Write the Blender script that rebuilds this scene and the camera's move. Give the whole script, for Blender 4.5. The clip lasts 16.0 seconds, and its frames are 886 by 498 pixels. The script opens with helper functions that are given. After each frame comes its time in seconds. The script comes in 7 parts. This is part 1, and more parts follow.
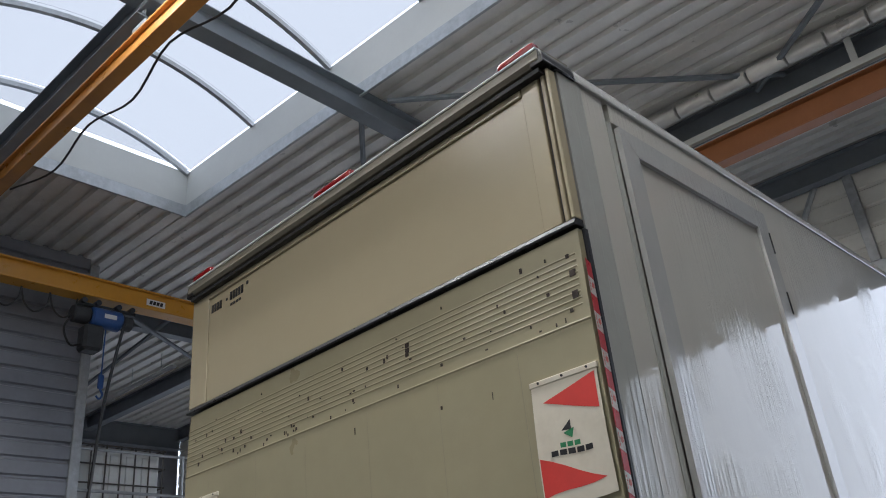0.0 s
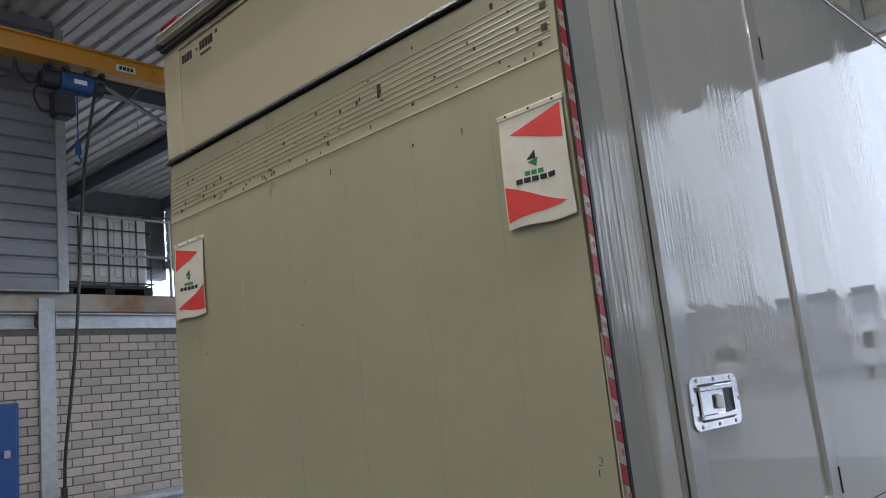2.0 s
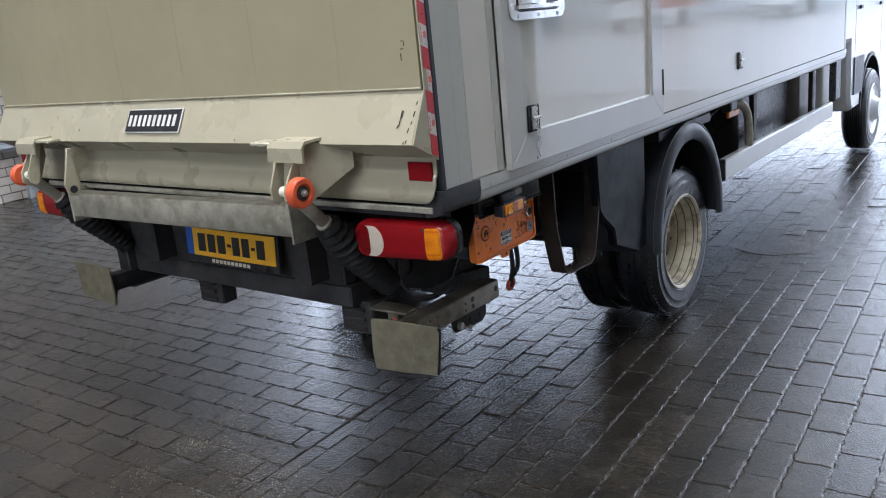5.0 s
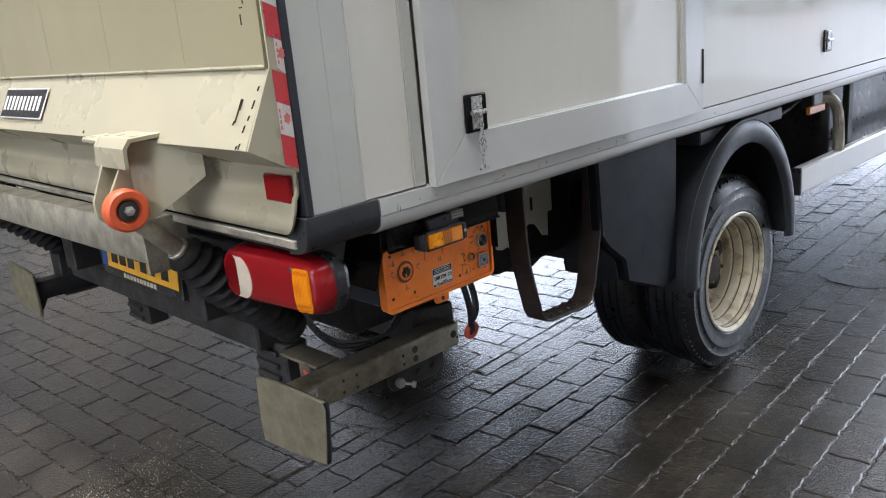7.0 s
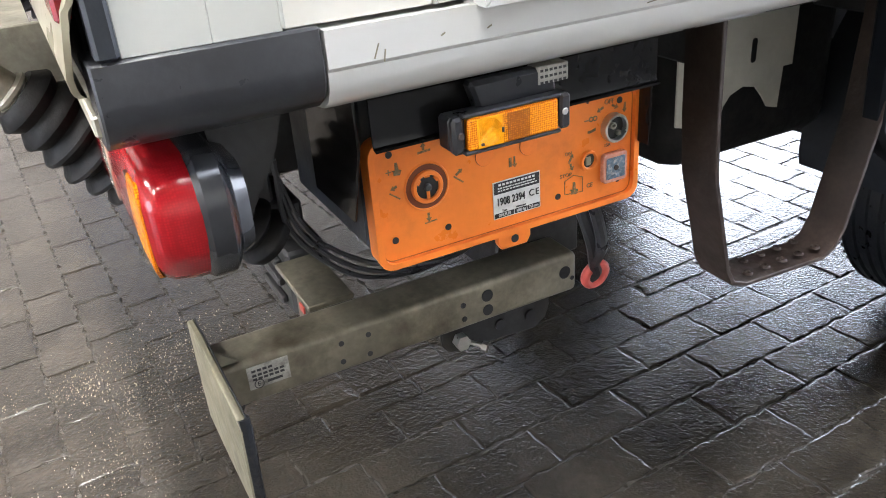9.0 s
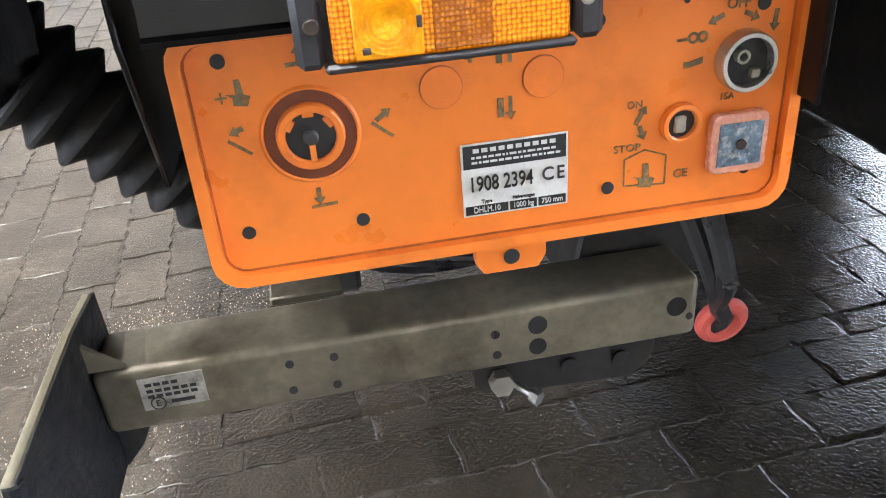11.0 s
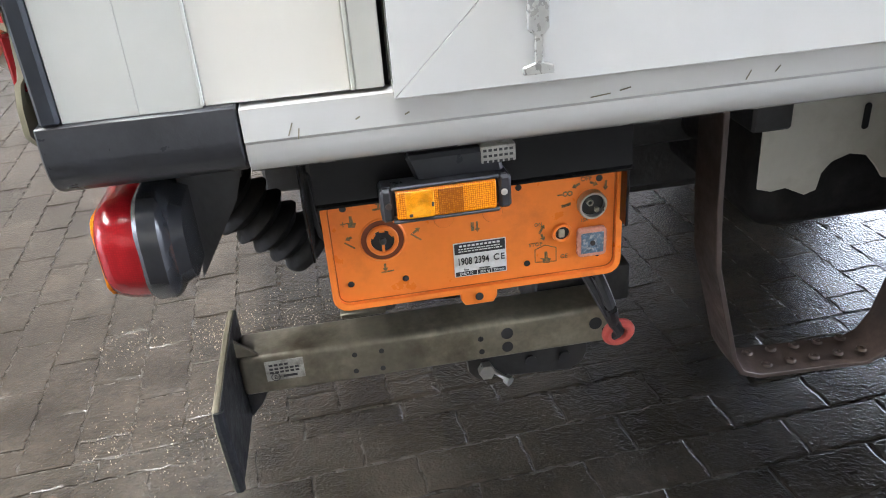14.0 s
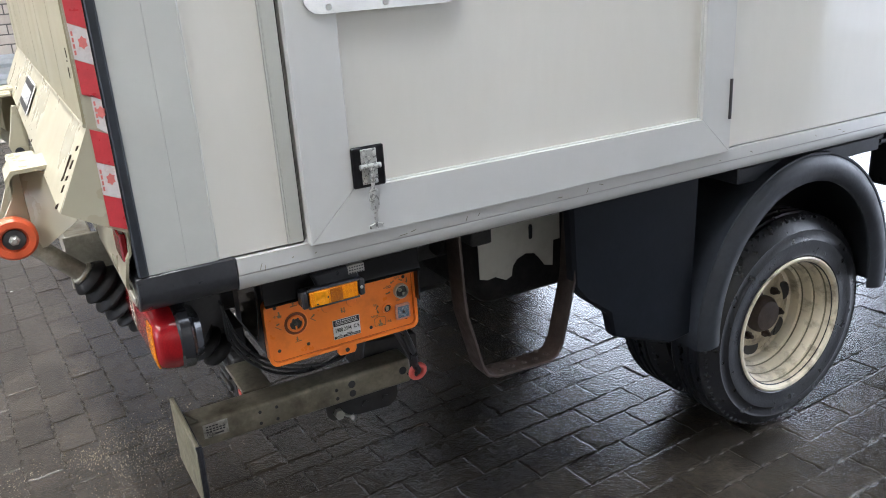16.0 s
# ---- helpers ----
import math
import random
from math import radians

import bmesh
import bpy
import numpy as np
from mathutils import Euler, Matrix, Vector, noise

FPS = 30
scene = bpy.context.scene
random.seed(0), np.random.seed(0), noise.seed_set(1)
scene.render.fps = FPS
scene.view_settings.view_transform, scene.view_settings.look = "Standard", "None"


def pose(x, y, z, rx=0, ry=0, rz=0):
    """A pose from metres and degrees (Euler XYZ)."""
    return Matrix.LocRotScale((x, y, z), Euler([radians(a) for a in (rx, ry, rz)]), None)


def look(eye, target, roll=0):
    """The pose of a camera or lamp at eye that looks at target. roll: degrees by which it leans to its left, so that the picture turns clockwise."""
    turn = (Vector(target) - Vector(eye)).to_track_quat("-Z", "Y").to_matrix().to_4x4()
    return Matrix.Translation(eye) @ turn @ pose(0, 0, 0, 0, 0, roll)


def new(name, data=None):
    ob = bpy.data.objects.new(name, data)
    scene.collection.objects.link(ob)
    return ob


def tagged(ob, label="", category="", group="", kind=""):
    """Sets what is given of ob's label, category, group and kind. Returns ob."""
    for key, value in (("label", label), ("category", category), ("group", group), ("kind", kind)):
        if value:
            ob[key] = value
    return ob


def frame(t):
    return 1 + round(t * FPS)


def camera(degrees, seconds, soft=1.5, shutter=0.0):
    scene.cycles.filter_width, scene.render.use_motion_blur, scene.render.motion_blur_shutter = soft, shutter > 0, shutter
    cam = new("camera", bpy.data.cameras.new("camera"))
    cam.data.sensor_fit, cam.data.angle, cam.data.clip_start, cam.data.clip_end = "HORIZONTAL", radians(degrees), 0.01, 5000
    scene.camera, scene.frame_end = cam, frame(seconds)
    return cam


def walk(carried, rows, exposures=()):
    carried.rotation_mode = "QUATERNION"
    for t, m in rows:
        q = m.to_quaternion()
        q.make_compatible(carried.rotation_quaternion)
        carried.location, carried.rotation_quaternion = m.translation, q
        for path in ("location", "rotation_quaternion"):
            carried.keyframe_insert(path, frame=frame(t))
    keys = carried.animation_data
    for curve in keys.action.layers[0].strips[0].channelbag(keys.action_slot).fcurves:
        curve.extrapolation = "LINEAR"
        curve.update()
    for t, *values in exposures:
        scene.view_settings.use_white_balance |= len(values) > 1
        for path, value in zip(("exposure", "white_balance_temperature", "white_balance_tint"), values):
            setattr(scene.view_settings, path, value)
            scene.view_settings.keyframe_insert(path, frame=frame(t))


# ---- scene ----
cam = camera(57.4, 16.0, soft=1.0)
PATH = [
    (0, (1.166, -1.803, 1.728), (-0.066, -0.494, 2.604), -5.9),
    (0.5, (1.207, -1.798, 1.695), (-0.067, -0.469, 2.477), -5.9),
    (1, (1.216, -1.795, 1.67), (-0.107, -0.423, 2.276), -5.9),
    (1.5, (1.203, -1.805, 1.635), (-0.143, -0.404, 2.11), -5.9),
    (2, (1.195, -1.81, 1.591), (-0.16, -0.382, 1.943), -6.1),
    (2.5, (1.162, -1.787, 1.526), (-0.2, -0.336, 1.73), -6.1),
    (3, (1.127, -1.761, 1.476), (-0.235, -0.296, 1.495), -6.0),
    (3.5, (1.106, -1.742, 1.429), (-0.236, -0.27, 1.243), -6.2),
    (4, (1.111, -1.75, 1.4), (-0.063, -0.18, 1.005), -5.9),
    (4.2, (1.151, -1.736, 1.413), (-0.002, -0.178, 0.919), -5.9),
    (6.3, (1.373, -1.105, 1.39), (0.025, 0.278, 0.87), -5.5),
    (6.5, (1.339, -1.006, 1.373), (-0.025, 0.36, 0.85), -5.4),
    (7, (1.205, -0.755, 1.317), (-0.197, 0.565, 0.773), -5.3),
    (7.5, (1.031, -0.569, 1.265), (-0.455, 0.575, 0.57), -5.3),
    (8, (0.869, -0.398, 1.221), (-0.65, 0.6, 0.386), -5.4),
    (8.5, (0.747, -0.204, 1.19), (-0.788, 0.711, 0.291), -4.8),
    (8.7, (0.698, -0.114, 1.167), (-0.859, 0.752, 0.257), -4.6),
    (10.8, (0.332, 0.332, 0.948), (-1.386, 0.621, -0.036), -4.6),
    (11, (0.326, 0.34, 0.95), (-1.395, 0.601, -0.034), -4.5),
    (11.5, (0.327, 0.351, 0.968), (-1.404, 0.553, -0.012), -4.4),
    (12, (0.352, 0.363, 0.98), (-1.388, 0.53, 0.008), -4.4),
    (12.5, (0.396, 0.36, 1.008), (-1.347, 0.509, 0.039), -4.4),
    (13, (0.471, 0.334, 1.055), (-1.275, 0.474, 0.091), -4.4),
    (13.5, (0.591, 0.315, 1.152), (-1.157, 0.485, 0.195), -4.3),
    (14, (0.726, 0.303, 1.215), (-1.02, 0.521, 0.264), -4.5),
    (14.5, (0.863, 0.284, 1.261), (-0.874, 0.589, 0.318), -4.7),
    (15, (1.02, 0.228, 1.323), (-0.661, 0.776, 0.388), -4.2),
    (15.5, (1.181, 0.062, 1.443), (-0.466, 0.806, 0.585), -3.6),
    (16, (1.413, -0.1, 1.485), (-0.251, 0.781, 0.81), -3.8),
]
walk(cam, [(t, look(eye, target, roll)) for t, eye, target, roll in PATH],
     [(0, -1.2, 6050, 10), (1.0, -1.05, 6000, 10), (2.0, -1.12, 5950, 10), (3.5, -0.48, 5850, 10), (4.2, -0.3, 5800, 10), (7, 0.32, 6100, 10), (8.0, 1.05, 6200, 10), (8.5, 1.42, 6200, 10), (11, 1.9, 6200, 10), (12.5, 2.0, 6150, 10), (13.5, 1.65, 6100, 10), (14.5, 1.45, 6050, 10), (15.2, 1.4, 6050, 10), (16, 0.78, 6000, 10)])

# ---- sky and sun ----
world = bpy.data.worlds.new("overcast")
scene.world = world
world.use_nodes = True
wn, wl = world.node_tree.nodes, world.node_tree.links
sky = wn.new("ShaderNodeTexSky")
sky.sky_type, sky.sun_disc, sky.sun_elevation, sky.sun_rotation = "NISHITA", False, radians(48), radians(20)
sky.dust_density = 6.0
cloud = wn.new("ShaderNodeMix")
cloud.data_type = "RGBA"
cloud.inputs[0].default_value = 0.82
wl.new(sky.outputs[0], cloud.inputs[6])
cloud.inputs[7].default_value = (48.0, 51.0, 57.5, 1)
wl.new(cloud.outputs[2], wn["Background"].inputs[0])
wn["Background"].inputs[1].default_value = 0.13
sun = new("sun", bpy.data.lights.new("sun", "SUN"))
sun.data.energy, sun.data.angle, sun.data.color = 0.7, radians(14), (1.0, 0.97, 0.92)
sun.matrix_world = look((2, 5, 10), (0, 0, 0))
# first row follows the floor shadow's edge; the two behind are added fill
LAMP_ROWS = (-0.70, -3.3, -5.9)
for lamp_y, watts in zip(LAMP_ROWS, (360.0, 110.0, 220.0)):
    tubes = new("unseen_hall_tubes", bpy.data.lights.new("unseen_hall_tubes", "AREA"))
    tubes.data.shape, tubes.data.size, tubes.data.size_y = "RECTANGLE", 5.2, 0.16
    tubes.data.energy, tubes.data.color = watts, (1.0, 0.96, 0.905)
    tubes.matrix_world = Matrix.Translation((-6.26, 1.965, 0)) @ Matrix.Rotation(radians(3.5), 4, "Z") @ pose(5.46, lamp_y - 1.93, 5.985)


# ---- materials ----
def mat(name, col, rough=0.5, metal=0.0, var=0.12, scale=6.0, bump=0.0, bscale=90.0, dirt=None, dscale=3.0, damt=0.45,
        coat=0.0, rvar=0.1, stretch=(1, 1, 1), rnd=0.0, trans=0.0, soak=0.0, film=0.06, spec=0.5, placed=False):
    """A surface with variation at two scales, wear in spots, and fine relief."""
    m = bpy.data.materials.new(name)
    m.use_nodes = True
    n, l = m.node_tree.nodes, m.node_tree.links
    p = n["Principled BSDF"]
    tc = n.new("ShaderNodeTexCoord")
    mp = n.new("ShaderNodeMapping")
    mp.inputs["Scale"].default_value = stretch
    l.new(n.new("ShaderNodeNewGeometry").outputs["Position"] if placed else tc.outputs["Object"], mp.inputs[0])

    def noise_at(s, detail=4.0, rough_=0.55):
        t = n.new("ShaderNodeTexNoise")
        t.inputs["Scale"].default_value, t.inputs["Detail"].default_value, t.inputs["Roughness"].default_value = s, detail, rough_
        l.new(mp.outputs[0], t.inputs["Vector"])
        return t.outputs[0]

    def ramp(src, a, b, lo, hi):
        r = n.new("ShaderNodeMapRange")
        l.new(src, r.inputs[0])
        for i, v in enumerate((a, b, lo, hi)):
            r.inputs[i + 1].default_value = v
        return r.outputs[0]

    def mix(fac, a, b):
        x = n.new("ShaderNodeMix")
        x.data_type = "RGBA"
        if hasattr(fac, "links"):
            l.new(fac, x.inputs[0])
        else:
            x.inputs[0].default_value = fac
        for k, v in ((6, a), (7, b)):
            if hasattr(v, "links"):
                l.new(v, x.inputs[k])
            else:
                x.inputs[k].default_value = (*v, 1)
        return x.outputs[2]

    big, fine = noise_at(scale), noise_at(scale * 9, 3.0)
    c = mix(ramp(big, 0.3, 0.7, 0, 1), [max(0, v * (1 - var)) for v in col], [v * (1 + var) for v in col])
    c = mix(ramp(fine, 0.35, 0.65, 0, 0.35), c, [v * (1 - var * 1.5) for v in col])
    if dirt:
        c = mix(ramp(noise_at(dscale, 6.0, 0.65), 0.5, 0.72, 0, damt), c, dirt)
    if rnd:
        oi, ge = n.new("ShaderNodeObjectInfo"), n.new("ShaderNodeNewGeometry")
        ad = n.new("ShaderNodeMath")
        ad.operation = "ADD"
        l.new(oi.outputs["Random"], ad.inputs[0])
        l.new(ge.outputs["Random Per Island"], ad.inputs[1])
        fr = n.new("ShaderNodeMath")
        fr.operation = "FRACT"
        l.new(ad.outputs[0], fr.inputs[0])
        hs = n.new("ShaderNodeHueSaturation")
        l.new(ramp(fr.outputs[0], 0, 1, 1 - rnd, 1 + rnd), hs.inputs["Value"])
        l.new(c, hs.inputs["Color"])
        c = hs.outputs[0]
    l.new(c, p.inputs["Base Color"])
    rr = ramp(noise_at(scale * 2.3, 5.0), 0.3, 0.7, max(0.02, rough - rvar), min(1, rough + rvar))
    if soak:
        rr2 = n.new("ShaderNodeMath")
        rr2.operation = "SUBTRACT"
        l.new(rr, rr2.inputs[0])
        l.new(ramp(noise_at(0.9, 3.0), 0.42, 0.6, 0, soak), rr2.inputs[1])
        rr = rr2.outputs[0]
    l.new(rr, p.inputs["Roughness"])
    p.inputs["Metallic"].default_value = metal
    p.inputs["Specular IOR Level"].default_value = spec
    p.inputs["Coat Weight"].default_value = coat
    p.inputs["Coat Roughness"].default_value = film
    p.inputs["Transmission Weight"].default_value = trans
    if bump:
        b = n.new("ShaderNodeBump")
        b.inputs["Strength"].default_value, b.inputs["Distance"].default_value = bump, 0.01
        l.new(noise_at(bscale, 4.0), b.inputs["Height"])
        l.new(b.outputs[0], p.inputs["Normal"])
    return m


CREAM = mat("aged_cream_paint", (0.345, 0.313, 0.205), 0.34, var=0.05, scale=2.0, bump=0.03, bscale=40, dirt=(0.30, 0.27, 0.18), dscale=1.6, damt=0.35, rvar=0.07)
CREAM_LIP = mat("cream_lip_paint", (0.36, 0.332, 0.243), 0.31, var=0.03, scale=3, bump=0.02, bscale=60, dirt=(0.36, 0.325, 0.23), dscale=9, damt=0.14)
BEIGE = mat("beige_upper_panel", (0.42, 0.366, 0.25), 0.24, var=0.02, scale=2, bump=0.01, bscale=30, rvar=0.015)
RAIL_BROWN = mat("weathered_brown_rail", (0.20, 0.18, 0.14), 0.4, var=0.1, scale=6, bump=0.03, dirt=(0.11, 0.10, 0.08), dscale=8)
SEAM = mat("faint_seam", (0.30, 0.275, 0.195), 0.4, var=0.1, scale=4)
WHITE_SIDE = mat("white_gloss_panel", (0.57, 0.553, 0.503), 0.022, var=0.03, scale=2.0, bump=0.008, bscale=9, rvar=0.012, dirt=(0.54, 0.525, 0.49), dscale=2, damt=0.25, stretch=(1, 2.2, 0.5), spec=0.40)
ALU = mat("satin_aluminium", (0.455, 0.46, 0.43), 0.06, 0.05, var=0.05, scale=3, bump=0.02, bscale=70, dirt=(0.40, 0.39, 0.36), dscale=4, damt=0.12, rvar=0.03)
ALU_DOOR = mat("pale_anodised_frame", (0.495, 0.495, 0.48), 0.06, 0.04, var=0.04, scale=3, bump=0.02, bscale=50, dirt=(0.46, 0.46, 0.45), dscale=4, damt=0.2)
BLACK = mat("black_plastic", (0.028, 0.029, 0.033), 0.34, var=0.3, scale=12, bump=0.05, bscale=120, spec=0.36)
BLACK_DULL = mat("dull_black_plastic", (0.021, 0.024, 0.030), 0.42, var=0.3, scale=7, bump=0.06, bscale=90, dirt=(0.032, 0.032, 0.034), dscale=4, damt=0.5, spec=0.3)
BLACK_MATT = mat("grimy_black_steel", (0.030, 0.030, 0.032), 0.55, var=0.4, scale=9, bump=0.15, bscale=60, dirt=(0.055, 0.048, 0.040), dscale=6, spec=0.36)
BLACK_PAINT = mat("glossy_black_paint", (0.007, 0.007, 0.008), 0.12, var=0.2, scale=10, bump=0.02, bscale=50, rvar=0.05, spec=0.2)
BLACK_GLOSS = mat("glossy_black_plastic", (0.018, 0.019, 0.022), 0.16, var=0.25, scale=9, bump=0.03, bscale=60, dirt=(0.03, 0.03, 0.03), dscale=20, damt=0.5, spec=0.5)
RUBBER = mat("tyre_rubber", (0.010, 0.011, 0.014), 0.34, var=0.25, scale=14, bump=0.12, bscale=140, dirt=(0.035, 0.034, 0.034), dscale=5, damt=0.35)
BELLOWS = mat("sooty_bellows_rubber", (0.010, 0.010, 0.011), 0.6, var=0.3, scale=30, bump=0.1, bscale=90, dirt=(0.03, 0.027, 0.024), dscale=14, damt=0.5, spec=0.25)
MOTTLED_BLACK = mat("mottled_black", (0.014, 0.015, 0.018), 0.45, var=0.3, scale=18, bump=0.2, bscale=70, dirt=(0.050, 0.046, 0.040), dscale=22, damt=0.6, spec=0.2)
SPLASH = mat("smooth_black_plastic", (0.007, 0.009, 0.013), 0.42, var=0.2, scale=5, bump=0.04, bscale=90, dirt=(0.012, 0.013, 0.015), dscale=3, damt=0.5, spec=0.14)
GALV = mat("galvanised_steel", (0.46, 0.48, 0.49), 0.42, 0.6, var=0.14, scale=16, bump=0.03, bscale=80, dirt=(0.28, 0.28, 0.27), dscale=5, damt=0.5)
GRIMY_GALV = mat("grimy_galvanised_beam", (0.38, 0.36, 0.30), 0.45, 0.35, var=0.3, scale=14, bump=0.08, bscale=60, dirt=(0.13, 0.11, 0.08), dscale=11, damt=0.8)
BAR_STEEL = mat("dirty_steel_bar", (0.22, 0.20, 0.152), 0.40, 0.40, var=0.4, scale=9, bump=0.1, bscale=70, dirt=(0.055, 0.044, 0.030), dscale=7, damt=0.95)
OLD_STICKER = mat("grimy_old_sticker", (0.34, 0.33, 0.30), 0.4, var=0.3, scale=40, dirt=(0.06, 0.055, 0.045), dscale=50, damt=0.9)
MOSSY = mat("mossy_grey_plate", (0.17, 0.153, 0.105), 0.6, 0.2, var=0.25, scale=18, bump=0.12, bscale=90, dirt=(0.07, 0.065, 0.045), dscale=12, damt=0.7)
ORANGE = mat("orange_plastic", (0.80, 0.205, 0.026), 0.36, var=0.06, scale=14, bump=0.03, bscale=60, dirt=(0.50, 0.12, 0.02), dscale=18, damt=0.55)
ORANGE_ROLLER = mat("orange_roller", (0.66, 0.105, 0.035), 0.45, var=0.1, scale=30, bump=0.04, dirt=(0.35, 0.10, 0.05), dscale=30)
# darkened orange: the knob recess's shadow put into colour
ORANGE_SHADE = mat("orange_recess_shade", (0.15, 0.032, 0.007), 0.5, var=0.15, scale=40)
AMBER = mat("amber_lens", (0.92, 0.34, 0.004), 0.14, var=0.12, scale=30, bump=0.05, bscale=200, coat=0.0, spec=0.35)
AMBER_CLEAR = mat("clear_amber_lens", (0.86, 0.34, 0.004), 0.10, var=0.25, scale=90, bump=0.2, bscale=110, spec=0.3)
AMBER_DEEP = mat("deep_amber_prisms", (0.66, 0.22, 0.005), 0.14, var=0.2, scale=60, bump=0.05, bscale=200)


def prisms(m, size, deep, dark):
    """Small moulded prisms in a lens: cells in colour and relief."""
    n, l = m.node_tree.nodes, m.node_tree.links
    tc, cell = n.new("ShaderNodeTexCoord"), n.new("ShaderNodeTexVoronoi")
    cell.inputs["Scale"].default_value, cell.inputs["Randomness"].default_value = 1.0 / size, 0.25
    l.new(tc.outputs["Object"], cell.inputs["Vector"])
    mr, mx, b = n.new("ShaderNodeMapRange"), n.new("ShaderNodeMix"), n.new("ShaderNodeBump")
    l.new(cell.outputs["Distance"], mr.inputs[0])
    mr.inputs[1].default_value, mr.inputs[2].default_value = 0.25, 0.6
    mx.data_type = "RGBA"
    p = n["Principled BSDF"]
    l.new(p.inputs["Base Color"].links[0].from_socket, mx.inputs[6])
    mx.inputs[7].default_value = (*dark, 1)
    l.new(mr.outputs[0], mx.inputs[0])
    l.new(mx.outputs[2], p.inputs["Base Color"])
    b.inputs["Strength"].default_value, b.inputs["Distance"].default_value = deep, 0.001
    l.new(cell.outputs["Distance"], b.inputs["Height"])
    l.new(b.outputs[0], p.inputs["Normal"])


prisms(AMBER, 0.0022, 0.5, (0.50, 0.11, 0.002))
prisms(AMBER_DEEP, 0.0022, 0.5, (0.30, 0.075, 0.002))
ORANGE_FADED = mat("faded_orange_disc", (0.77, 0.19, 0.026), 0.4, var=0.1, scale=30)
# dark orange for grime and painted shade along moulded edges
ORANGE_LINE = mat("orange_grime_and_shade", (0.36, 0.085, 0.012), 0.5, var=0.4, scale=60)
RED_LENS = mat("red_lens", (0.27, 0.008, 0.012), 0.07, var=0.12, scale=40, bump=0.04, bscale=300, coat=0.0, spec=0.32)
RED_DARK = mat("dark_red_lens", (0.17, 0.005, 0.007), 0.16, var=0.25, scale=40, spec=0.3)
prisms(RED_LENS, 0.0025, 0.10, (0.21, 0.006, 0.009))
WHITE_LENS = mat("clear_lens", (0.66, 0.58, 0.47), 0.15, var=0.1, scale=30, bump=0.1, bscale=300, coat=0.6)
RED = mat("red_print", (0.66, 0.055, 0.045), 0.45, var=0.06, scale=12)
RED_RING = mat("red_plastic_ring", (0.60, 0.10, 0.08), 0.4, var=0.15, scale=60)
FLAG_WHITE = mat("cream_vinyl", (0.68, 0.63, 0.52), 0.45, var=0.05, scale=8, bump=0.05, bscale=25, dirt=(0.5, 0.44, 0.34), dscale=12, damt=0.3)
RED_TAPE = mat("dirty_red_tape", (0.50, 0.035, 0.045), 0.35, var=0.15, scale=30, dirt=(0.28, 0.03, 0.04), dscale=30, damt=0.6)
TAPE_WHITE = mat("reflective_white_tape", (0.58, 0.55, 0.53), 0.3, var=0.08, scale=30, dirt=(0.5, 0.2, 0.18), dscale=40, damt=0.5)
TAPE_FADED = mat("faded_red_print", (0.60, 0.16, 0.14), 0.4, var=0.2, scale=60)
GREEN = mat("green_print", (0.03, 0.22, 0.09), 0.45)
INK = mat("black_print", (0.018, 0.018, 0.02), 0.45, var=0.2, scale=40)
WORN_INK = mat("worn_grey_print", (0.15, 0.115, 0.06), 0.5, var=0.5, scale=220, dirt=(0.6, 0.2, 0.03), dscale=260, damt=0.7)
SILVER = mat("silver_label", (0.66, 0.66, 0.65), 0.35, 0.0, var=0.08, scale=60, dirt=(0.35, 0.33, 0.3), dscale=90)
YELLOW_PLATE = mat("yellow_reflective_plate", (0.80, 0.42, 0.025), 0.35, var=0.05, scale=20, dirt=(0.5, 0.27, 0.03), dscale=25)
BLUE = mat("blue_print", (0.02, 0.10, 0.42), 0.4)
CHROME = mat("polished_steel", (0.72, 0.72, 0.73), 0.14, 1.0, var=0.08, scale=20, bump=0.02, bscale=60)
ZINC = mat("zinc_hardware", (0.55, 0.55, 0.53), 0.35, 0.9, var=0.15, scale=40)
WORN_ZINC = mat("worn_zinc_latch", (0.42, 0.42, 0.40), 0.3, 0.55, var=0.2, scale=60, dirt=(0.2, 0.2, 0.19), dscale=60, damt=0.4)
RUST = mat("rusty_brown_step", (0.042, 0.028, 0.022), 0.55, 0.2, var=0.4, scale=20, bump=0.12, bscale=90, dirt=(0.02, 0.016, 0.014), dscale=9, damt=0.8)
RIM = mat("cream_steel_rim", (0.62, 0.56, 0.43), 0.4, 0.1, var=0.08, scale=16, bump=0.04, dirt=(0.10, 0.07, 0.045), dscale=15, damt=0.9)
DISC = mat("dirty_wheel_disc", (0.46, 0.40, 0.29), 0.45, var=0.15, scale=14, bump=0.1, dirt=(0.06, 0.045, 0.032), dscale=13, damt=0.85)
OFFWHITE = mat("offwhite_bracket", (0.56, 0.55, 0.50), 0.4, var=0.05, scale=9, dirt=(0.3, 0.29, 0.25), dscale=9)
CAB_WHITE = mat("white_cab_paint", (0.74, 0.75, 0.77), 0.12, var=0.02, scale=3, coat=0.4)
GLASS_DARK = mat("dark_window_glass", (0.015, 0.018, 0.02), 0.04, var=0.1)
PAVER = mat("wet_concrete_paver", (0.035, 0.030, 0.024), 0.10, var=0.45, scale=5, placed=True, bump=0.12, bscale=230, dirt=(0.023, 0.019, 0.015), dscale=0.7, damt=0.6, rvar=0.04, rnd=0.16, spec=0.5)
PAVER_DAMP = mat("damp_concrete_paver", (0.037, 0.031, 0.0245), 0.115, var=0.42, scale=5, placed=True, bump=0.13, bscale=200, dirt=(0.025, 0.021, 0.0165), dscale=0.8, damt=0.85, rvar=0.07, rnd=0.16, soak=0.06, spec=0.5)
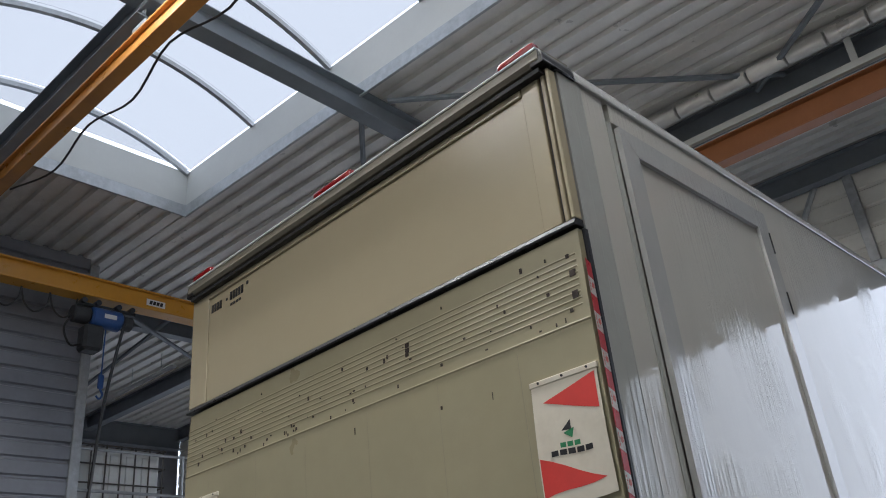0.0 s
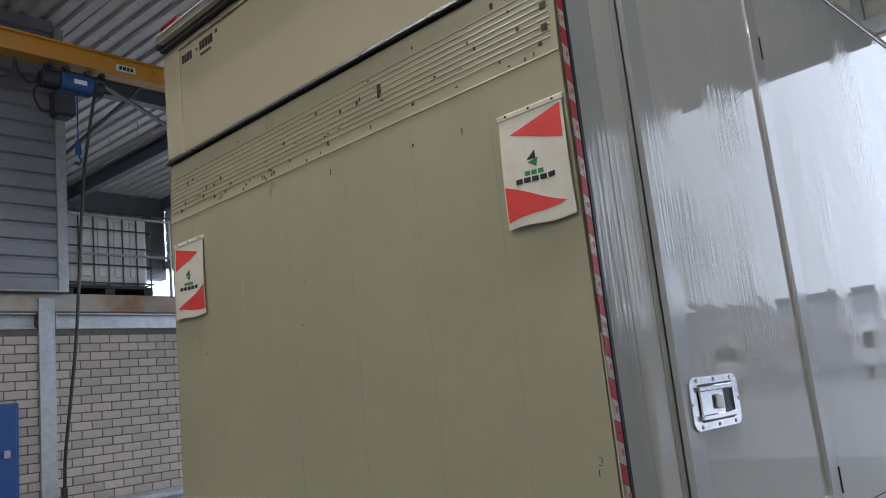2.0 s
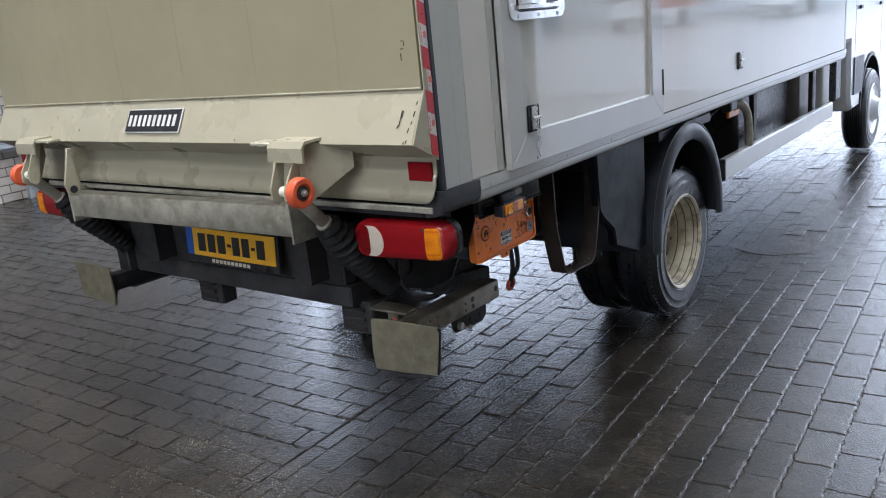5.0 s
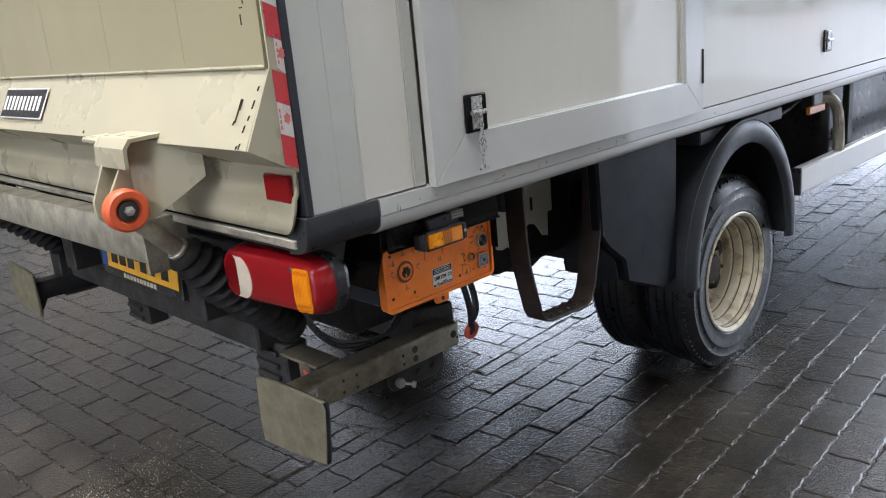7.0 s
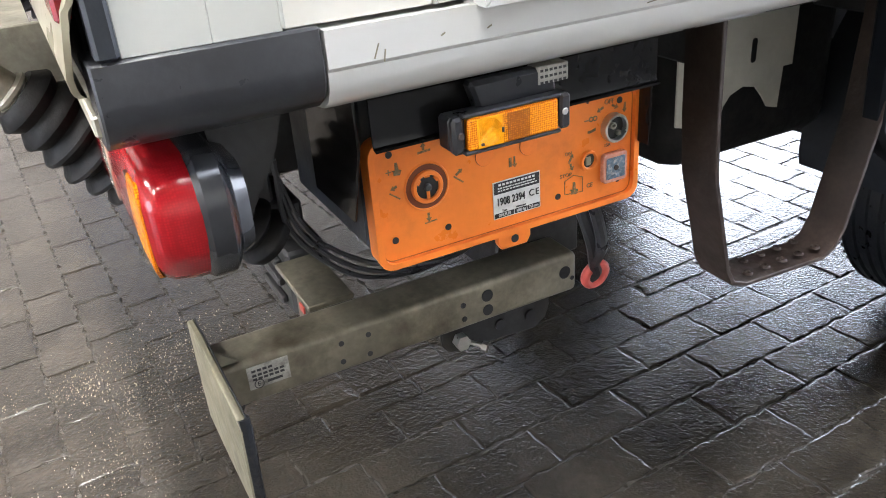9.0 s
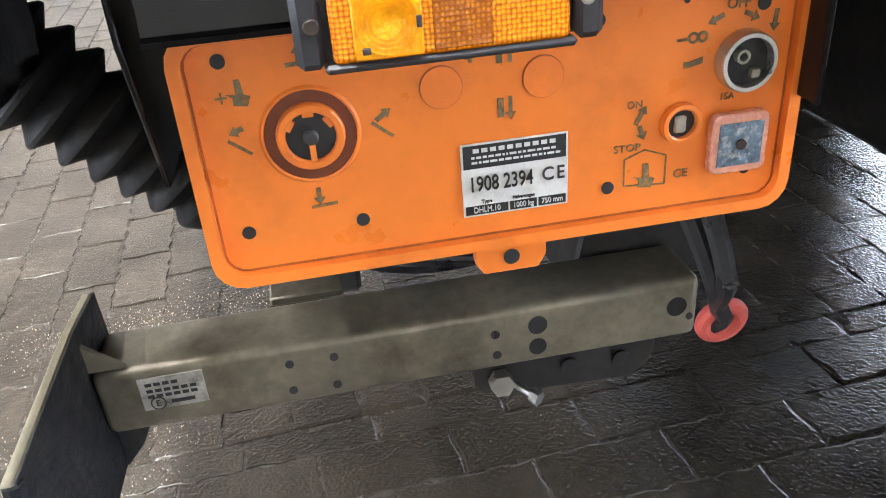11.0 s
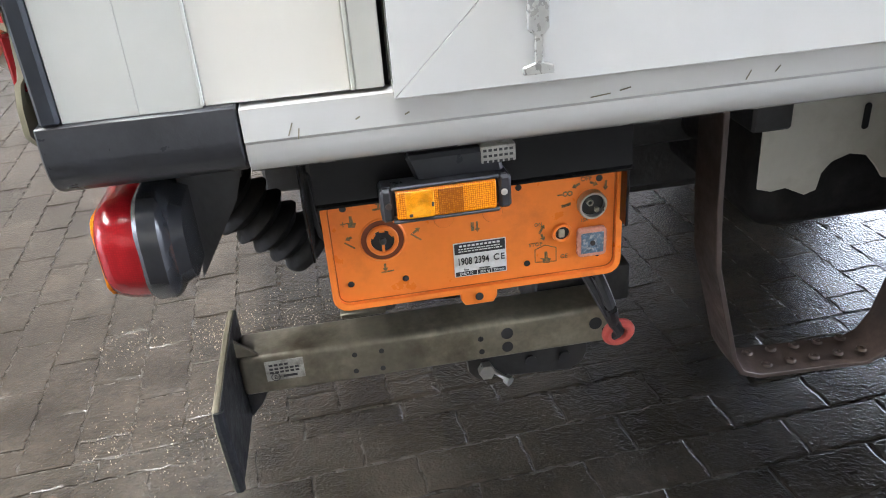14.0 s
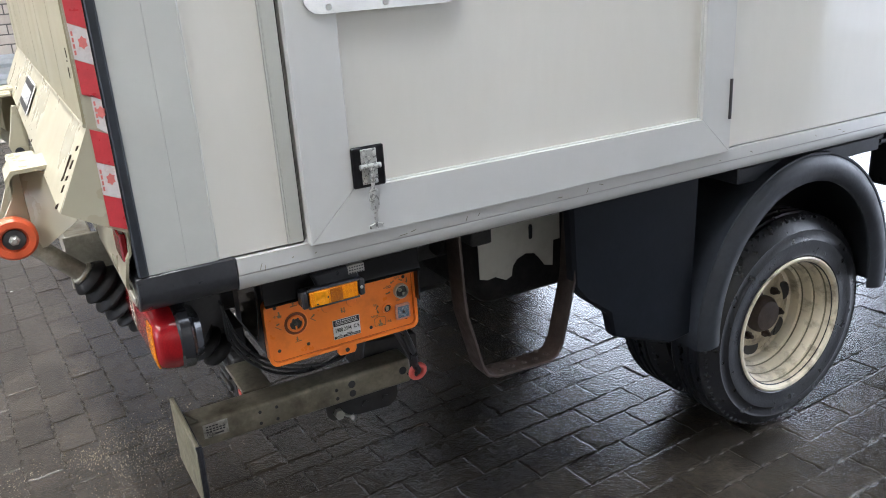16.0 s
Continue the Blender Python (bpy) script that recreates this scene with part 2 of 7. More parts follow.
BED = mat("wet_joint_sand", (0.036, 0.031, 0.025), 0.30, var=0.3, scale=14, bump=0.6, bscale=60, rvar=0.18, spec=0.4)
YARD = mat("wet_concrete_yard", (0.20, 0.20, 0.205), 0.3, var=0.15, scale=0.6, bump=0.15, bscale=60, dirt=(0.12, 0.12, 0.12), dscale=0.4, rvar=0.12)
BRICK = mat("pale_brick", (0.45, 0.40, 0.35), 0.8, var=0.1, scale=12, bump=0.25, bscale=90, rnd=0.12, dirt=(0.36, 0.32, 0.28), dscale=7, damt=0.4)
MORTAR = mat("grey_mortar", (0.13, 0.12, 0.11), 0.9, var=0.2, scale=20, bump=0.2, bscale=120)
CLAD = mat("grey_wall_cladding", (0.27, 0.28, 0.31), 0.4, 0.3, var=0.08, scale=2, bump=0.02, bscale=30, dirt=(0.13, 0.13, 0.14), dscale=1.5, damt=0.3)
CLAD_PALE = mat("pale_wall_cladding", (0.78, 0.76, 0.69), 0.45, 0.0, var=0.06, scale=2, dirt=(0.48, 0.45, 0.40), dscale=2, damt=0.3)
DECK = mat("grey_roof_deck", (0.74, 0.725, 0.69), 0.36, 0.2, var=0.07, scale=1.5, dirt=(0.2, 0.2, 0.2), dscale=2, damt=0.25)
STEEL = mat("grey_painted_steel", (0.20, 0.225, 0.25), 0.45, 0.1, var=0.07, scale=4, dirt=(0.13, 0.14, 0.15), dscale=5, damt=0.3)
CURB = mat("offwhite_kerb_lining", (0.62, 0.63, 0.60), 0.5, var=0.03, scale=3)
CRANE = mat("orange_crane_paint", (0.62, 0.30, 0.035), 0.35, var=0.07, scale=3, dirt=(0.40, 0.19, 0.03), dscale=3, damt=0.4)
GIRDER = mat("faded_orange_girder", (0.46, 0.205, 0.045), 0.35, var=0.1, scale=3, dirt=(0.24, 0.10, 0.035), dscale=2, damt=0.6)
CRANE_RED = mat("dull_orange_girder", (0.36, 0.135, 0.045), 0.4, var=0.08, scale=3)
LEDGE = mat("stained_concrete_ledge", (0.42, 0.40, 0.36), 0.75, var=0.12, scale=6, bump=0.2, bscale=60, dirt=(0.30, 0.13, 0.04), dscale=1.3, damt=0.9)
TANK = mat("milky_plastic_tank", (0.66, 0.67, 0.65), 0.4, var=0.07, scale=5, dirt=(0.42, 0.38, 0.32), dscale=5, damt=0.4)
CAGE = mat("weathered_cage_steel", (0.10, 0.095, 0.09), 0.55, 0.5, var=0.3, scale=20, dirt=(0.16, 0.07, 0.03), dscale=16)
BLUE_PAINT = mat("blue_hoist_paint", (0.03, 0.085, 0.26), 0.35, var=0.1, scale=9)
DARK_STEEL = mat("dark_hoist_steel", (0.045, 0.047, 0.05), 0.45, 0.3, var=0.2, scale=14)
WHITE_PAINT = mat("white_paint", (0.75, 0.75, 0.74), 0.45, var=0.05, scale=3)
FAR_WALL = mat("far_warehouse_sheeting", (0.50, 0.53, 0.56), 0.6, var=0.1, scale=0.3)
FAR_ROOF = mat("far_roof_edge", (0.24, 0.25, 0.27), 0.6, var=0.1, scale=0.5)
FAR_RED = mat("far_red_trailer", (0.40, 0.06, 0.05), 0.4, var=0.1, scale=0.6)


def wet_film(m):
    """Runs of rain water and droplets on an upright panel: relief only."""
    n, l = m.node_tree.nodes, m.node_tree.links
    tc, mp = n.new("ShaderNodeTexCoord"), n.new("ShaderNodeMapping")
    mp.inputs["Scale"].default_value = (1, 62, 3.0)
    l.new(tc.outputs["Object"], mp.inputs[0])
    run, patch, drop = n.new("ShaderNodeTexNoise"), n.new("ShaderNodeTexNoise"), n.new("ShaderNodeTexVoronoi")
    run.inputs["Scale"].default_value, run.inputs["Detail"].default_value = 1.0, 5.0
    patch.inputs["Scale"].default_value, patch.inputs["Detail"].default_value = 1.7, 3.0
    drop.inputs["Scale"].default_value = 170.0
    l.new(mp.outputs[0], run.inputs["Vector"])
    l.new(tc.outputs["Object"], patch.inputs["Vector"])
    l.new(tc.outputs["Object"], drop.inputs["Vector"])
    wet, bead, high, amt = n.new("ShaderNodeMapRange"), n.new("ShaderNodeMapRange"), n.new("ShaderNodeMath"), n.new("ShaderNodeMath")
    l.new(patch.outputs[0], wet.inputs[0])
    wet.inputs[1].default_value, wet.inputs[2].default_value = 0.47, 0.72
    l.new(drop.outputs["Distance"], bead.inputs[0])
    bead.inputs[1].default_value, bead.inputs[2].default_value, bead.inputs[3].default_value, bead.inputs[4].default_value = 0.12, 0.3, 0.22, 0.0
    high.operation = "ADD"
    l.new(run.outputs[0], high.inputs[0])
    l.new(bead.outputs[0], high.inputs[1])
    at, split, up, damp = n.new("ShaderNodeNewGeometry"), n.new("ShaderNodeSeparateXYZ"), n.new("ShaderNodeMapRange"), n.new("ShaderNodeMath")
    l.new(at.outputs["Position"], split.inputs[0])
    l.new(split.outputs[2], up.inputs[0])
    up.inputs[1].default_value, up.inputs[2].default_value, up.inputs[3].default_value = 1.35, 1.75, 0.06
    damp.operation = amt.operation = "MULTIPLY"
    l.new(wet.outputs[0], damp.inputs[0])
    l.new(up.outputs[0], damp.inputs[1])
    l.new(high.outputs[0], amt.inputs[0])
    l.new(damp.outputs[0], amt.inputs[1])
    b = n.new("ShaderNodeBump")
    b.inputs["Strength"].default_value, b.inputs["Distance"].default_value = 0.75, 0.009
    l.new(amt.outputs[0], b.inputs["Height"])
    first = n["Bump"]
    l.new(first.outputs[0], b.inputs["Normal"])
    l.new(b.outputs[0], n["Principled BSDF"].inputs["Normal"])


for wet_panel in (WHITE_SIDE, ALU, ALU_DOOR):
    wet_film(wet_panel)


def pitted(m, size, deep):
    """Coarse pits and worn hollows under the fine grain of old concrete: relief only."""
    n, l = m.node_tree.nodes, m.node_tree.links
    at, cell, lump, s = n.new("ShaderNodeNewGeometry"), n.new("ShaderNodeTexVoronoi"), n.new("ShaderNodeTexNoise"), n.new("ShaderNodeMath")
    cell.inputs["Scale"].default_value = 1.0 / size
    lump.inputs["Scale"].default_value, lump.inputs["Detail"].default_value, lump.inputs["Roughness"].default_value = 38.0, 6.0, 0.7
    for t in (cell, lump):
        l.new(at.outputs["Position"], t.inputs["Vector"])
    s.operation = "MULTIPLY_ADD"
    l.new(lump.outputs[0], s.inputs[0])
    s.inputs[1].default_value = 1.3
    l.new(cell.outputs["Distance"], s.inputs[2])
    b = n.new("ShaderNodeBump")
    b.inputs["Strength"].default_value, b.inputs["Distance"].default_value = deep, 0.004
    l.new(s.outputs[0], b.inputs["Height"])
    l.new(n["Bump"].outputs[0], b.inputs["Normal"])
    l.new(b.outputs[0], n["Principled BSDF"].inputs["Normal"])


pitted(PAVER, 0.006, 0.24)
pitted(PAVER_DAMP, 0.007, 0.24)
GRIT = mat("wet_sand_grains", (0.30, 0.26, 0.20), 0.15, var=0.4, scale=60, rnd=0.5)
# near-black colour that stands in for the shade inside open gaps
VOID = mat("gap_shade_black", (0.006, 0.006, 0.006), 0.8, var=0.2, spec=0.05)
TUBE_GLOW = bpy.data.materials.new("lit_fluorescent_tube")
TUBE_GLOW.use_nodes = True
TUBE_GLOW.node_tree.nodes["Principled BSDF"].inputs["Emission Color"].default_value = (1.0, 0.96, 0.905, 1)
TUBE_GLOW.node_tree.nodes["Principled BSDF"].inputs["Emission Strength"].default_value = 60.0

# the roof glazing: thin milky sheet that passes and scatters daylight
GLAZE = bpy.data.materials.new("milky_roof_glazing")
GLAZE.use_nodes = True
gn, gl = GLAZE.node_tree.nodes, GLAZE.node_tree.links
g_t, g_d, g_m = gn.new("ShaderNodeBsdfTransparent"), gn.new("ShaderNodeBsdfTranslucent"), gn.new("ShaderNodeMixShader")
g_t.inputs[0].default_value = (0.66, 0.66, 0.655, 1)
g_d.inputs[0].default_value = (0.24, 0.243, 0.25, 1)
g_m.inputs[0].default_value = 0.25
gl.new(g_t.outputs[0], g_m.inputs[1])
gl.new(g_d.outputs[0], g_m.inputs[2])
gl.new(g_m.outputs[0], gn["Material Output"].inputs[0])


# ---- mesh tools ----
def box(bm, x0, y0, z0, x1, y1, z1, b=0.0, m=None, seg=1):
    """A box, bevelled by b, turned by m."""
    t = bmesh.new()
    c = Vector(((x0 + x1) / 2, (y0 + y1) / 2, (z0 + z1) / 2))
    bmesh.ops.create_cube(t, size=1, matrix=Matrix.Translation(c) @ Matrix.Diagonal((abs(x1 - x0), abs(y1 - y0), abs(z1 - z0), 1)))
    if b:
        bmesh.ops.bevel(t, geom=t.edges[:], offset=b, segments=seg, profile=0.5, affect="EDGES", clamp_overlap=True)
    if m:
        t.transform(m)
    join(bm, t)


def join(bm, t):
    me = bpy.data.meshes.new("t")
    t.to_mesh(me)
    t.free()
    bm.from_mesh(me)
    bpy.data.meshes.remove(me)


def turned(p0, p1):
    """The pose at p0 whose z looks at p1."""
    d = Vector(p1) - Vector(p0)
    return Matrix.Translation(p0) @ d.to_track_quat("Z", "Y").to_matrix().to_4x4()


def lathe(bm, prof, m=None, n=24, cap=True):
    """Turns the profile of (radius, height) round z."""
    t = bmesh.new()
    rings = [[t.verts.new((r * math.cos(2 * math.pi * i / n), r * math.sin(2 * math.pi * i / n), h)) for i in range(n)] for r, h in prof]
    for a, b in zip(rings, rings[1:]):
        for i in range(n):
            t.faces.new((a[i], a[(i + 1) % n], b[(i + 1) % n], b[i]))
    if cap:
        t.faces.new(rings[0][::-1])
        t.faces.new(rings[-1])
    if m:
        t.transform(m)
    join(bm, t)


def cyl(bm, p0, p1, r, r1=None, n=16, b=0.0):
    h = (Vector(p1) - Vector(p0)).length
    r1 = r if r1 is None else r1
    prof = [(r - b, 0), (r, b), (r1, h - b), (r1 - b, h)] if b else [(r, 0), (r1, h)]
    lathe(bm, prof, turned(p0, p1), n)


def glide(pts, k=5):
    """A smooth line through pts."""
    pts = [Vector(p) for p in pts]
    e = [pts[0] * 2 - pts[1], *pts, pts[-1] * 2 - pts[-2]]
    out = []
    for a, b, c, d in zip(e, e[1:], e[2:], e[3:]):
        for i in range(k):
            t = i / k
            out.append(0.5 * (2 * b + (c - a) * t + (2 * a - 5 * b + 4 * c - d) * t * t + (3 * b - a - 3 * c + d) * t ** 3))
    return out + [pts[-1]]


def tube(bm, pts, r, n=8):
    pts = [Vector(p) for p in pts]
    t, rings, up = bmesh.new(), [], None
    for i, p in enumerate(pts):
        d = (pts[min(i + 1, len(pts) - 1)] - pts[max(i - 1, 0)]).normalized()
        up = d.orthogonal().normalized() if up is None else (up - d * up.dot(d)).normalized()
        s = d.cross(up)
        rr = r(i / (len(pts) - 1)) if callable(r) else r
        rings.append([t.verts.new(p + rr * (math.cos(2 * math.pi * k / n) * up + math.sin(2 * math.pi * k / n) * s)) for k in range(n)])
    for a, b in zip(rings, rings[1:]):
        for k in range(n):
            t.faces.new((a[k], a[(k + 1) % n], b[(k + 1) % n], b[k]))
    t.faces.new(rings[0][::-1])
    t.faces.new(rings[-1])
    join(bm, t)


def prism(bm, poly, vec, b=0.0):
    """The flat outline poly, pushed along vec."""
    t = bmesh.new()
    lo = [t.verts.new(p) for p in poly]
    hi = [t.verts.new(Vector(p) + Vector(vec)) for p in poly]
    t.faces.new(lo[::-1])
    t.faces.new(hi)
    for i in range(len(lo)):
        j = (i + 1) % len(lo)
        t.faces.new((lo[i], lo[j], hi[j], hi[i]))
    bmesh.ops.recalc_face_normals(t, faces=t.faces[:])
    if b:
        bmesh.ops.bevel(t, geom=t.edges[:], offset=b, segments=1, affect="EDGES", clamp_overlap=True)
    join(bm, t)


def bent(bm, path, th, at, vec, b=0.0):
    """A bent plate: the flat line path of (u, v), th thick, placed by at(u, v), pushed along vec."""
    P = [Vector(p) for p in path]
    nor = []
    for i in range(len(P)):
        d0 = (P[i] - P[i - 1]).normalized() if i else (P[1] - P[0]).normalized()
        d1 = (P[i + 1] - P[i]).normalized() if i < len(P) - 1 else d0
        d = (d0 + d1).normalized()
        k = max(0.4, d.dot(d0))
        nor.append(Vector((-d.y, d.x)) * th / k)
    t = bmesh.new()
    rows = [[t.verts.new(Vector(at(*q)) + Vector(w)) for q, w in ((p, (0, 0, 0)), (p + o, (0, 0, 0)), (p + o, vec), (p, vec))] for p, o in zip(P, nor)]
    for a, c in zip(rows, rows[1:]):
        for k in range(4):
            t.faces.new((a[k], a[(k + 1) % 4], c[(k + 1) % 4], c[k]))
    t.faces.new(rows[0][::-1])
    t.faces.new(rows[-1])
    bmesh.ops.recalc_face_normals(t, faces=t.faces[:])
    if b:
        bmesh.ops.bevel(t, geom=[e for e in t.edges if e.calc_face_angle(0) > 0.6], offset=b, segments=1, affect="EDGES", clamp_overlap=True)
    join(bm, t)


def loft(bm, rings):
    """Skins a row of closed cross-sections with as many points each."""
    t = bmesh.new()
    rows = [[t.verts.new(p) for p in ring] for ring in rings]
    n = len(rows[0])
    for a, b in zip(rows, rows[1:]):
        for i in range(n):
            t.faces.new((a[i], a[(i + 1) % n], b[(i + 1) % n], b[i]))
    t.faces.new(rows[0][::-1])
    t.faces.new(rows[-1])
    join(bm, t)


def rounded(w, h, r, n=4):
    """The outline of a rounded rectangle round (0, 0)."""
    out = []
    for cx, cy, a in ((w / 2 - r, h / 2 - r, 0), (-w / 2 + r, h / 2 - r, 90), (-w / 2 + r, -h / 2 + r, 180), (w / 2 - r, -h / 2 + r, 270)):
        out += [(cx + r * math.cos(radians(a + 90 * i / n)), cy + r * math.sin(radians(a + 90 * i / n))) for i in range(n + 1)]
    return out


def ring_plate(bm, outer, inner, at, vec):
    """A flat frame between two outlines with as many corners."""
    t = bmesh.new()
    vs = [[t.verts.new(Vector(at(*p)) + Vector(w)) for p in line] for w in ((0, 0, 0), vec) for line in (outer, inner)]
    n = len(outer)
    for i in range(n):
        j = (i + 1) % n
        o0, i0, o1, i1 = vs
        t.faces.new((o0[i], o0[j], i0[j], i0[i]))
        t.faces.new((o1[i], o1[j], i1[j], i1[i]))
        t.faces.new((o0[i], o0[j], o1[j], o1[i]))
        t.faces.new((i0[i], i0[j], i1[j], i1[i]))
    bmesh.ops.recalc_face_normals(t, faces=t.faces[:])
    join(bm, t)


def part(name, bm, material, parent=None, label="", smooth=35):
    """Links a bmesh, built in place, as one mesh object under a thing or a part."""
    me = bpy.data.meshes.new(name)
    bm.transform(SHAPE)
    bmesh.ops.recalc_face_normals(bm, faces=bm.faces[:])
    for f in bm.faces:
        f.smooth = True
    for e in bm.edges:
        if len(e.link_faces) != 2 or e.calc_face_angle(3) > radians(smooth):
            e.smooth = False
    bm.to_mesh(me)
    bm.free()
    me.materials.append(material)
    ob = new(name, me)
    if parent:
        ob.parent = parent
        if parent.type == "EMPTY":
            ob.matrix_parent_inverse = Matrix.Translation(-parent.location)
    if label:
        tagged(ob, label)
    return ob


def thing(name, label, category, at=(0, 0, 0), group="", kind=""):
    ob = new(name)
    ob.location = at
    ob.empty_display_size = 0.2
    return tagged(ob, label, category, group, kind)


def setting(name, bm, material, label, category):
    return tagged(part(name, bm, material), label, category, kind="structure")


def words(body, size, m, material, parent, name="lettering", squash=1.0, align="CENTER", bold=0.0):
    cu = bpy.data.curves.new("t", "FONT")
    cu.body, cu.size, cu.align_x, cu.align_y, cu.extrude = body, size, align, "CENTER", 0.0004
    cu.offset = bold * size
    o = new("t", cu)
    me = bpy.data.meshes.new_from_object(o.evaluated_get(bpy.context.evaluated_depsgraph_get()))
    bpy.data.objects.remove(o)
    bpy.data.curves.remove(cu)
    bm = bmesh.new()
    bm.from_mesh(me)
    bpy.data.meshes.remove(me)
    bm.transform(m @ Matrix.Diagonal((squash, 1, 1, 1)))
    return part(name, bm, material, parent)


B = bmesh.new
SHAPE = Matrix.Identity(4)


def fitted(ky=1.0, dy=0.0, kz=1.0, dz=0.0):
    """The proportions of a group of parts: stretch and shift along and up."""
    return Matrix.Translation((0, dy, dz)) @ Matrix.Diagonal((1, ky, kz, 1))


# the hall stands turned by a few degrees against the lorry
HALL = Matrix.Translation((-6.26, 1.965, 0)) @ Matrix.Rotation(radians(3.5), 4, "Z") @ Matrix.Translation((6.36, -1.93, 0))
WEST = HALL @ Matrix.Translation((-0.10, 0.18, 0.0))

# ---- ground and paving ----
bm = B()
bmesh.ops.create_grid(bm, x_segments=1, y_segments=1, size=1500)
bm.transform(Matrix.Translation((0, 0, -0.03)))
setting("ground", bm, YARD, "wet grey concrete yard running out to the horizon", "ground")
SHAPE = HALL
bm = B()
box(bm, -14.6, -9, -0.026, 8, 11, -0.0028)
floor = setting("floor", bm, BED, "dark wet bed of sand between worn concrete pavers", "floor")

SHAPE = Matrix.Identity(4)
PL, PW, GAP = 0.227, 0.1195, 0.0030
rng = random.Random(4)


def paver_ring(x, y, ang, dl, dw, r=rng):
    """The outline of a worn paver with lightly waved, interlocking edges."""
    c, s, A = math.cos(ang), math.sin(ang), 0.0030
    wave = (0, A, -A, A, 0, -A, A, -A)
    low = [(-dl + dl * k / 4, -dw + wave[k]) for k in range(8)]
    end = [(dl, -dw), (dl + A, -dw / 3), (dl - A, dw / 3)]
    top = [(dl - dl * k / 4, dw + wave[-k]) for k in range(8)]
    pts = low + end + top + [(-dl, dw), (-dl - A, dw / 3), (-dl + A, -dw / 3)]
    pts = [(u + r.uniform(-0.0016, 0.0016), v + r.uniform(-0.0016, 0.0016)) for u, v in pts]
    return [(x + c * u - s * v, y + s * u + c * v) for u, v in pts]


def clip(poly, side):
    """Keeps the part of an outline where side(x, y) is positive."""
    out = []
    for a, b in zip(poly, poly[1:] + poly[:1]):
        fa, fb = side(*a), side(*b)
        if fa > 0:
            out.append(a)
        if fa * fb < 0:
            k = fa / (fa - fb)
            out.append((a[0] + k * (b[0] - a[0]), a[1] + k * (b[1] - a[1])))
    return out


def seam(x, y):
    return x - (-0.77 - 0.058 * y)


pv, pf, near_pavers, zone_of = [], [], [], []


def lay_stuff(ring, z, tilt, zone):
    n, k = len(ring), len(pv)
    cx, cy = sum(p[0] for p in ring) / n, sum(p[1] for p in ring) / n
    for inset, h in ((0, -0.02), (0, -0.0013), (0.0046, 0)):
        for px, py in ring:
            d = math.hypot(px - cx, py - cy) or 1
            inset, h = (inset * rng.uniform(0.4, 1.7), h) if inset else (0, h * rng.uniform(0.6, 1.4))
            pv.append((px - inset * (px - cx) / d, py - inset * (py - cy) / d, z + h + tilt[0] * (px - cx) + tilt[1] * (py - cy)))
    for r in (0, n):
        pf.extend((k + r + i, k + r + (i + 1) % n, k + r + n + (i + 1) % n, k + r + n + i) for i in range(n))
    pf.append(tuple(range(k + 2 * n, k + 3 * n)))
    zone_of.extend([1 - zone] * (2 * n + 1))


for zone, ang in ((0, radians(3.3)), (1, radians(93.3))):
    c, s = math.cos(ang), math.sin(ang)
    for j in range(-150, 150):
        off = (j % 2) * PL / 2 + rng.uniform(-0.012, 0.012)
        for i in range(-80, 80):
            u, v = i * PL + off, j * PW
            x, y = c * u - s * v + (0.226 if zone else -1.664), s * u + c * v + (1.556 if zone else 0.350)
            if not (-8.2 < x < 5.5 and -3.6 < y < 11.2):
                continue
            far = abs(seam(x, y))
            if (seam(x, y) > 0) != bool(zone) and far > 0.14:
                continue
            a = ang + rng.gauss(0, 0.006)
            ring = paver_ring(x, y, a, PL / 2 - GAP / 2 - rng.uniform(0, 0.0012), PW / 2 - GAP / 2 - rng.uniform(0, 0.0010))
            z, tilt = rng.gauss(0, 0.0006), (rng.gauss(0, 0.0045), rng.gauss(0, 0.0045))
            if far < 0.14:
                ring = clip(ring, (lambda p, q: seam(p, q) - 0.004) if zone else (lambda p, q: -seam(p, q) - 0.004))
                if len(ring) > 2:
                    lay_stuff(ring, z, tilt, zone)
            elif -1.0 < x < 0.85 and -0.35 < y < 2.6 and len(near_pavers) < 300:
                near_pavers.append((x, y, z, a, tilt, zone))
            else:
                lay_stuff(ring, z, tilt, zone)

me = bpy.data.meshes.new("pavers")
me.from_pydata(pv, [], pf)
me.materials.append(PAVER)
me.materials.append(PAVER_DAMP)
me.polygons.foreach_set("material_index", zone_of)
field = new("paver_field", me)
field.parent = floor
tagged(field, "worn grey-brown concrete pavers, dark and wet", kind="stuff")

# loose grit swept into a patch behind the lorry
gr = random.Random(12)
gv, gf = [], []
heaps = [(gr.uniform(-1.3, -0.6), gr.uniform(-0.32, 0.22), gr.uniform(0.03, 0.11)) for k in range(16)]
for k in range(2600):
    hx, hy, hr = gr.choice(heaps)
    x, y, r = gr.gauss(hx, hr), gr.gauss(hy, hr), gr.choice((0.0008, 0.001, 0.0012, 0.0019))
    b = len(gv)
    for a in range(3):
        w = 2.1 * a + gr.random()
        gv.append((x + r * math.cos(w), y + r * math.sin(w), 0.0))
    gv.append((x, y, r * 1.5 + 0.001))
    gf += [(b, b + 1, b + 3), (b + 1, b + 2, b + 3), (b + 2, b, b + 3)]
me = bpy.data.meshes.new("grit")
me.from_pydata(gv, [], gf)
me.materials.append(GRIT)
tagged(new("grit", me), "loose wet sand grains scattered over the pavers", "grit", kind="stuff")

SHAPE = WEST
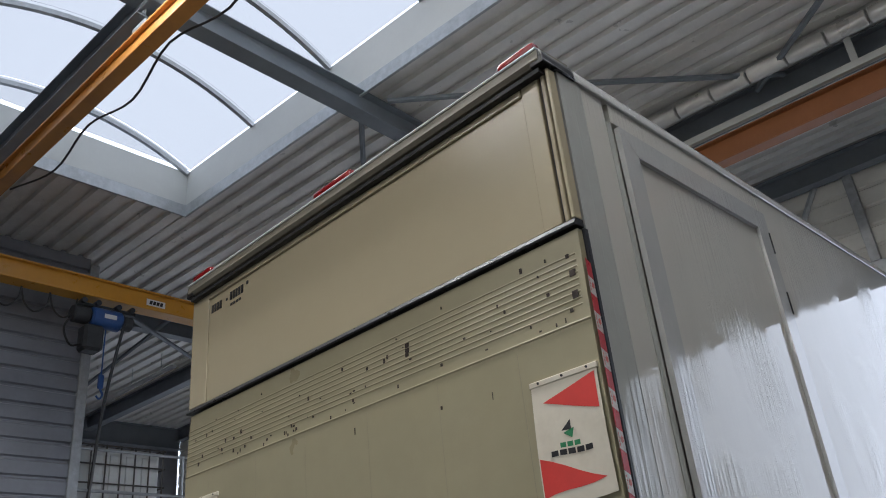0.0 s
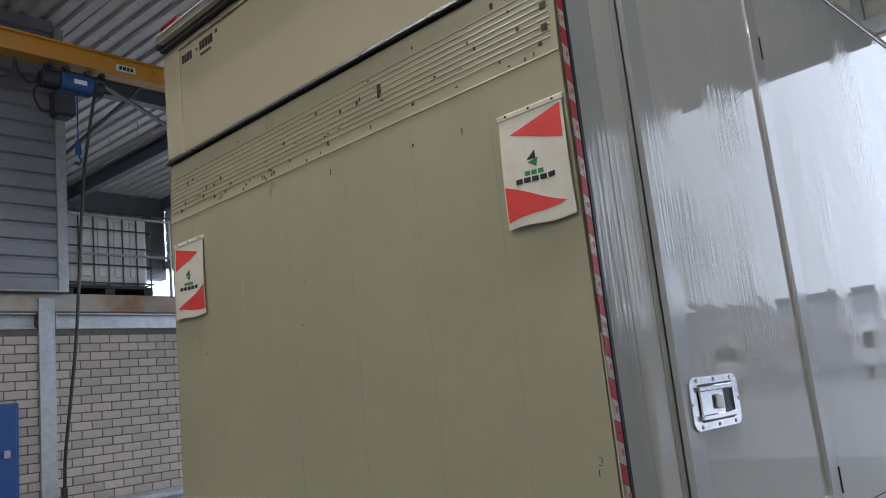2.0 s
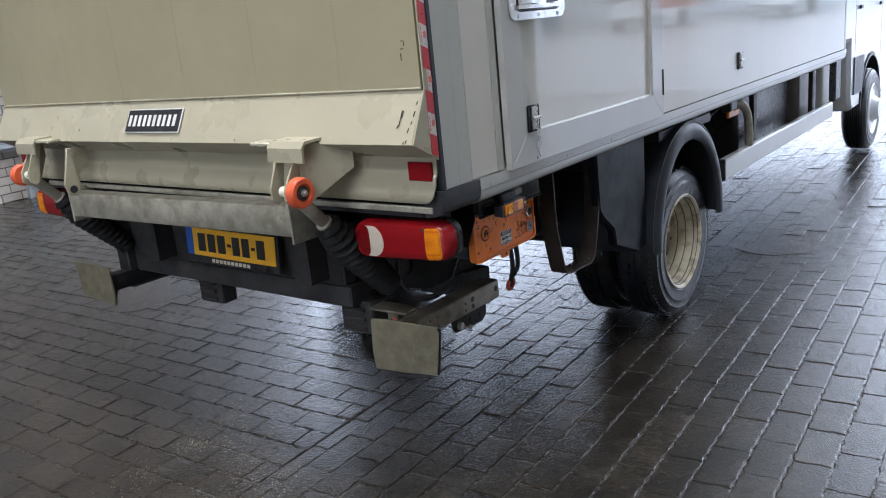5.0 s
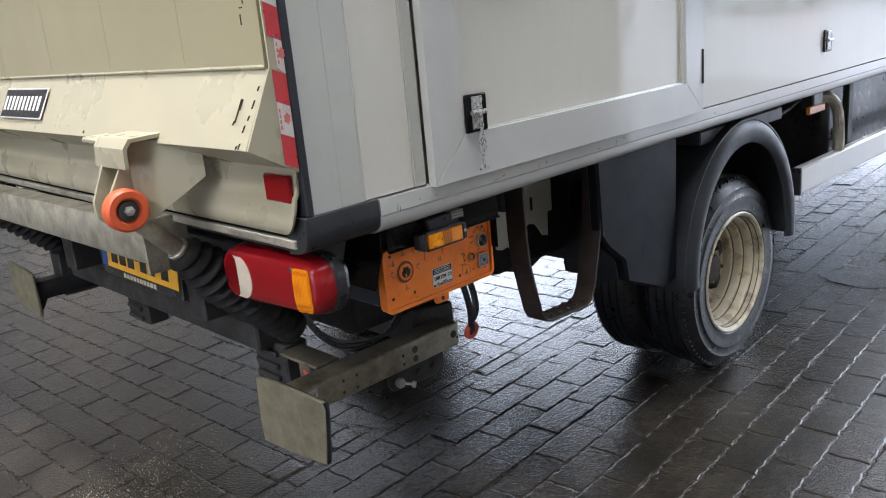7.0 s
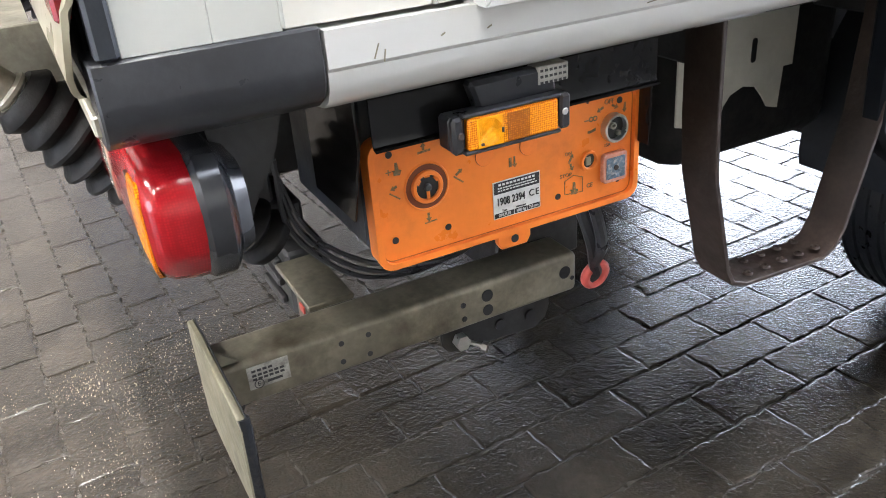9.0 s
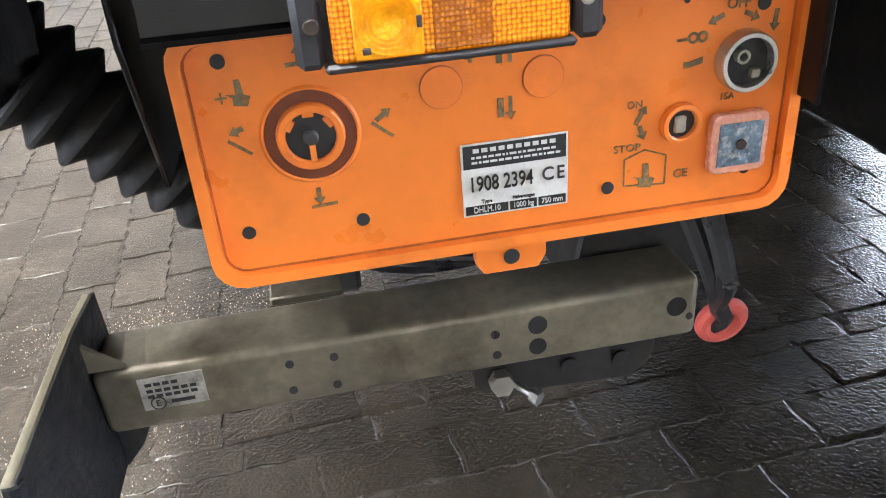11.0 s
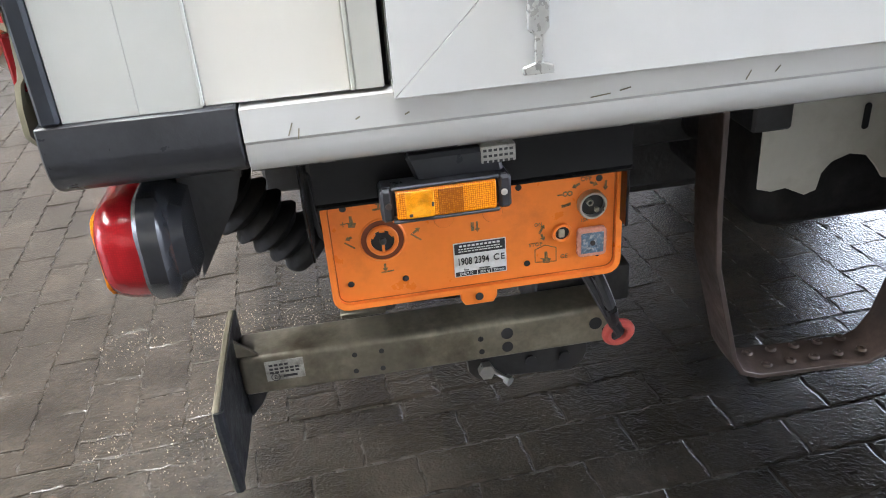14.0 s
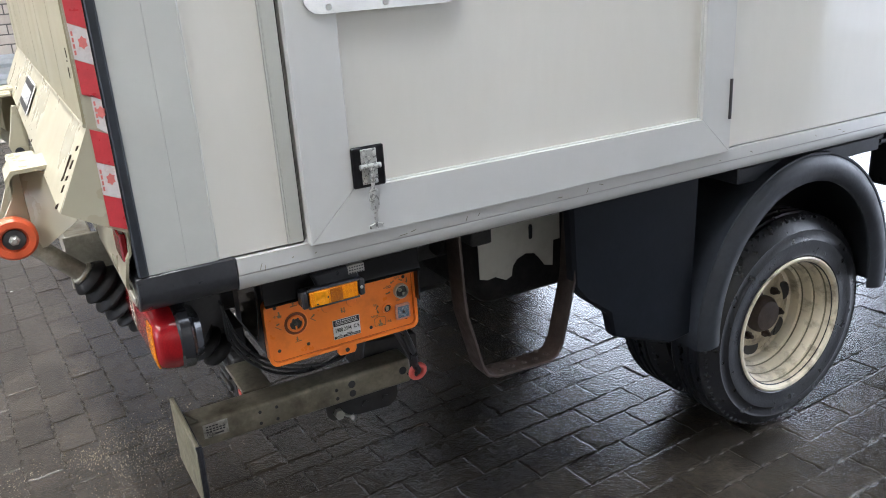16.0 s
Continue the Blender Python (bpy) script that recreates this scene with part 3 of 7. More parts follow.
# ---- west side: low brick wall, ledge, post, guard rail ----
bm = B()
box(bm, -8.25, -9, -0.02, -8.008, 6.6, 2.732)
wall_w = setting("wall_west", bm, MORTAR, "low wall of pale grey-beige bricks with dark mortar", "wall")
bm = B()
box(bm, -8.6, -9, 2.922, -7.99, 6.6, 3.13, 0.012)
setting("ledge", bm, LEDGE, "concrete ledge on the brick wall, stained with rust", "ledge")
bm = B()
for y0, y1 in ((-3.0, 1.29), (1.49, 4.2), (4.4, 6.6)):
    box(bm, -8.24, y0, 2.735, -8.06, y1, 2.920)
    box(bm, -8.06, y0, 2.735, -7.995, y1, 2.755, 0.003)
    box(bm, -8.06, y0, 2.895, -7.995, y1, 2.913, 0.003)
    box(bm, -8.06, y0, 2.757, -7.995, y0 + 0.02, 2.893, 0.003)
setting("trim", bm, GALV, "galvanised sheet channel under the concrete ledge", "trim")
bm = B()
for y in (1.385, 4.3):
    box(bm, -7.99, y - 0.085, 0, -7.96, y + 0.085, 3.07, 0.003)
    box(bm, -8.003, y - 0.085, 0, -7.992, y + 0.085, 2.72)
setting("column", bm, GALV, "galvanised steel post against the brick wall", "column")

rail = thing("guard_rail", "galvanised two-wave guard rail on steel posts before the brick wall", "guard rail", (-7.8, 2, 0))
wave = [(u, v + 0.07) for u, v in ((0.0, 0.49), (0.012, 0.505), (0.05, 0.53), (0.05, 0.575), (0.0, 0.615), (0.0, 0.675), (0.05, 0.715), (0.05, 0.76), (0.012, 0.785), (0.0, 0.80))]
for y0, y1 in ((-4.2, 2.42), (2.36, 6.4)):
    bm = B()
    bent(bm, wave, 0.004, lambda u, v, o=0.004 * (y0 > 0): (-7.86 + u + o, 0, v), (0, y1 - y0, 0))
    bm.transform(Matrix.Translation((0, y0, 0)))
    part("rail_beam", bm, GALV, rail)
for y in (-3.0, -1.85, -0.7, 0.42, 1.47, 2.52, 3.6, 4.7, 5.8):
    bm = B()
    box(bm, -7.93, y - 0.055, 0, -7.922, y + 0.055, 0.79)
    box(bm, -7.922, y - 0.055, 0, -7.866, y - 0.048, 0.79)
    box(bm, -7.922, y + 0.048, 0, -7.866, y + 0.055, 0.79)
    part("post", bm, GALV, rail)
    for zz in (0.67, 0.76):
        for dy in (-0.06, 0.06):
            bm = B()
            cyl(bm, (-7.857, y + dy, zz), (-7.845, y + dy, zz), 0.014, n=8)
            part("bolt", bm, ZINC, rail)

cab = thing("wall_cabinet", "blue steel cabinet on the brick wall", "cabinet", (-7.9, 0.6, 1.0))
bm = B()
box(bm, -8.0, 0.1, 1.0, -7.80, 1.02, 1.96, 0.01)
part("body", bm, BLUE_PAINT, cab)
bm = B()
box(bm, -7.798, 0.13, 1.03, -7.78, 0.99, 1.93, 0.006)
leafd = part("door", bm, BLUE_PAINT, cab)
bm = B()
box(bm, -7.778, 0.86, 1.42, -7.755, 0.92, 1.50, 0.006)
part("handle", bm, ZINC, leafd)

# ---- room clad in grey sheeting above the wall ----
bm = B()
prof = []
z = 3.15
while z < 6.2:
    prof += [(0.0, z), (0.0, z + 0.135), (-0.028, z + 0.15), (-0.028, z + 0.172), (0.0, z + 0.187)]
    z += 0.19
bent(bm, prof, 0.004, lambda u, v: (-7.93 + u, -9, v), (0, 10.50, 0))
setting("wall_cladding", bm, CLAD, "grey ribbed sheet cladding of a room over the brick wall", "wall")
bm = B()
box(bm, -7.975, 1.50, 3.135, -7.91, 1.61, 6.25, 0.004)
box(bm, -7.975, -9, 3.132, -7.905, 1.60, 3.148, 0.003)
setting("corner_trim", bm, GALV, "pale folded corner strip of the sheet cladding", "trim")
bm = B()
box(bm, -14.4, -9, 3.13, -7.98, 1.49, 6.2)
setting("wall_room", bm, CLAD, "plain grey side of the clad room", "wall")
bm = B()
box(bm, -14.5, 1.5, 2.95, -8.61, 6.6, 3.10)
setting("floor_upper", bm, LEDGE, "concrete platform behind the ledge", "floor")

SHAPE = HALL
# ---- roof deck with its opening ----
SX0, SX1, SY0, SY1, RZ = -6.36, 3.4, -0.90, 1.93, 6.32


def deck(bm, x0, x1, y0, y1):
    prof, y = [], y0
    while y < y1 - 0.01:
        prof += [(y, RZ), (y + 0.118, RZ), (y + 0.130, RZ + 0.042), (y + 0.198, RZ + 0.042)]
        y += 0.21
    prof.append((y1, RZ))
    bent(bm, [p for p in prof if p[0] <= y1 + 0.001], 0.003, lambda u, v: (x0, u, v), (x1 - x0, 0, 0))


bm = B()
deck(bm, -14.6, 8.2, SY1 + 0.02, 7.1)
deck(bm, -14.6, 8.2, -9.2, SY0 - 0.02)
deck(bm, -14.6, SX0 - 0.02, SY0 - 0.02, SY1 + 0.02)
deck(bm, SX1 + 0.02, 8.2, SY0 - 0.02, SY1 + 0.02)
setting("ceiling", bm, DECK, "grey trapezoidal steel roof deck seen from below", "ceiling")
bm = B()
box(bm, -15, SY1 + 0.05, RZ + 0.06, 8.6, 7.4, RZ + 0.2)
box(bm, -15, -9.4, RZ + 0.06, 8.6, SY0 - 0.05, RZ + 0.2)
box(bm, -15, SY0 - 0.05, RZ + 0.06, SX0 - 0.05, SY1 + 0.05, RZ + 0.2)
box(bm, SX1 + 0.05, SY0 - 0.05, RZ + 0.06, 8.6, SY1 + 0.05, RZ + 0.2)
setting("roof", bm, FAR_ROOF, "closed roof build-up over the steel deck", "roof")

light = thing("skylight", "long arched skylight of milky sheets on thin ribs in the roof", "skylight", (-1.5, -0.6, RZ), kind="structure")
KZ = 6.84
for nm, a in (("kerb_side", (SX0, SY1, SX1, SY1 + 0.02)), ("kerb_side", (SX0, SY0 - 0.02, SX1, SY0)), ("kerb_end", (SX0 - 0.02, SY0 - 0.02, SX0, SY1 + 0.02)), ("kerb_end", (SX1, SY0 - 0.02, SX1 + 0.02, SY1 + 0.02))):
    bm = B()
    box(bm, a[0], a[1], RZ + 0.10, a[2], a[3], KZ)
    part(nm, bm, CURB, light)
    bm = B()
    o = 0.004
    box(bm, a[0] - o, a[1] - o, RZ - 0.045, a[2] + o, a[3] + o, RZ + 0.098, 0.003)
    part("flashing", bm, GALV, light, "galvanised flashing strip")
YC, HALF, RISE = (SY0 + SY1) / 2, (SY1 - SY0) / 2, 0.33
RAD = (HALF ** 2 + RISE ** 2) / (2 * RISE)


def arch(n=20, off=0.0):
    a0 = math.asin(HALF / RAD)
    return [(YC + (RAD + off) * math.sin(a0 * (1 - 2 * i / n)), KZ + RISE - RAD + (RAD + off) * math.cos(a0 * (1 - 2 * i / n))) for i in range(n + 1)]


ribs_x = [SX0 + 0.02 + 1.24 * k for k in range(8)]
for x in ribs_x:
    bm = B()
    bent(bm, arch(), 0.05, lambda u, v, x=x: (x - 0.022, u, v), (0.044, 0, 0))
    part("rib", bm, GALV, light)
for x in ribs_x[:-1]:
    bm = B()
    bent(bm, arch(20, 0.052), 0.004, lambda u, v, x=x: (x - 0.0, u, v), (1.24, 0, 0))
    part("glazing_sheet", bm, GLAZE, light, "milky translucent sheet").visible_shadow = False
bm = B()
for x in (SX0, SX1):
    prism(bm, [(x, *p) for p in arch(20, 0.05)], (0.01, 0, 0))
part("end_sheet", bm, GLAZE, light, "milky translucent end sheet").visible_shadow = False


# ---- steelwork ----
def ibeam(p0, p1, h, w, material, name="beam", label="grey painted steel roof beam", cat="beam", t=0.012):
    """An I-beam from p0 to p1, along x or y, whose top centre runs through the points."""
    bm = B()
    (x0, y0, z0), (x1, y1, z1) = p0, p1
    if abs(x1 - x0) > abs(y1 - y0):
        box(bm, x0, y0 - w / 2, z0 - t, x1, y0 + w / 2, z0, 0.002)
        box(bm, x0, y0 - w / 2, z0 - h, x1, y0 + w / 2, z0 - h + t, 0.002)
        box(bm, x0, y0 - t / 2, z0 - h + t, x1, y0 + t / 2, z0 - t)
    else:
        box(bm, x0 - w / 2, y0, z0 - t, x0 + w / 2, y1, z0, 0.002)
        box(bm, x0 - w / 2, y0, z0 - h, x0 + w / 2, y1, z0 - h + t, 0.002)
        box(bm, x0 - t / 2, y0, z0 - h + t, x0 + t / 2, y1, z0 - t)
    return setting(name, bm, material, label, cat)


ibeam((-3.49, -9, 6.30), (-3.49, 6.8, 6.30), 0.24, 0.16, STEEL)
ibeam((2.6, -9, 6.30), (2.6, 6.8, 6.30), 0.24, 0.16, STEEL)
ibeam((-9.2, 1.6, 6.30), (-9.2, 6.8, 6.30), 0.24, 0.16, STEEL)
ibeam((-8.0, -0.17, 6.13), (-3.46, -0.17, 6.13), 0.20, 0.14, STEEL)
ibeam((-14.4, 4.80, 6.30), (7.8, 4.80, 6.30), 0.26, 0.16, STEEL)
ibeam((-14.4, 1.6, 6.28), (-14.4, 6.8, 6.28), 0.42, 0.2, STEEL)
ibeam((-14.4, 6.78, 6.30), (7.8, 6.78, 6.30), 0.26, 0.16, STEEL)
bm = B()
box(bm, -9.0, 4.50, 5.86, 7.8, 4.56, 5.93, 0.004)
for x in range(-8, 8, 2):
    box(bm, x - 0.03, 4.52, 5.93, x + 0.03, 4.545, 6.3)
setting("cable_tray", bm, CURB, "pale cable tray hung under the roof beam", "cable tray")
ibeam((-9.0, 4.62, 5.83), (7.8, 4.62, 5.83), 0.25, 0.15, CRANE_RED, "crane_track", "dull orange crane track under the roof", "crane track")
bm = B()
for a, b in (((-1.95, 3.30, 6.22), (-0.60, 4.66, 6.22)), ((-0.87, 4.66, 6.19), (0.6, 3.3, 6.19)), ((-3.3, 2.10, 6.2), (-2.2, 3.1, 6.2)), ((-3.60, 2.05, 6.2), (-5.0, 3.4, 6.2)), ((-8.2, 2.0, 5.9), (-10.2, 5.2, 5.9)), ((-8.2, 3.0, 6.0), (-11.2, 3.1, 5.7))):
    tube(bm, (a, b), 0.03, 6)
setting("bracing", bm, STEEL, "thin grey steel roof bracing", "bracing")
bm = B()
x = -3.0
while x < 6:
    cyl(bm, (x, 4.40, 6.20), (x + 0.34, 4.40, 6.20), 0.075, n=14, b=0.008)
    x += 0.36
setting("ceiling_pipe", bm, DECK, "lagged grey pipe along the roof beam", "pipe")

# crane girder over the lorry, its hanger and cable, and the beam with the hoist
girder = thing("crane_girder", "orange overhead crane girder under the skylight", "crane", (-2, -0.12, 5.6))
bm = B()
box(bm, -7.2, -0.25, 5.55, 7.4, -0.14, 5.572, 0.004)
box(bm, -7.2, -0.245, 5.72, 7.4, -0.145, 5.74, 0.004)
box(bm, -7.2, -0.21, 5.572, 7.4, -0.18, 5.72)
part("profile", bm, GIRDER, girder)
for x in (-3.45, 2.6):
    bm = B()
    box(bm, x - 0.09, -0.22, 5.741, x + 0.09, -0.04, 5.83, 0.006)
    cyl(bm, (x - 0.05, -0.11, 5.83), (x - 0.05, -0.11, 6.07), 0.012, n=8)
    cyl(bm, (x + 0.05, -0.11, 5.83), (x + 0.05, -0.11, 6.07), 0.012, n=8)
    box(bm, x - 0.11, -0.20, 6.0, x + 0.11, -0.02, 6.055, 0.006)
    part("hanger", bm, STEEL, girder)
bm = B()
tube(bm, glide([(-2.0, -0.13, 5.58), (-2.6, -0.04, 5.50), (-3.2, -0.11, 5.56), (-3.8, -0.04, 5.46), (-4.4, -0.08, 5.54), (-5.0, -0.05, 5.44), (-5.7, -0.12, 5.56)]), 0.009, 6)
part("cable", bm, INK, girder)

SHAPE = HALL @ Matrix.Translation((-0.10, 0.18, -0.02))
hoist_beam = thing("hoist_beam", "long orange crane beam with a small sign", "crane", (-7.4, 1, 5.6))
bm = B()
box(bm, -7.50, -8.9, 5.58, -7.30, 6.5, 5.60, 0.004)
box(bm, -7.49, -8.9, 5.80, -7.31, 6.5, 5.82, 0.004)
box(bm, -7.42, -8.9, 5.60, -7.36, 6.5, 5.80)
part("profile", bm, CRANE, hoist_beam)
bm = B()
box(bm, -7.357, 1.95, 5.655, -7.353, 2.19, 5.735)
sign = part("sign", bm, WHITE_PAINT, hoist_beam)
bm = B()
for k in range(4):
    prism(bm, [(-7.3525, 1.985 + 0.045 * k, 5.672), (-7.3525, 2.020 + 0.045 * k, 5.672), (-7.3525, 2.028 + 0.045 * k, 5.718), (-7.3525, 1.993 + 0.045 * k, 5.718)], (0.001, 0, 0))
part("sign_bar", bm, INK, sign)

SHAPE = HALL @ Matrix.Translation((-0.10, 0.18, -0.05))
hoist = thing("chain_hoist", "blue and dark grey electric chain hoist on the crane beam", "hoist", (-7.4, 1.45, 5.3))
bm = B()
cyl(bm, (-7.38, 1.30, 5.40), (-7.38, 1.66, 5.40), 0.115, n=24, b=0.02)
part("motor", bm, BLUE_PAINT, hoist)
bm = B()
cyl(bm, (-7.38, 1.10, 5.40), (-7.38, 1.298, 5.40), 0.10, n=20, b=0.02)
cyl(bm, (-7.38, 1.662, 5.40), (-7.38, 1.80, 5.40), 0.085, n=20, b=0.02)
for dy in (1.2, 1.36, 1.6, 1.76):
    cyl(bm, (-7.46, dy, 5.55), (-7.30, dy, 5.55), 0.032, n=12)
box(bm, -7.42, 1.15, 5.50, -7.34, 1.82, 5.54, 0.005)
part("housing", bm, DARK_STEEL, hoist)
bm = B()
box(bm, -7.46, 1.22, 4.98, -7.26, 1.44, 5.28, 0.03)
part("chain_box", bm, DARK_STEEL, hoist)
bm = B()
box(bm, -7.262, 1.42, 5.37, -7.258, 1.56, 5.42)
part("sign", bm, WHITE_PAINT, hoist)
bm = B()
tube(bm, glide([(-7.33, 1.72, 5.45), (-7.3, 1.66, 5.28), (-7.3, 1.56, 4.7), (-7.3, 1.50, 4.2), (-7.3, 1.44, 3.3), (-7.3, 1.38, 2.5), (-7.3, 1.26, 1.5), (-7.3, 1.24, 1.12)]), 0.018, 8)
tube(bm, glide([(-7.36, 1.12, 5.38), (-7.34, 1.02, 5.2), (-7.34, 1.10, 5.02), (-7.36, 1.22, 5.05)]), 0.012, 6)
for y in (0.25, 0.55, 0.85):
    tube(bm, glide([(-7.38, y, 5.57), (-7.38, y + 0.05, 5.40), (-7.38, y + 0.16, 5.32), (-7.38, y + 0.28, 5.42), (-7.38, y + 0.30, 5.57)]), 0.010, 6)
part("cable", bm, INK, hoist)
bm = B()
box(bm, -7.325, 1.205, 0.86, -7.275, 1.265, 1.14, 0.012)
part("pendant_control", bm, DARK_STEEL, hoist)
bm = B()
tube(bm, [(-7.38, 1.5, 5.28), (-7.38, 1.5, 4.75)], 0.008, 6)
box(bm, -7.40, 1.47, 4.60, -7.36, 1.53, 4.76, 0.01)
tube(bm, glide([(-7.38, 1.5, 4.60), (-7.38, 1.53, 4.54), (-7.38, 1.50, 4.49), (-7.38, 1.46, 4.52)]), 0.012, 6)
part("hook", bm, BLUE_PAINT, hoist)


SHAPE = HALL
# lamp bodies for the added rows, all out of view
for lamp_y in LAMP_ROWS:
    lampf = thing("unseen_ceiling_lamp", "unseen long white tube lamp under the roof, added to light the hall", "lamp", (-0.9, lamp_y, 6.0))
    tagged(lampf, group="ceiling lamps")
    bm = B()
    box(bm, -3.55, lamp_y - 0.09, 5.99, 1.75, lamp_y + 0.09, 6.06, 0.01)
    part("housing", bm, WHITE_PAINT, lampf)
    for x in (-3.3, -1.7, -0.1, 1.5):
        bm = B()
        cyl(bm, (x, lamp_y, 6.06), (x, lamp_y, 7.2), 0.006, n=6)
        part("hanger", bm, GALV, lampf)
    for sx in (-1, 1):
        bm = B()
        cyl(bm, (-3.45, lamp_y + 0.112 * sx, 6.02), (1.65, lamp_y + 0.112 * sx, 6.02), 0.014, n=10)
        part("tube", bm, TUBE_GLOW, lampf, "lit fluorescent tube")

# an unlit tube lamp and pipe rails further back under the roof
old = thing("tube_lamp", "unlit white tube lamp hung under the steel deck", "lamp", (-10.9, 4.08, 5.95))
bm = B()
box(bm, -11.8, 4.04, 5.95, -10.1, 4.12, 6.02, 0.012)
part("housing", bm, WHITE_PAINT, old)
for x in (-11.4, -10.5):
    bm = B()
    tube(bm, [(x, 4.08, 6.02), (x, 4.08, 6.32)], 0.006, 6)
    part("hanger", bm, GALV, old)
bm = B()
tube(bm, [(-11.9, 4.08, 5.93), (-10.0, 4.08, 5.93)], 0.014, 8)
part("tube", bm, WHITE_LENS, old)

SHAPE = WEST
# ---- tank in its cage on the ledge ----
ibc = thing("liquid_container", "white plastic liquid tank in a rusty wire cage on a pallet", "tank", (-8.7, 2.25, 3.11))
IX, IY0, IY1, IZ = -8.16, 1.66, 2.76, 3.13
bm = B()
box(bm, IX - 1.0, IY0, IZ + 0.10, IX, IY1, IZ + 0.13, 0.005)
for y in (IY0, (IY0 + IY1) / 2 - 0.06, IY1 - 0.12):
    box(bm, IX - 1.0, y, IZ, IX, y + 0.12, IZ + 0.098, 0.005)
part("pallet", bm, BLACK_MATT, ibc)
bm = B()
box(bm, IX - 0.96, IY0 + 0.03, IZ + 0.14, IX - 0.03, IY1 - 0.03, IZ + 1.03, 0.07, seg=3)
tank = part("tank", bm, TANK, ibc)
for y in (IY0 + 0.22, IY0 + 0.42, IY0 + 0.62, IY0 + 0.82):
    bm = B()
    box(bm, IX - 0.05, y, IZ + 0.24, IX - 0.02, y + 0.13, IZ + 0.94, 0.012)
    part("rib", bm, TANK, tank)
bm = B()
cyl(bm, (IX - 0.5, (IY0 + IY1) / 2, IZ + 1.02), (IX - 0.5, (IY0 + IY1) / 2, IZ + 1.06), 0.1, n=16)
part("lid", bm, TANK, tank)
for k in range(7):
    y = IY0 + 0.01 + (IY1 - IY0 - 0.02) * k / 6
    bm = B()
    tube(bm, [(IX - 0.012, y, IZ + 0.13), (IX - 0.012, y, IZ + 1.04), (IX - 0.9, y, IZ + 1.06)], 0.010, 6)
    part("cage_upright", bm, CAGE, ibc)
for k in range(5):
    zz = IZ + 0.17 + 0.215 * k
    bm = B()
    tube(bm, [(IX - 0.95, IY0 - 0.01, zz), (IX, IY0 - 0.01, zz), (IX, IY1 + 0.01, zz), (IX - 0.95, IY1 + 0.01, zz)], 0.010, 6)
    part("cage_hoop", bm, CAGE, ibc)
bm = B()
for zz in (3.62, 4.08):
    tube(bm, [(-8.06, 1.58, zz), (-8.06, 4.2, zz)], 0.018, 8)
for y in (2.95, 4.2):
    tube(bm, [(-8.06, y, 3.11), (-8.06, y, 4.1)], 0.018, 8)
tagged(part("hand_rail", bm, GALV), "galvanised pipe rail along the concrete ledge", "rail")

SHAPE = HALL
# ---- end walls ----
bm = B()
prof, z = [], 4.98
while z < 6.1:
    prof += [(0.0, z), (0.0, z + 0.17), (0.02, z + 0.185), (0.02, z + 0.21), (0.0, z + 0.225)]
    z += 0.228
bent(bm, prof, 0.004, lambda u, v: (-14.6, 6.93 + u, v), (22.6, 0, 0))
setting("wall_north", bm, CLAD_PALE, "pale ribbed sheeting over the wide open hall front", "wall")
bm = B()
box(bm, -14.6, 6.95, 4.80, 8, 7.05, 6.3)
box(bm, 4.6, 6.95, -0.02, 8, 7.05, 4.79)
setting("wall_front", bm, CLAD_PALE, "outer skin of the hall front", "wall")
bm = B()
box(bm, -14.6, 6.84, 4.82, 8, 6.92, 4.98, 0.004)
for x in (-8.3, -5.8, -3.3, -0.79, 1.7, 4.2, 6.9):
    box(bm, x - 0.05, 6.83, 4.98, x + 0.05, 6.92, 6.04, 0.003)
    tube(bm, [(x - 0.72, 6.86, 5.5), (x - 0.36, 6.86, 6.05)], 0.035, 6)
setting("door_head", bm, GALV, "steel rail and struts over the open hall front", "door frame")
# out of view; closes the hall and reflects light onto the lorry
bm = B()
box(bm, 7.9, -9, -0.02, 8.1, 7.05, 6.3)
setting("wall_east", bm, CLAD_PALE, "plain unseen sheet wall, pale to bounce light", "wall")
# unseen wall; its gate opening is added to let low daylight in
bm = B()
box(bm, -14.6, -9.2, -0.02, -2.6, -9, 6.3)
box(bm, 1.0, -9.2, -0.02, 8.1, -9, 6.3)
box(bm, -2.6, -9.2, 3.3, 1.0, -9, 6.3)
setting("wall_south", bm, CLAD_PALE, "plain grey sheet wall, unseen, with a gate opening added for light", "wall")
bm = B()
box(bm, -14.8, -9.2, -0.02, -14.6, 4.6, 6.3)
box(bm, -14.8, 4.6, -0.02, -14.6, 6.9, 3.3)
box(bm, -14.8, 4.6, 4.6, -14.6, 6.9, 6.3)
setting("wall_far", bm, CLAD, "plain grey sheet wall with an opening", "wall")

SHAPE = Matrix.Identity(4)
# ---- the yard outside ----
far = random.Random(7)
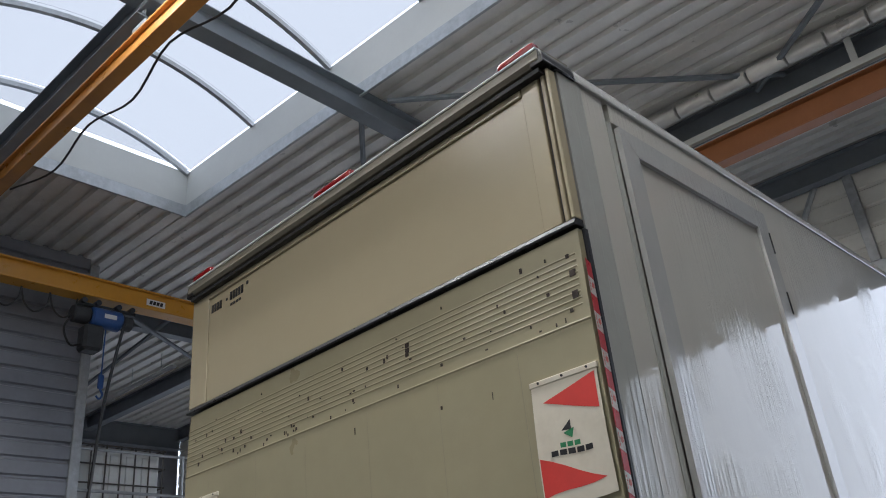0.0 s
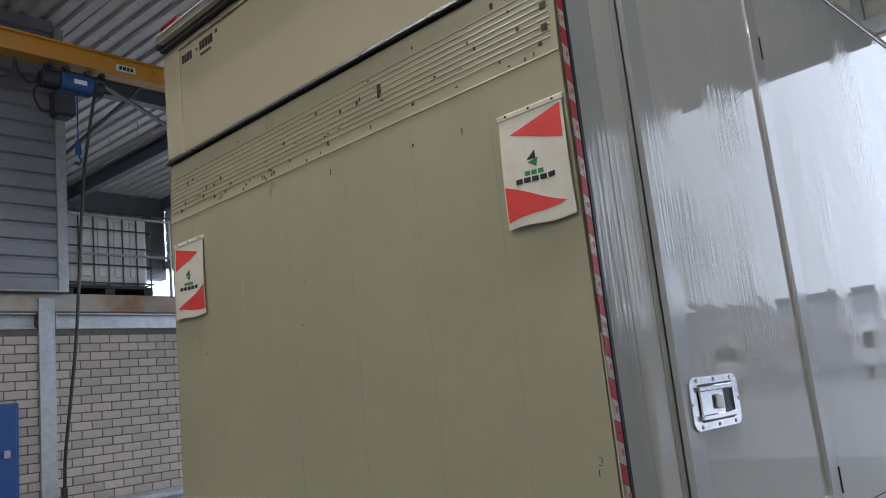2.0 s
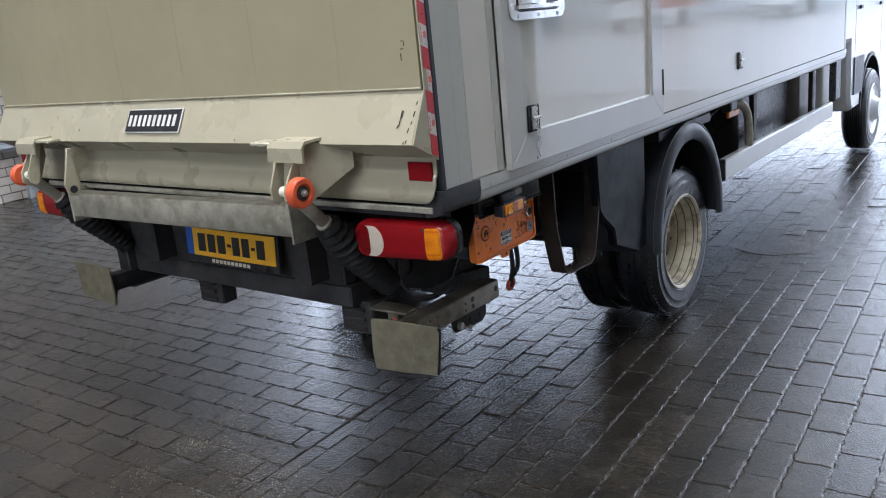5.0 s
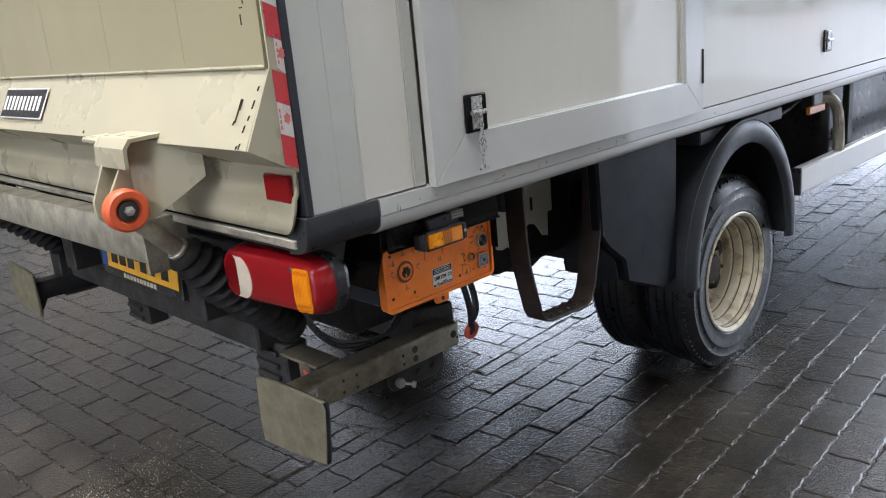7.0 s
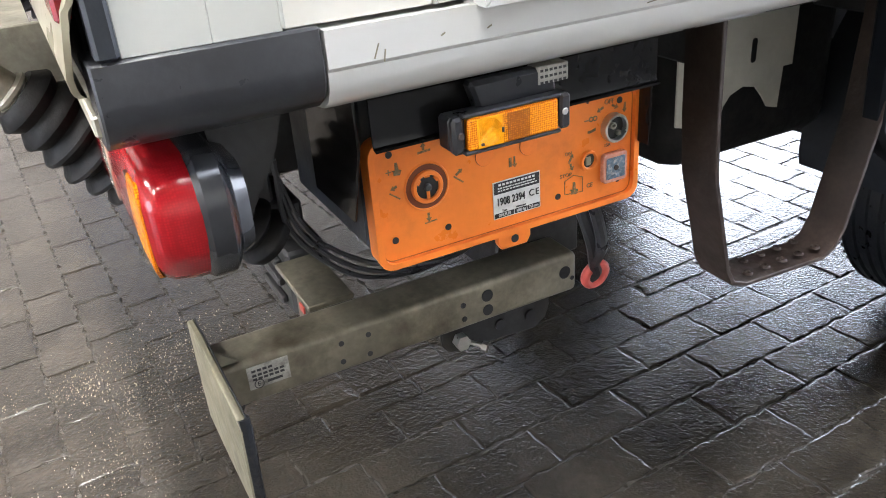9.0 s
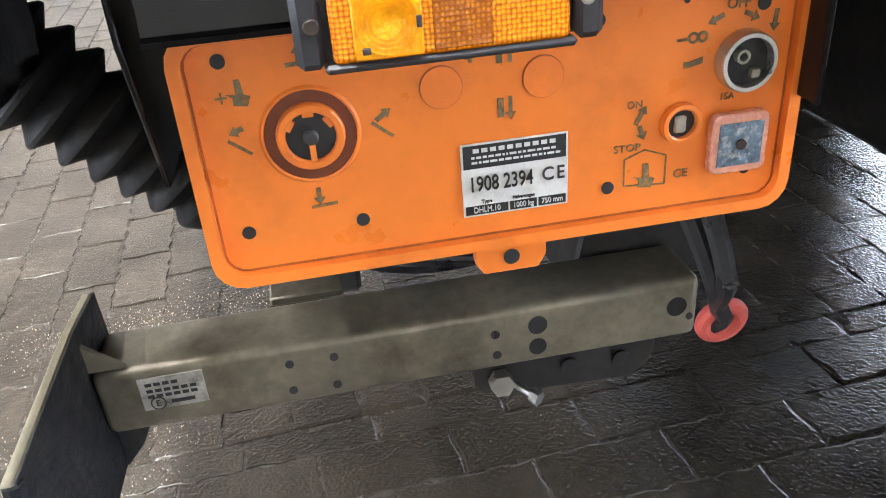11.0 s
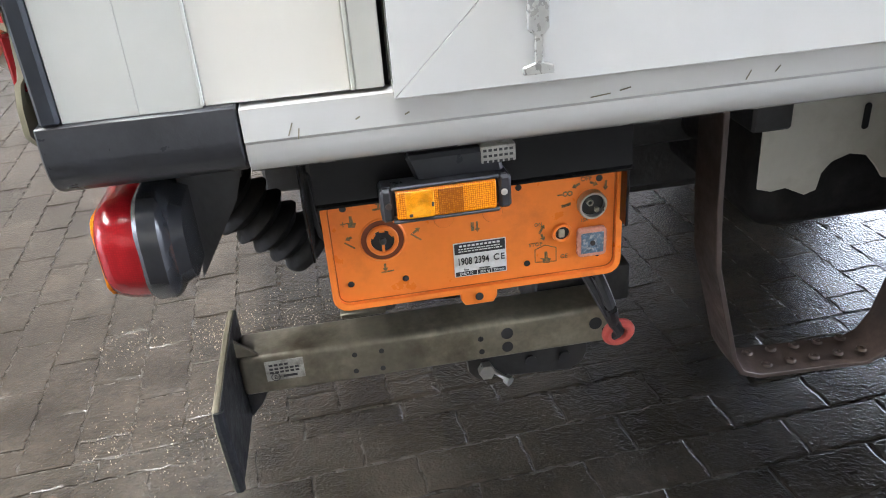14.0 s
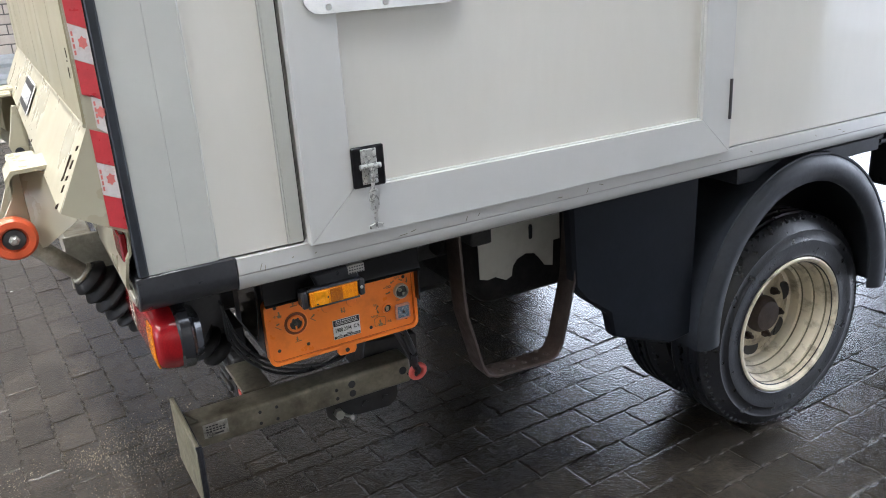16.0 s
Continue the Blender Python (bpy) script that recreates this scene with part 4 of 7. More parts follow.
for k, (x, y, w, h) in enumerate(((-60, 75, 34, 6.5), (-20, 82, 40, 7.5), (28, 78, 36, 6.8), (75, 62, 40, 8.0), (110, 30, 30, 7.0))):
    hs = thing("warehouse", "distant grey warehouse across the wet yard", "building", (x, y, -0.03), group="far warehouses")
    bm = B()
    box(bm, x - w / 2, y, -0.03, x + w / 2, y + 16, h)
    part("wall", bm, FAR_WALL, hs)
    bm = B()
    box(bm, x - w / 2 - 0.2, y - 0.2, h, x + w / 2 + 0.2, y + 16.2, h + 0.5)
    part("roof", bm, FAR_ROOF, hs)
    for j in range(int(w // 6)):
        bm = B()
        xx = x - w / 2 + 2 + 6 * j
        box(bm, xx, y - 0.06, 0.0, xx + 3.6, y - 0.003, 4.2, 0.03)
        part("door", bm, WHITE_PAINT if j % 3 == 0 else FAR_WALL, hs)
for k, (x, y, m_) in enumerate(((-14, 58, WHITE_PAINT), (-6, 60, FAR_RED), (14, 52, WHITE_PAINT), (22, 50, FAR_RED), (33, 46, WHITE_PAINT), (46, 40, FAR_ROOF), (2, 61, FAR_WALL))):
    tr = thing("parked_lorry", "parked lorry far off in the yard", "lorry", (x, y, -0.03), group="lorries in the yard")
    bm = B()
    box(bm, x - 1.25, y, 1.1, x + 1.25, y + 7, 3.7, 0.05)
    part("body", bm, m_, tr)
    bm = B()
    box(bm, x - 1.2, y - 2.1, 0.5, x + 1.2, y - 0.1, 3.0, 0.25)
    part("cab", bm, WHITE_PAINT, tr)
    bm = B()
    box(bm, x - 1.05, y - 2.13, 1.7, x + 1.05, y - 2.06, 2.6, 0.03)
    part("windscreen", bm, GLASS_DARK, tr)
    for wx in (-1.0, 0.8):
        for wy in (-1.2, 5.0):
            bm = B()
            cyl(bm, (x + wx, y + wy, 0.47), (x + wx + 0.25, y + wy, 0.47), 0.5, n=16)
            part("wheel", bm, RUBBER, tr)


# ---- the lorry ----
XL, XC = -2.29, -1.145
truck = thing("box_lorry", "white box lorry with a closed cream tail lift", "lorry", (XC, 2.4, 0))
SIDE_Y1, TOP = 4.60, 3.49
LORRY = fitted(1.0, 0.006, 0.972, 0.006)
SHAPE = LORRY


bm = B()
box(bm, XL + 0.004, 0.07, 0.985, -0.032, SIDE_Y1, TOP - 0.02, 0.004)
part("cargo_body", bm, WHITE_SIDE, truck)
bm = B()
box(bm, -0.031, 1.460, 1.016, -0.0005, SIDE_Y1 - 0.03, TOP - 0.012, 0.002)
side = part("side_panel", bm, WHITE_SIDE, truck, "glossy wet white side panel")
# black strips paint the shade in the gaps beside the door
bm = B()
box(bm, -0.03, 1.4525, 1.016, -0.008, 1.4595, 3.40)
box(bm, -0.03, 0.3464, 1.016, -0.014, 0.3510, 3.40)
part("door_gap", bm, VOID, truck)
bm = B()
box(bm, -0.03, 0.183, 1.018, -0.004, 0.3145, TOP - 0.012, 0.001)
part("corner_panel", bm, WHITE_SIDE, truck)
bm = B()
box(bm, -0.06, 0.0595, 1.018, 0.0, 0.1262, TOP - 0.012, 0.0006)
box(bm, -0.06, 0.1263, 1.018, -0.0001, 0.1815, TOP - 0.012, 0.0006)
part("corner_post", bm, ALU, truck, "satin aluminium corner post")
bm = B()
box(bm, -0.008, 0.1800, 1.02, 0.0012, 0.1835, TOP - 0.013, 0.0008)
part("edge_bead", bm, ALU, truck)
bm = B()
box(bm, -0.03, 0.3148, 1.018, -0.001, 0.3190, TOP - 0.10, 0.001)
part("door_bead", bm, ALU, truck)
bm = B()
box(bm, -0.03, 0.3193, 1.018, -0.002, 0.3460, TOP - 0.10, 0.001)
part("door_post", bm, ALU, truck)
bm = B()
box(bm, -0.03, SIDE_Y1 - 0.029, 0.99, 0.001, SIDE_Y1 + 0.012, TOP, 0.006)
part("front_post", bm, ALU, truck)
bm = B()
box(bm, XL + 0.03, 0.3487, 3.395, -0.002, 1.4585, TOP - 0.012, 0.002)
part("door_header", bm, WHITE_SIDE, truck)

# rails along the bottom and the top edge
RAIL = [(-0.04, 1.014), (0.006, 1.014), (0.006, 0.982), (0.002, 0.978), (0.003, 0.973), (0.001, 0.962), (-0.006, 0.951), (-0.020, 0.942), (-0.05, 0.938)]
bm = B()
prism(bm, [(u, 0.212, v) for u, v in RAIL + [(-0.05, 0.99)]], (0, SIDE_Y1 - 0.20, 0))
part("bottom_rail", bm, ALU_DOOR, truck, "scuffed aluminium sill rail")
rs = random.Random(9)
bm = B()
for k in range(12):
    y, zz = rs.uniform(0.3, 3.0), rs.uniform(0.987, 1.0)
    a = rs.uniform(-0.6, 0.6)
    ln = rs.uniform(0.004, 0.014)
    box(bm, 0.0063, -ln / 2, -0.0007, 0.0067, ln / 2, 0.0007, m=Matrix.Translation((0, y, zz)) @ pose(0, 0, 0, math.degrees(a)))
for y, zz, a, ln in ((0.255, 0.99, 1.2, 0.02), (0.262, 0.985, 1.4, 0.016), (0.55, 0.987, 0.1, 0.03), (0.70, 0.99, 1.1, 0.016), (0.73, 0.993, 0.9, 0.012), (1.02, 0.99, 1.2, 0.02)):
    box(bm, 0.0063, -ln / 3, -0.0006, 0.0067, ln / 3, 0.0006, m=Matrix.Translation((0, y, zz)) @ pose(0, 0, 0, math.degrees(a)))
tagged(part("scuff", bm, MOSSY, truck), "dark scuff marks on the sill rail", kind="stuff")
bm = B()
CAPP = [(-0.06, 1.018), (0.005, 1.018), (0.007, 0.984), (0.004, 0.968), (-0.004, 0.955), (-0.020, 0.945), (-0.06, 0.940)]
prism(bm, [(u, 0.035, v) for u, v in CAPP], (0, 0.175, 0), 0.002)
part("corner_cap", bm, BLACK, truck, "black plastic corner cap")
bm = B()
top_prof = [(-0.05, TOP - 0.012), (0.006, TOP - 0.012), (0.008, TOP - 0.006), (0.004, TOP), (0.004, TOP + 0.02), (-0.004, TOP + 0.045), (-0.022, TOP + 0.062), (-0.05, TOP + 0.068)]
prism(bm, [(u, 0.155, v) for u, v in top_prof], (0, SIDE_Y1 - 0.14, 0))
part("top_rail", bm, ALU_DOOR, truck)
bm = B()
prism(bm, [(u + 0.003, -0.02, v) for u, v in top_prof], (0, 0.174, 0), 0.003)
part("top_corner_cap", bm, BLACK, truck)
bm = B()
prism(bm, [(XL - u - 0.003, -0.02, v) for u, v in top_prof], (0, 0.174, 0), 0.003)
part("top_corner_cap", bm, BLACK, truck)
bm = B()
box(bm, XL, 0.155, TOP - 0.01, -0.05, SIDE_Y1, TOP + 0.066, 0.004)
part("roof", bm, WHITE_SIDE, truck)

# side door
DY0, DY1, DZ0, DZ1, DW = 0.352, 1.452, 1.012, 3.365, 0.096
bm = B()
box(bm, -0.02, DY0 + DW - 0.005, DZ0 + DW - 0.005, 0.006, DY1 - DW + 0.005, DZ1 - DW + 0.005)
door = part("side_door", bm, WHITE_SIDE, truck, "glossy white door leaf in a pale metal frame")
dcy, dcz = (DY0 + DY1) / 2, (DZ0 + DZ1) / 2
outer = [(DY0, DZ0), (DY1, DZ0), (DY1, DZ1), (DY0, DZ1)]
inner = [(DY0 + DW, DZ0 + DW), (DY1 - DW, DZ0 + DW), (DY1 - DW, DZ1 - DW), (DY0 + DW, DZ1 - DW)]
for i in range(4):
    j = (i + 1) % 4
    q = [Vector(outer[i]), Vector(outer[j]), Vector(inner[j]), Vector(inner[i])]
    g = (q[1] - q[0]).normalized() * 0.0002
    bm = B()
    prism(bm, [(0.0, *p) for p in (q[0] + g, q[1] - g, q[2] - g, q[3] + g)], (0.021, 0, 0), 0.0006)
    part("door_frame_member", bm, ALU_DOOR, door)
bm = B()
for a, b in zip(inner, inner[1:] + inner[:1]):
    tube(bm, [(0.008, *a), (0.008, *b)], 0.004, 6)
part("bead", bm, ALU, door)
for zz in (1.147, 3.215, 2.931):
    bm = B()
    cyl(bm, (0.022, DY1 - 0.006, zz - 0.050), (0.022, DY1 - 0.006, zz + 0.050), 0.0040, n=10)
    box(bm, 0.001, DY1 + 0.001, zz - 0.050, 0.005, DY1 + 0.010, zz + 0.050, 0.001)
    part("hinge", bm, BLACK_MATT, door)

# recessed paddle handle of the door
HY0, HY1, HZ0, HZ1 = 0.388, 0.700, 1.441, 1.601
hy, hz = (HY0 + HY1) / 2, (HZ0 + HZ1) / 2
ro = rounded(HY1 - HY0, HZ1 - HZ0, 0.03)
ri = rounded(HY1 - HY0 - 0.075, HZ1 - HZ0 - 0.045, 0.018)
bm = B()
ring_plate(bm, ro, ri, lambda u, v: (0.021, hy + u, hz + v), (0.006, 0, 0))
handle = part("door_handle", bm, CHROME, door, "polished recessed paddle handle")
bm = B()
prism(bm, [(0.0215, hy + u, hz + v) for u, v in ri], (0.001, 0, 0))
part("recess", bm, BLACK, handle)
bm = B()
box(bm, 0.0225, HY0 + 0.045, HZ0 + 0.03, 0.034, HY1 - 0.115, HZ1 - 0.03, 0.004)
box(bm, 0.0225, HY0 + 0.04, HZ0 + 0.028, 0.038, HY1 - 0.05, HZ0 + 0.045, 0.003)
box(bm, 0.0225, HY0 + 0.04, HZ1 - 0.045, 0.038, HY1 - 0.05, HZ1 - 0.028, 0.003)
part("paddle", bm, CHROME, handle)
bm = B()
box(bm, 0.034, hy - 0.03, hz - 0.022, 0.042, hy + 0.02, hz + 0.022, 0.004)
part("lock_cover", bm, ZINC, handle)
for u, v in ((-0.11, 0.069), (0.0, 0.069), (0.11, 0.069), (-0.11, -0.069), (0.0, -0.069), (0.11, -0.069), (-0.152, 0.0), (0.152, 0.0)):
    bm = B()
    cyl(bm, (0.0272, hy + u, hz + v), (0.0295, hy + u, hz + v), 0.006, n=10, b=0.001)
    part("rivet", bm, ZINC, handle)


def latch(y, z, parent, tongue):
    """A black recessed latch with a steel mechanism."""
    bm = B()
    box(bm, 0.0205 if tongue else 0.0, y - 0.034, z - 0.041, 0.027 if tongue else 0.008, y + 0.034, z + 0.041, 0.003)
    base = part("latch", bm, BLACK_PAINT, parent)
    x = 0.0275 if tongue else 0.0085
    bm = B()
    box(bm, x, y - 0.016, z - 0.034, x + 0.003, y + 0.016, z + 0.036, 0.001)
    cyl(bm, (x + 0.007, y - 0.021, z + 0.002), (x + 0.007, y + 0.021, z + 0.002), 0.0055, n=12)
    part("keeper", bm, WORN_ZINC, base)
    for u, v in ((-0.011, 0.028), (0.011, 0.028), (-0.011, -0.027), (0.011, -0.027), (0, 0.018)):
        bm = B()
        cyl(bm, (x + 0.003, y + u, z + v), (x + 0.005, y + u, z + v), 0.0035, n=8)
        part("rivet", bm, ZINC, base)
    if tongue:
        bm = B()
        poly = [(-0.004, 0.0), (0.004, 0.0), (0.004, -0.042), (0.011, -0.048), (0.011, -0.082), (0.004, -0.088), (0.004, -0.112), (0.016, -0.116), (0.016, -0.123), (-0.016, -0.123), (-0.016, -0.116), (-0.004, -0.112), (-0.004, -0.088), (-0.011, -0.082), (-0.011, -0.048), (-0.004, -0.042)]
        prism(bm, [(x + 0.009, y + u * 0.9, z + v) for u, v in poly], (0.004, 0, 0), 0.0008)
        part("tongue", bm, WORN_ZINC, base, smooth=15)


latch(0.481, 1.149, door, True)
latch(2.409, 1.142, truck, False)

# rear top panel
bm = B()
box(bm, XL + 0.15, 0.022, 2.905, -0.125, 0.068, 3.425)
top = part("rear_panel", bm, BEIGE, truck, "smooth beige fixed panel over the tail lift")
bm = B()
box(bm, XL + 0.15, 0.012, 3.425, -0.125, 0.069, 3.455, 0.003)
part("top_moulding", bm, BEIGE, top)
for x0, y0, x1, y1 in ((XL, 0.015, XL + 0.148, 0.069), (-0.123, 0.015, -0.052, 0.069), (-0.040, 0.015, -0.024, 0.069), (-0.014, 0.010, -0.001, 0.049)):
    bm = B()
    box(bm, x0, y0, 2.90, x1, y1, 3.47, 0.003)
    part("stile", bm, BEIGE, top)
bm = B()
box(bm, XL + 0.02, 0.03, 2.90, -0.013, 0.068, 3.47)
part("groove", bm, BLACK, top)
bm = B()
prism(bm, [(XL, 0.004, 2.874), (XL, 0.002, 2.880), (XL, 0.014, 2.899), (XL, 0.05, 2.899), (XL, 0.05, 2.874)], (-XL - 0.001, 0, 0))
part("rubber_seal", bm, BLACK, top)
bm = B()
prism(bm, [(XL + 0.01, 0.05, 3.47), (XL + 0.01, -0.012, 3.485), (XL + 0.01, -0.024, 3.50), (XL + 0.01, -0.022, 3.535), (XL + 0.01, -0.005, 3.552), (XL + 0.01, 0.15, 3.556), (XL + 0.01, 0.15, 3.47)], (-XL - 0.02, 0, 0))
part("rear_roof_rail", bm, RAIL_BROWN, truck, "weathered brown roof rail over the rear")
bm = B()
tube(bm, [(XL + 0.012, -0.020, 3.541), (-0.012, -0.020, 3.541)], 0.0075, 8)
part("rail_bead", bm, ALU_DOOR, truck)
# dark strip stands in for the shadow beneath the roof rail
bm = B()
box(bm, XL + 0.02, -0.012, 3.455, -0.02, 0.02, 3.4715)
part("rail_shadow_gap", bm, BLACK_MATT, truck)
for x, w in ((-0.115, 0.088), (-1.137, 0.135), (-2.20, 0.09)):
    bm = B()
    box(bm, x - w, 0.0, 3.5535, x + w, 0.045, 3.578, 0.005)
    lampb = part("marker_lamp", bm, BLACK, truck)
    bm = B()
    box(bm, x - w + 0.006, -0.002, 3.5605, x + w - 0.006, 0.040, 3.602, 0.012, seg=2)
    part("lens", bm, RED_DARK, lampb, "red lens")
# faded marks where a company sign stood on the panel
for x0, w, z0, h in ((-2.12, 0.10, 3.345, 0.042), (-1.99, 0.012, 3.365, 0.012), (-1.955, 0.115, 3.355, 0.042), (-1.815, 0.016, 3.385, 0.016), (-1.95, 0.10, 3.325, 0.012)):
    bm = B()
    nlet = max(1, round(w / 0.024))
    for k in range(nlet):
        box(bm, x0 + k * 0.024, 0.0195, z0, x0 + k * 0.024 + min(w, 0.017), 0.0215, z0 + h)
    part("sign_bar", bm, INK, top)

# tail lift platform
PX0, PX1 = XL + 0.015, -0.006
prof = [(0.006, 1.300), (0.010, 1.75), (0.006, 2.565), (0.008, 2.60), (0.012, 2.70), (0.020, 2.866)]
bm = B()
bent(bm, prof, -0.026, lambda u, v: (PX0, u, v), (PX1 - PX0, 0, 0))
plat = part("tail_lift_platform", bm, CREAM, truck, "closed cream tail lift platform with scratches")


def face_y(z):
    """The platform's outer face at height z."""
    for (a, b), (c, d) in zip(prof, prof[1:]):
        if b <= z <= d:
            return a + (c - a) * (z - b) / (d - b)
    return prof[-1][0]


for k in range(9):
    zz = 2.625 + 0.0205 * k
    bm = B()
    y = face_y(zz)
    cyl(bm, (PX0, y + 0.0016, zz), (PX1 - 0.02, y + 0.0016, zz), 0.0040, n=8)
    part("grip_ridge", bm, CREAM, plat)
bm = B()
cyl(bm, (PX0, face_y(2.575) + 0.002, 2.575), (PX1, face_y(2.575) + 0.002, 2.575), 0.005, n=8)
part("weld_bead", bm, CREAM, plat)
bm = B()
for k in range(70):
    x, zz = rs.uniform(PX0 + 0.05, PX1 - 0.05), rs.choice((rs.uniform(2.61, 2.82), rs.uniform(2.61, 2.82), rs.uniform(2.58, 2.62)))
    w, h = rs.uniform(0.0015, 0.006), rs.uniform(0.0015, 0.009)
    y = face_y(zz) - (0.0022 if zz > 2.61 else 0.0005)
    box(bm, x - w, y - 0.0006, zz - h, x + w, y + 0.004, zz + h)
for x, zz, w, h in ((-0.765, 2.735, 0.009, 0.009), (-0.765, 2.715, 0.009, 0.009), (-0.767, 2.70, 0.007, 0.006), (-0.045, 2.73, 0.01, 0.01), (-0.046, 2.66, 0.01, 0.012), (-0.055, 2.79, 0.006, 0.006), (-0.40, 2.45, 0.0012, 0.012), (-0.62, 2.47, 0.004, 0.006), (-1.06, 2.50, 0.002, 0.012), (-0.055, 1.40, 0.0045, 0.0012), (-0.060, 1.38, 0.0010, 0.009), (-0.052, 1.42, 0.005, 0.0010), (-0.047, 1.412, 0.0009, 0.006), (-1.3, 1.95, 0.003, 0.003), (-1.27, 2.12, 0.002, 0.003)):
    y = face_y(zz) - (0.0024 if zz > 2.61 else 0.0005)
    box(bm, x - w, y - 0.0008, zz - h, x + w, y + 0.004, zz + h)
tagged(part("scratch", bm, RUST, plat), "rusty chips and scratches", kind="stuff")

for x in (-0.285, -0.63, -0.99, -1.36, -1.70, -2.07):
    bm = B()
    y = face_y(1.32)
    prism(bm, [(x - 0.0009, face_y(1.31) - 0.0004, 1.31), (x - 0.0009, face_y(1.75) - 0.0004, 1.75), (x - 0.0009, face_y(2.55) - 0.0004, 2.55), (x - 0.0009, 0.012, 2.55), (x - 0.0009, 0.012, 1.31)], (0.0018, 0, 0))
    part("plank_seam", bm, SEAM, plat)

bm = B()
bent(bm, [(-0.058, 1.160), (0.010, 1.294)], -0.005, lambda u, v: (PX0 - 0.004, u, v), (PX1 - PX0 + 0.008, 0, 0), 0.001)
lip = part("lip", bm, CREAM_LIP, plat, "folded cream lip along the foot of the platform")
bm = B()
cyl(bm, (PX0, 0.0085, 1.2975), (PX1, 0.0085, 1.2975), 0.0042, n=8)
part("weld_bead", bm, CREAM_LIP, plat)
bm = B()
bent(bm, [(-0.053, 1.159), (0.042, 1.108)], 0.004, lambda u, v: (PX0, u, v), (PX1 - PX0, 0, 0))
part("lip_underside", bm, CREAM_LIP, plat)
for x in (PX1 + 0.0045, PX0 - 0.0085):
    bm = B()
    prism(bm, [(x, -0.056, 1.160), (x, 0.010, 1.297), (x, 0.010, 1.75), (x, 0.040, 1.75), (x, 0.040, 1.104)], (0.004, 0, 0))
    part("end_plate", bm, CREAM_LIP, plat)
for x, zz, h in ((-0.055, 1.225, 0.020), (-0.051, 1.235, 0.009), (-0.060, 1.205, 0.004), (-0.022, 1.196, 0.006), (-0.016, 1.214, 0.004), (-0.013, 1.236, 0.007), (-0.011, 1.262, 0.004), (-0.030, 1.166, 0.003), (-0.022, 1.168, 0.0045), (-0.70, 1.171, 0.003), (-1.62, 1.20, 0.003)):
    yb = 0.0075 - (1.294 - zz) * 0.507
    bm = B()
    prism(bm, [(x, yb - h * 0.51, zz - h), (x + 0.0009, yb - h * 0.51, zz - h), (x + 0.0024, yb + h * 0.51, zz + h), (x + 0.0012, yb + h * 0.51, zz + h)], (0, -0.003, 0))
    part("scratch", bm, RUST, lip)
# striped tape on the edge of the platform
zz, k = 1.112, 0
while zz < 2.75:
    ya = 0.013 if zz < 1.25 else max(0.013, face_y(zz) + 0.005)
    bm = B()
    prism(bm, [(PX1 + 0.0088, ya, zz + 0.012), (PX1 + 0.0088, 0.0395, zz), (PX1 + 0.0088, 0.0395, zz + 0.0555), (PX1 + 0.0088, ya, zz + 0.0675)], (0.0012, 0, 0))
    part("tape_block", bm, RED_TAPE if k % 2 == 0 else TAPE_WHITE, plat)
    if k % 2:
        bm = B()
        c0 = (ya + 0.0405) / 2 + 0.003
        prism(bm, [(PX1 + 0.0101, c0 + 0.0075 * math.cos(a) * (1 if i % 2 else 0.7), zz + 0.036 + 0.011 * math.sin(a) * (1 if i % 2 else 0.75)) for i, a in enumerate([2 * math.pi * i / 12 for i in range(12)])], (0.0006, 0, 0))
        part("tape_mark", bm, TAPE_FADED, plat)
        bm = B()
        for q_ in range(4):
            box(bm, PX1 + 0.0101, ya + 0.002, zz + 0.018 + 0.010 * q_, PX1 + 0.0106, ya + 0.0048, zz + 0.025 + 0.010 * q_)
        part("tape_bar", bm, TAPE_FADED, plat)
    zz += 0.0565
    k += 1
bm = B()
box(bm, -0.022, 0.0415, 1.018, 0.006, 0.0590, 2.87, 0.003)
part("rubber_strip", bm, BLACK_DULL, truck)
bm = B()
box(bm, XL - 0.006, 0.0415, 1.018, XL + 0.02, 0.0590, 2.87, 0.003)
part("rubber_strip", bm, BLACK_DULL, truck)
bm = B()
box(bm, XL + 0.03, 0.046, 1.0, -0.025, 0.068, 2.868)
part("rear_frame", bm, BLACK_MATT, truck)


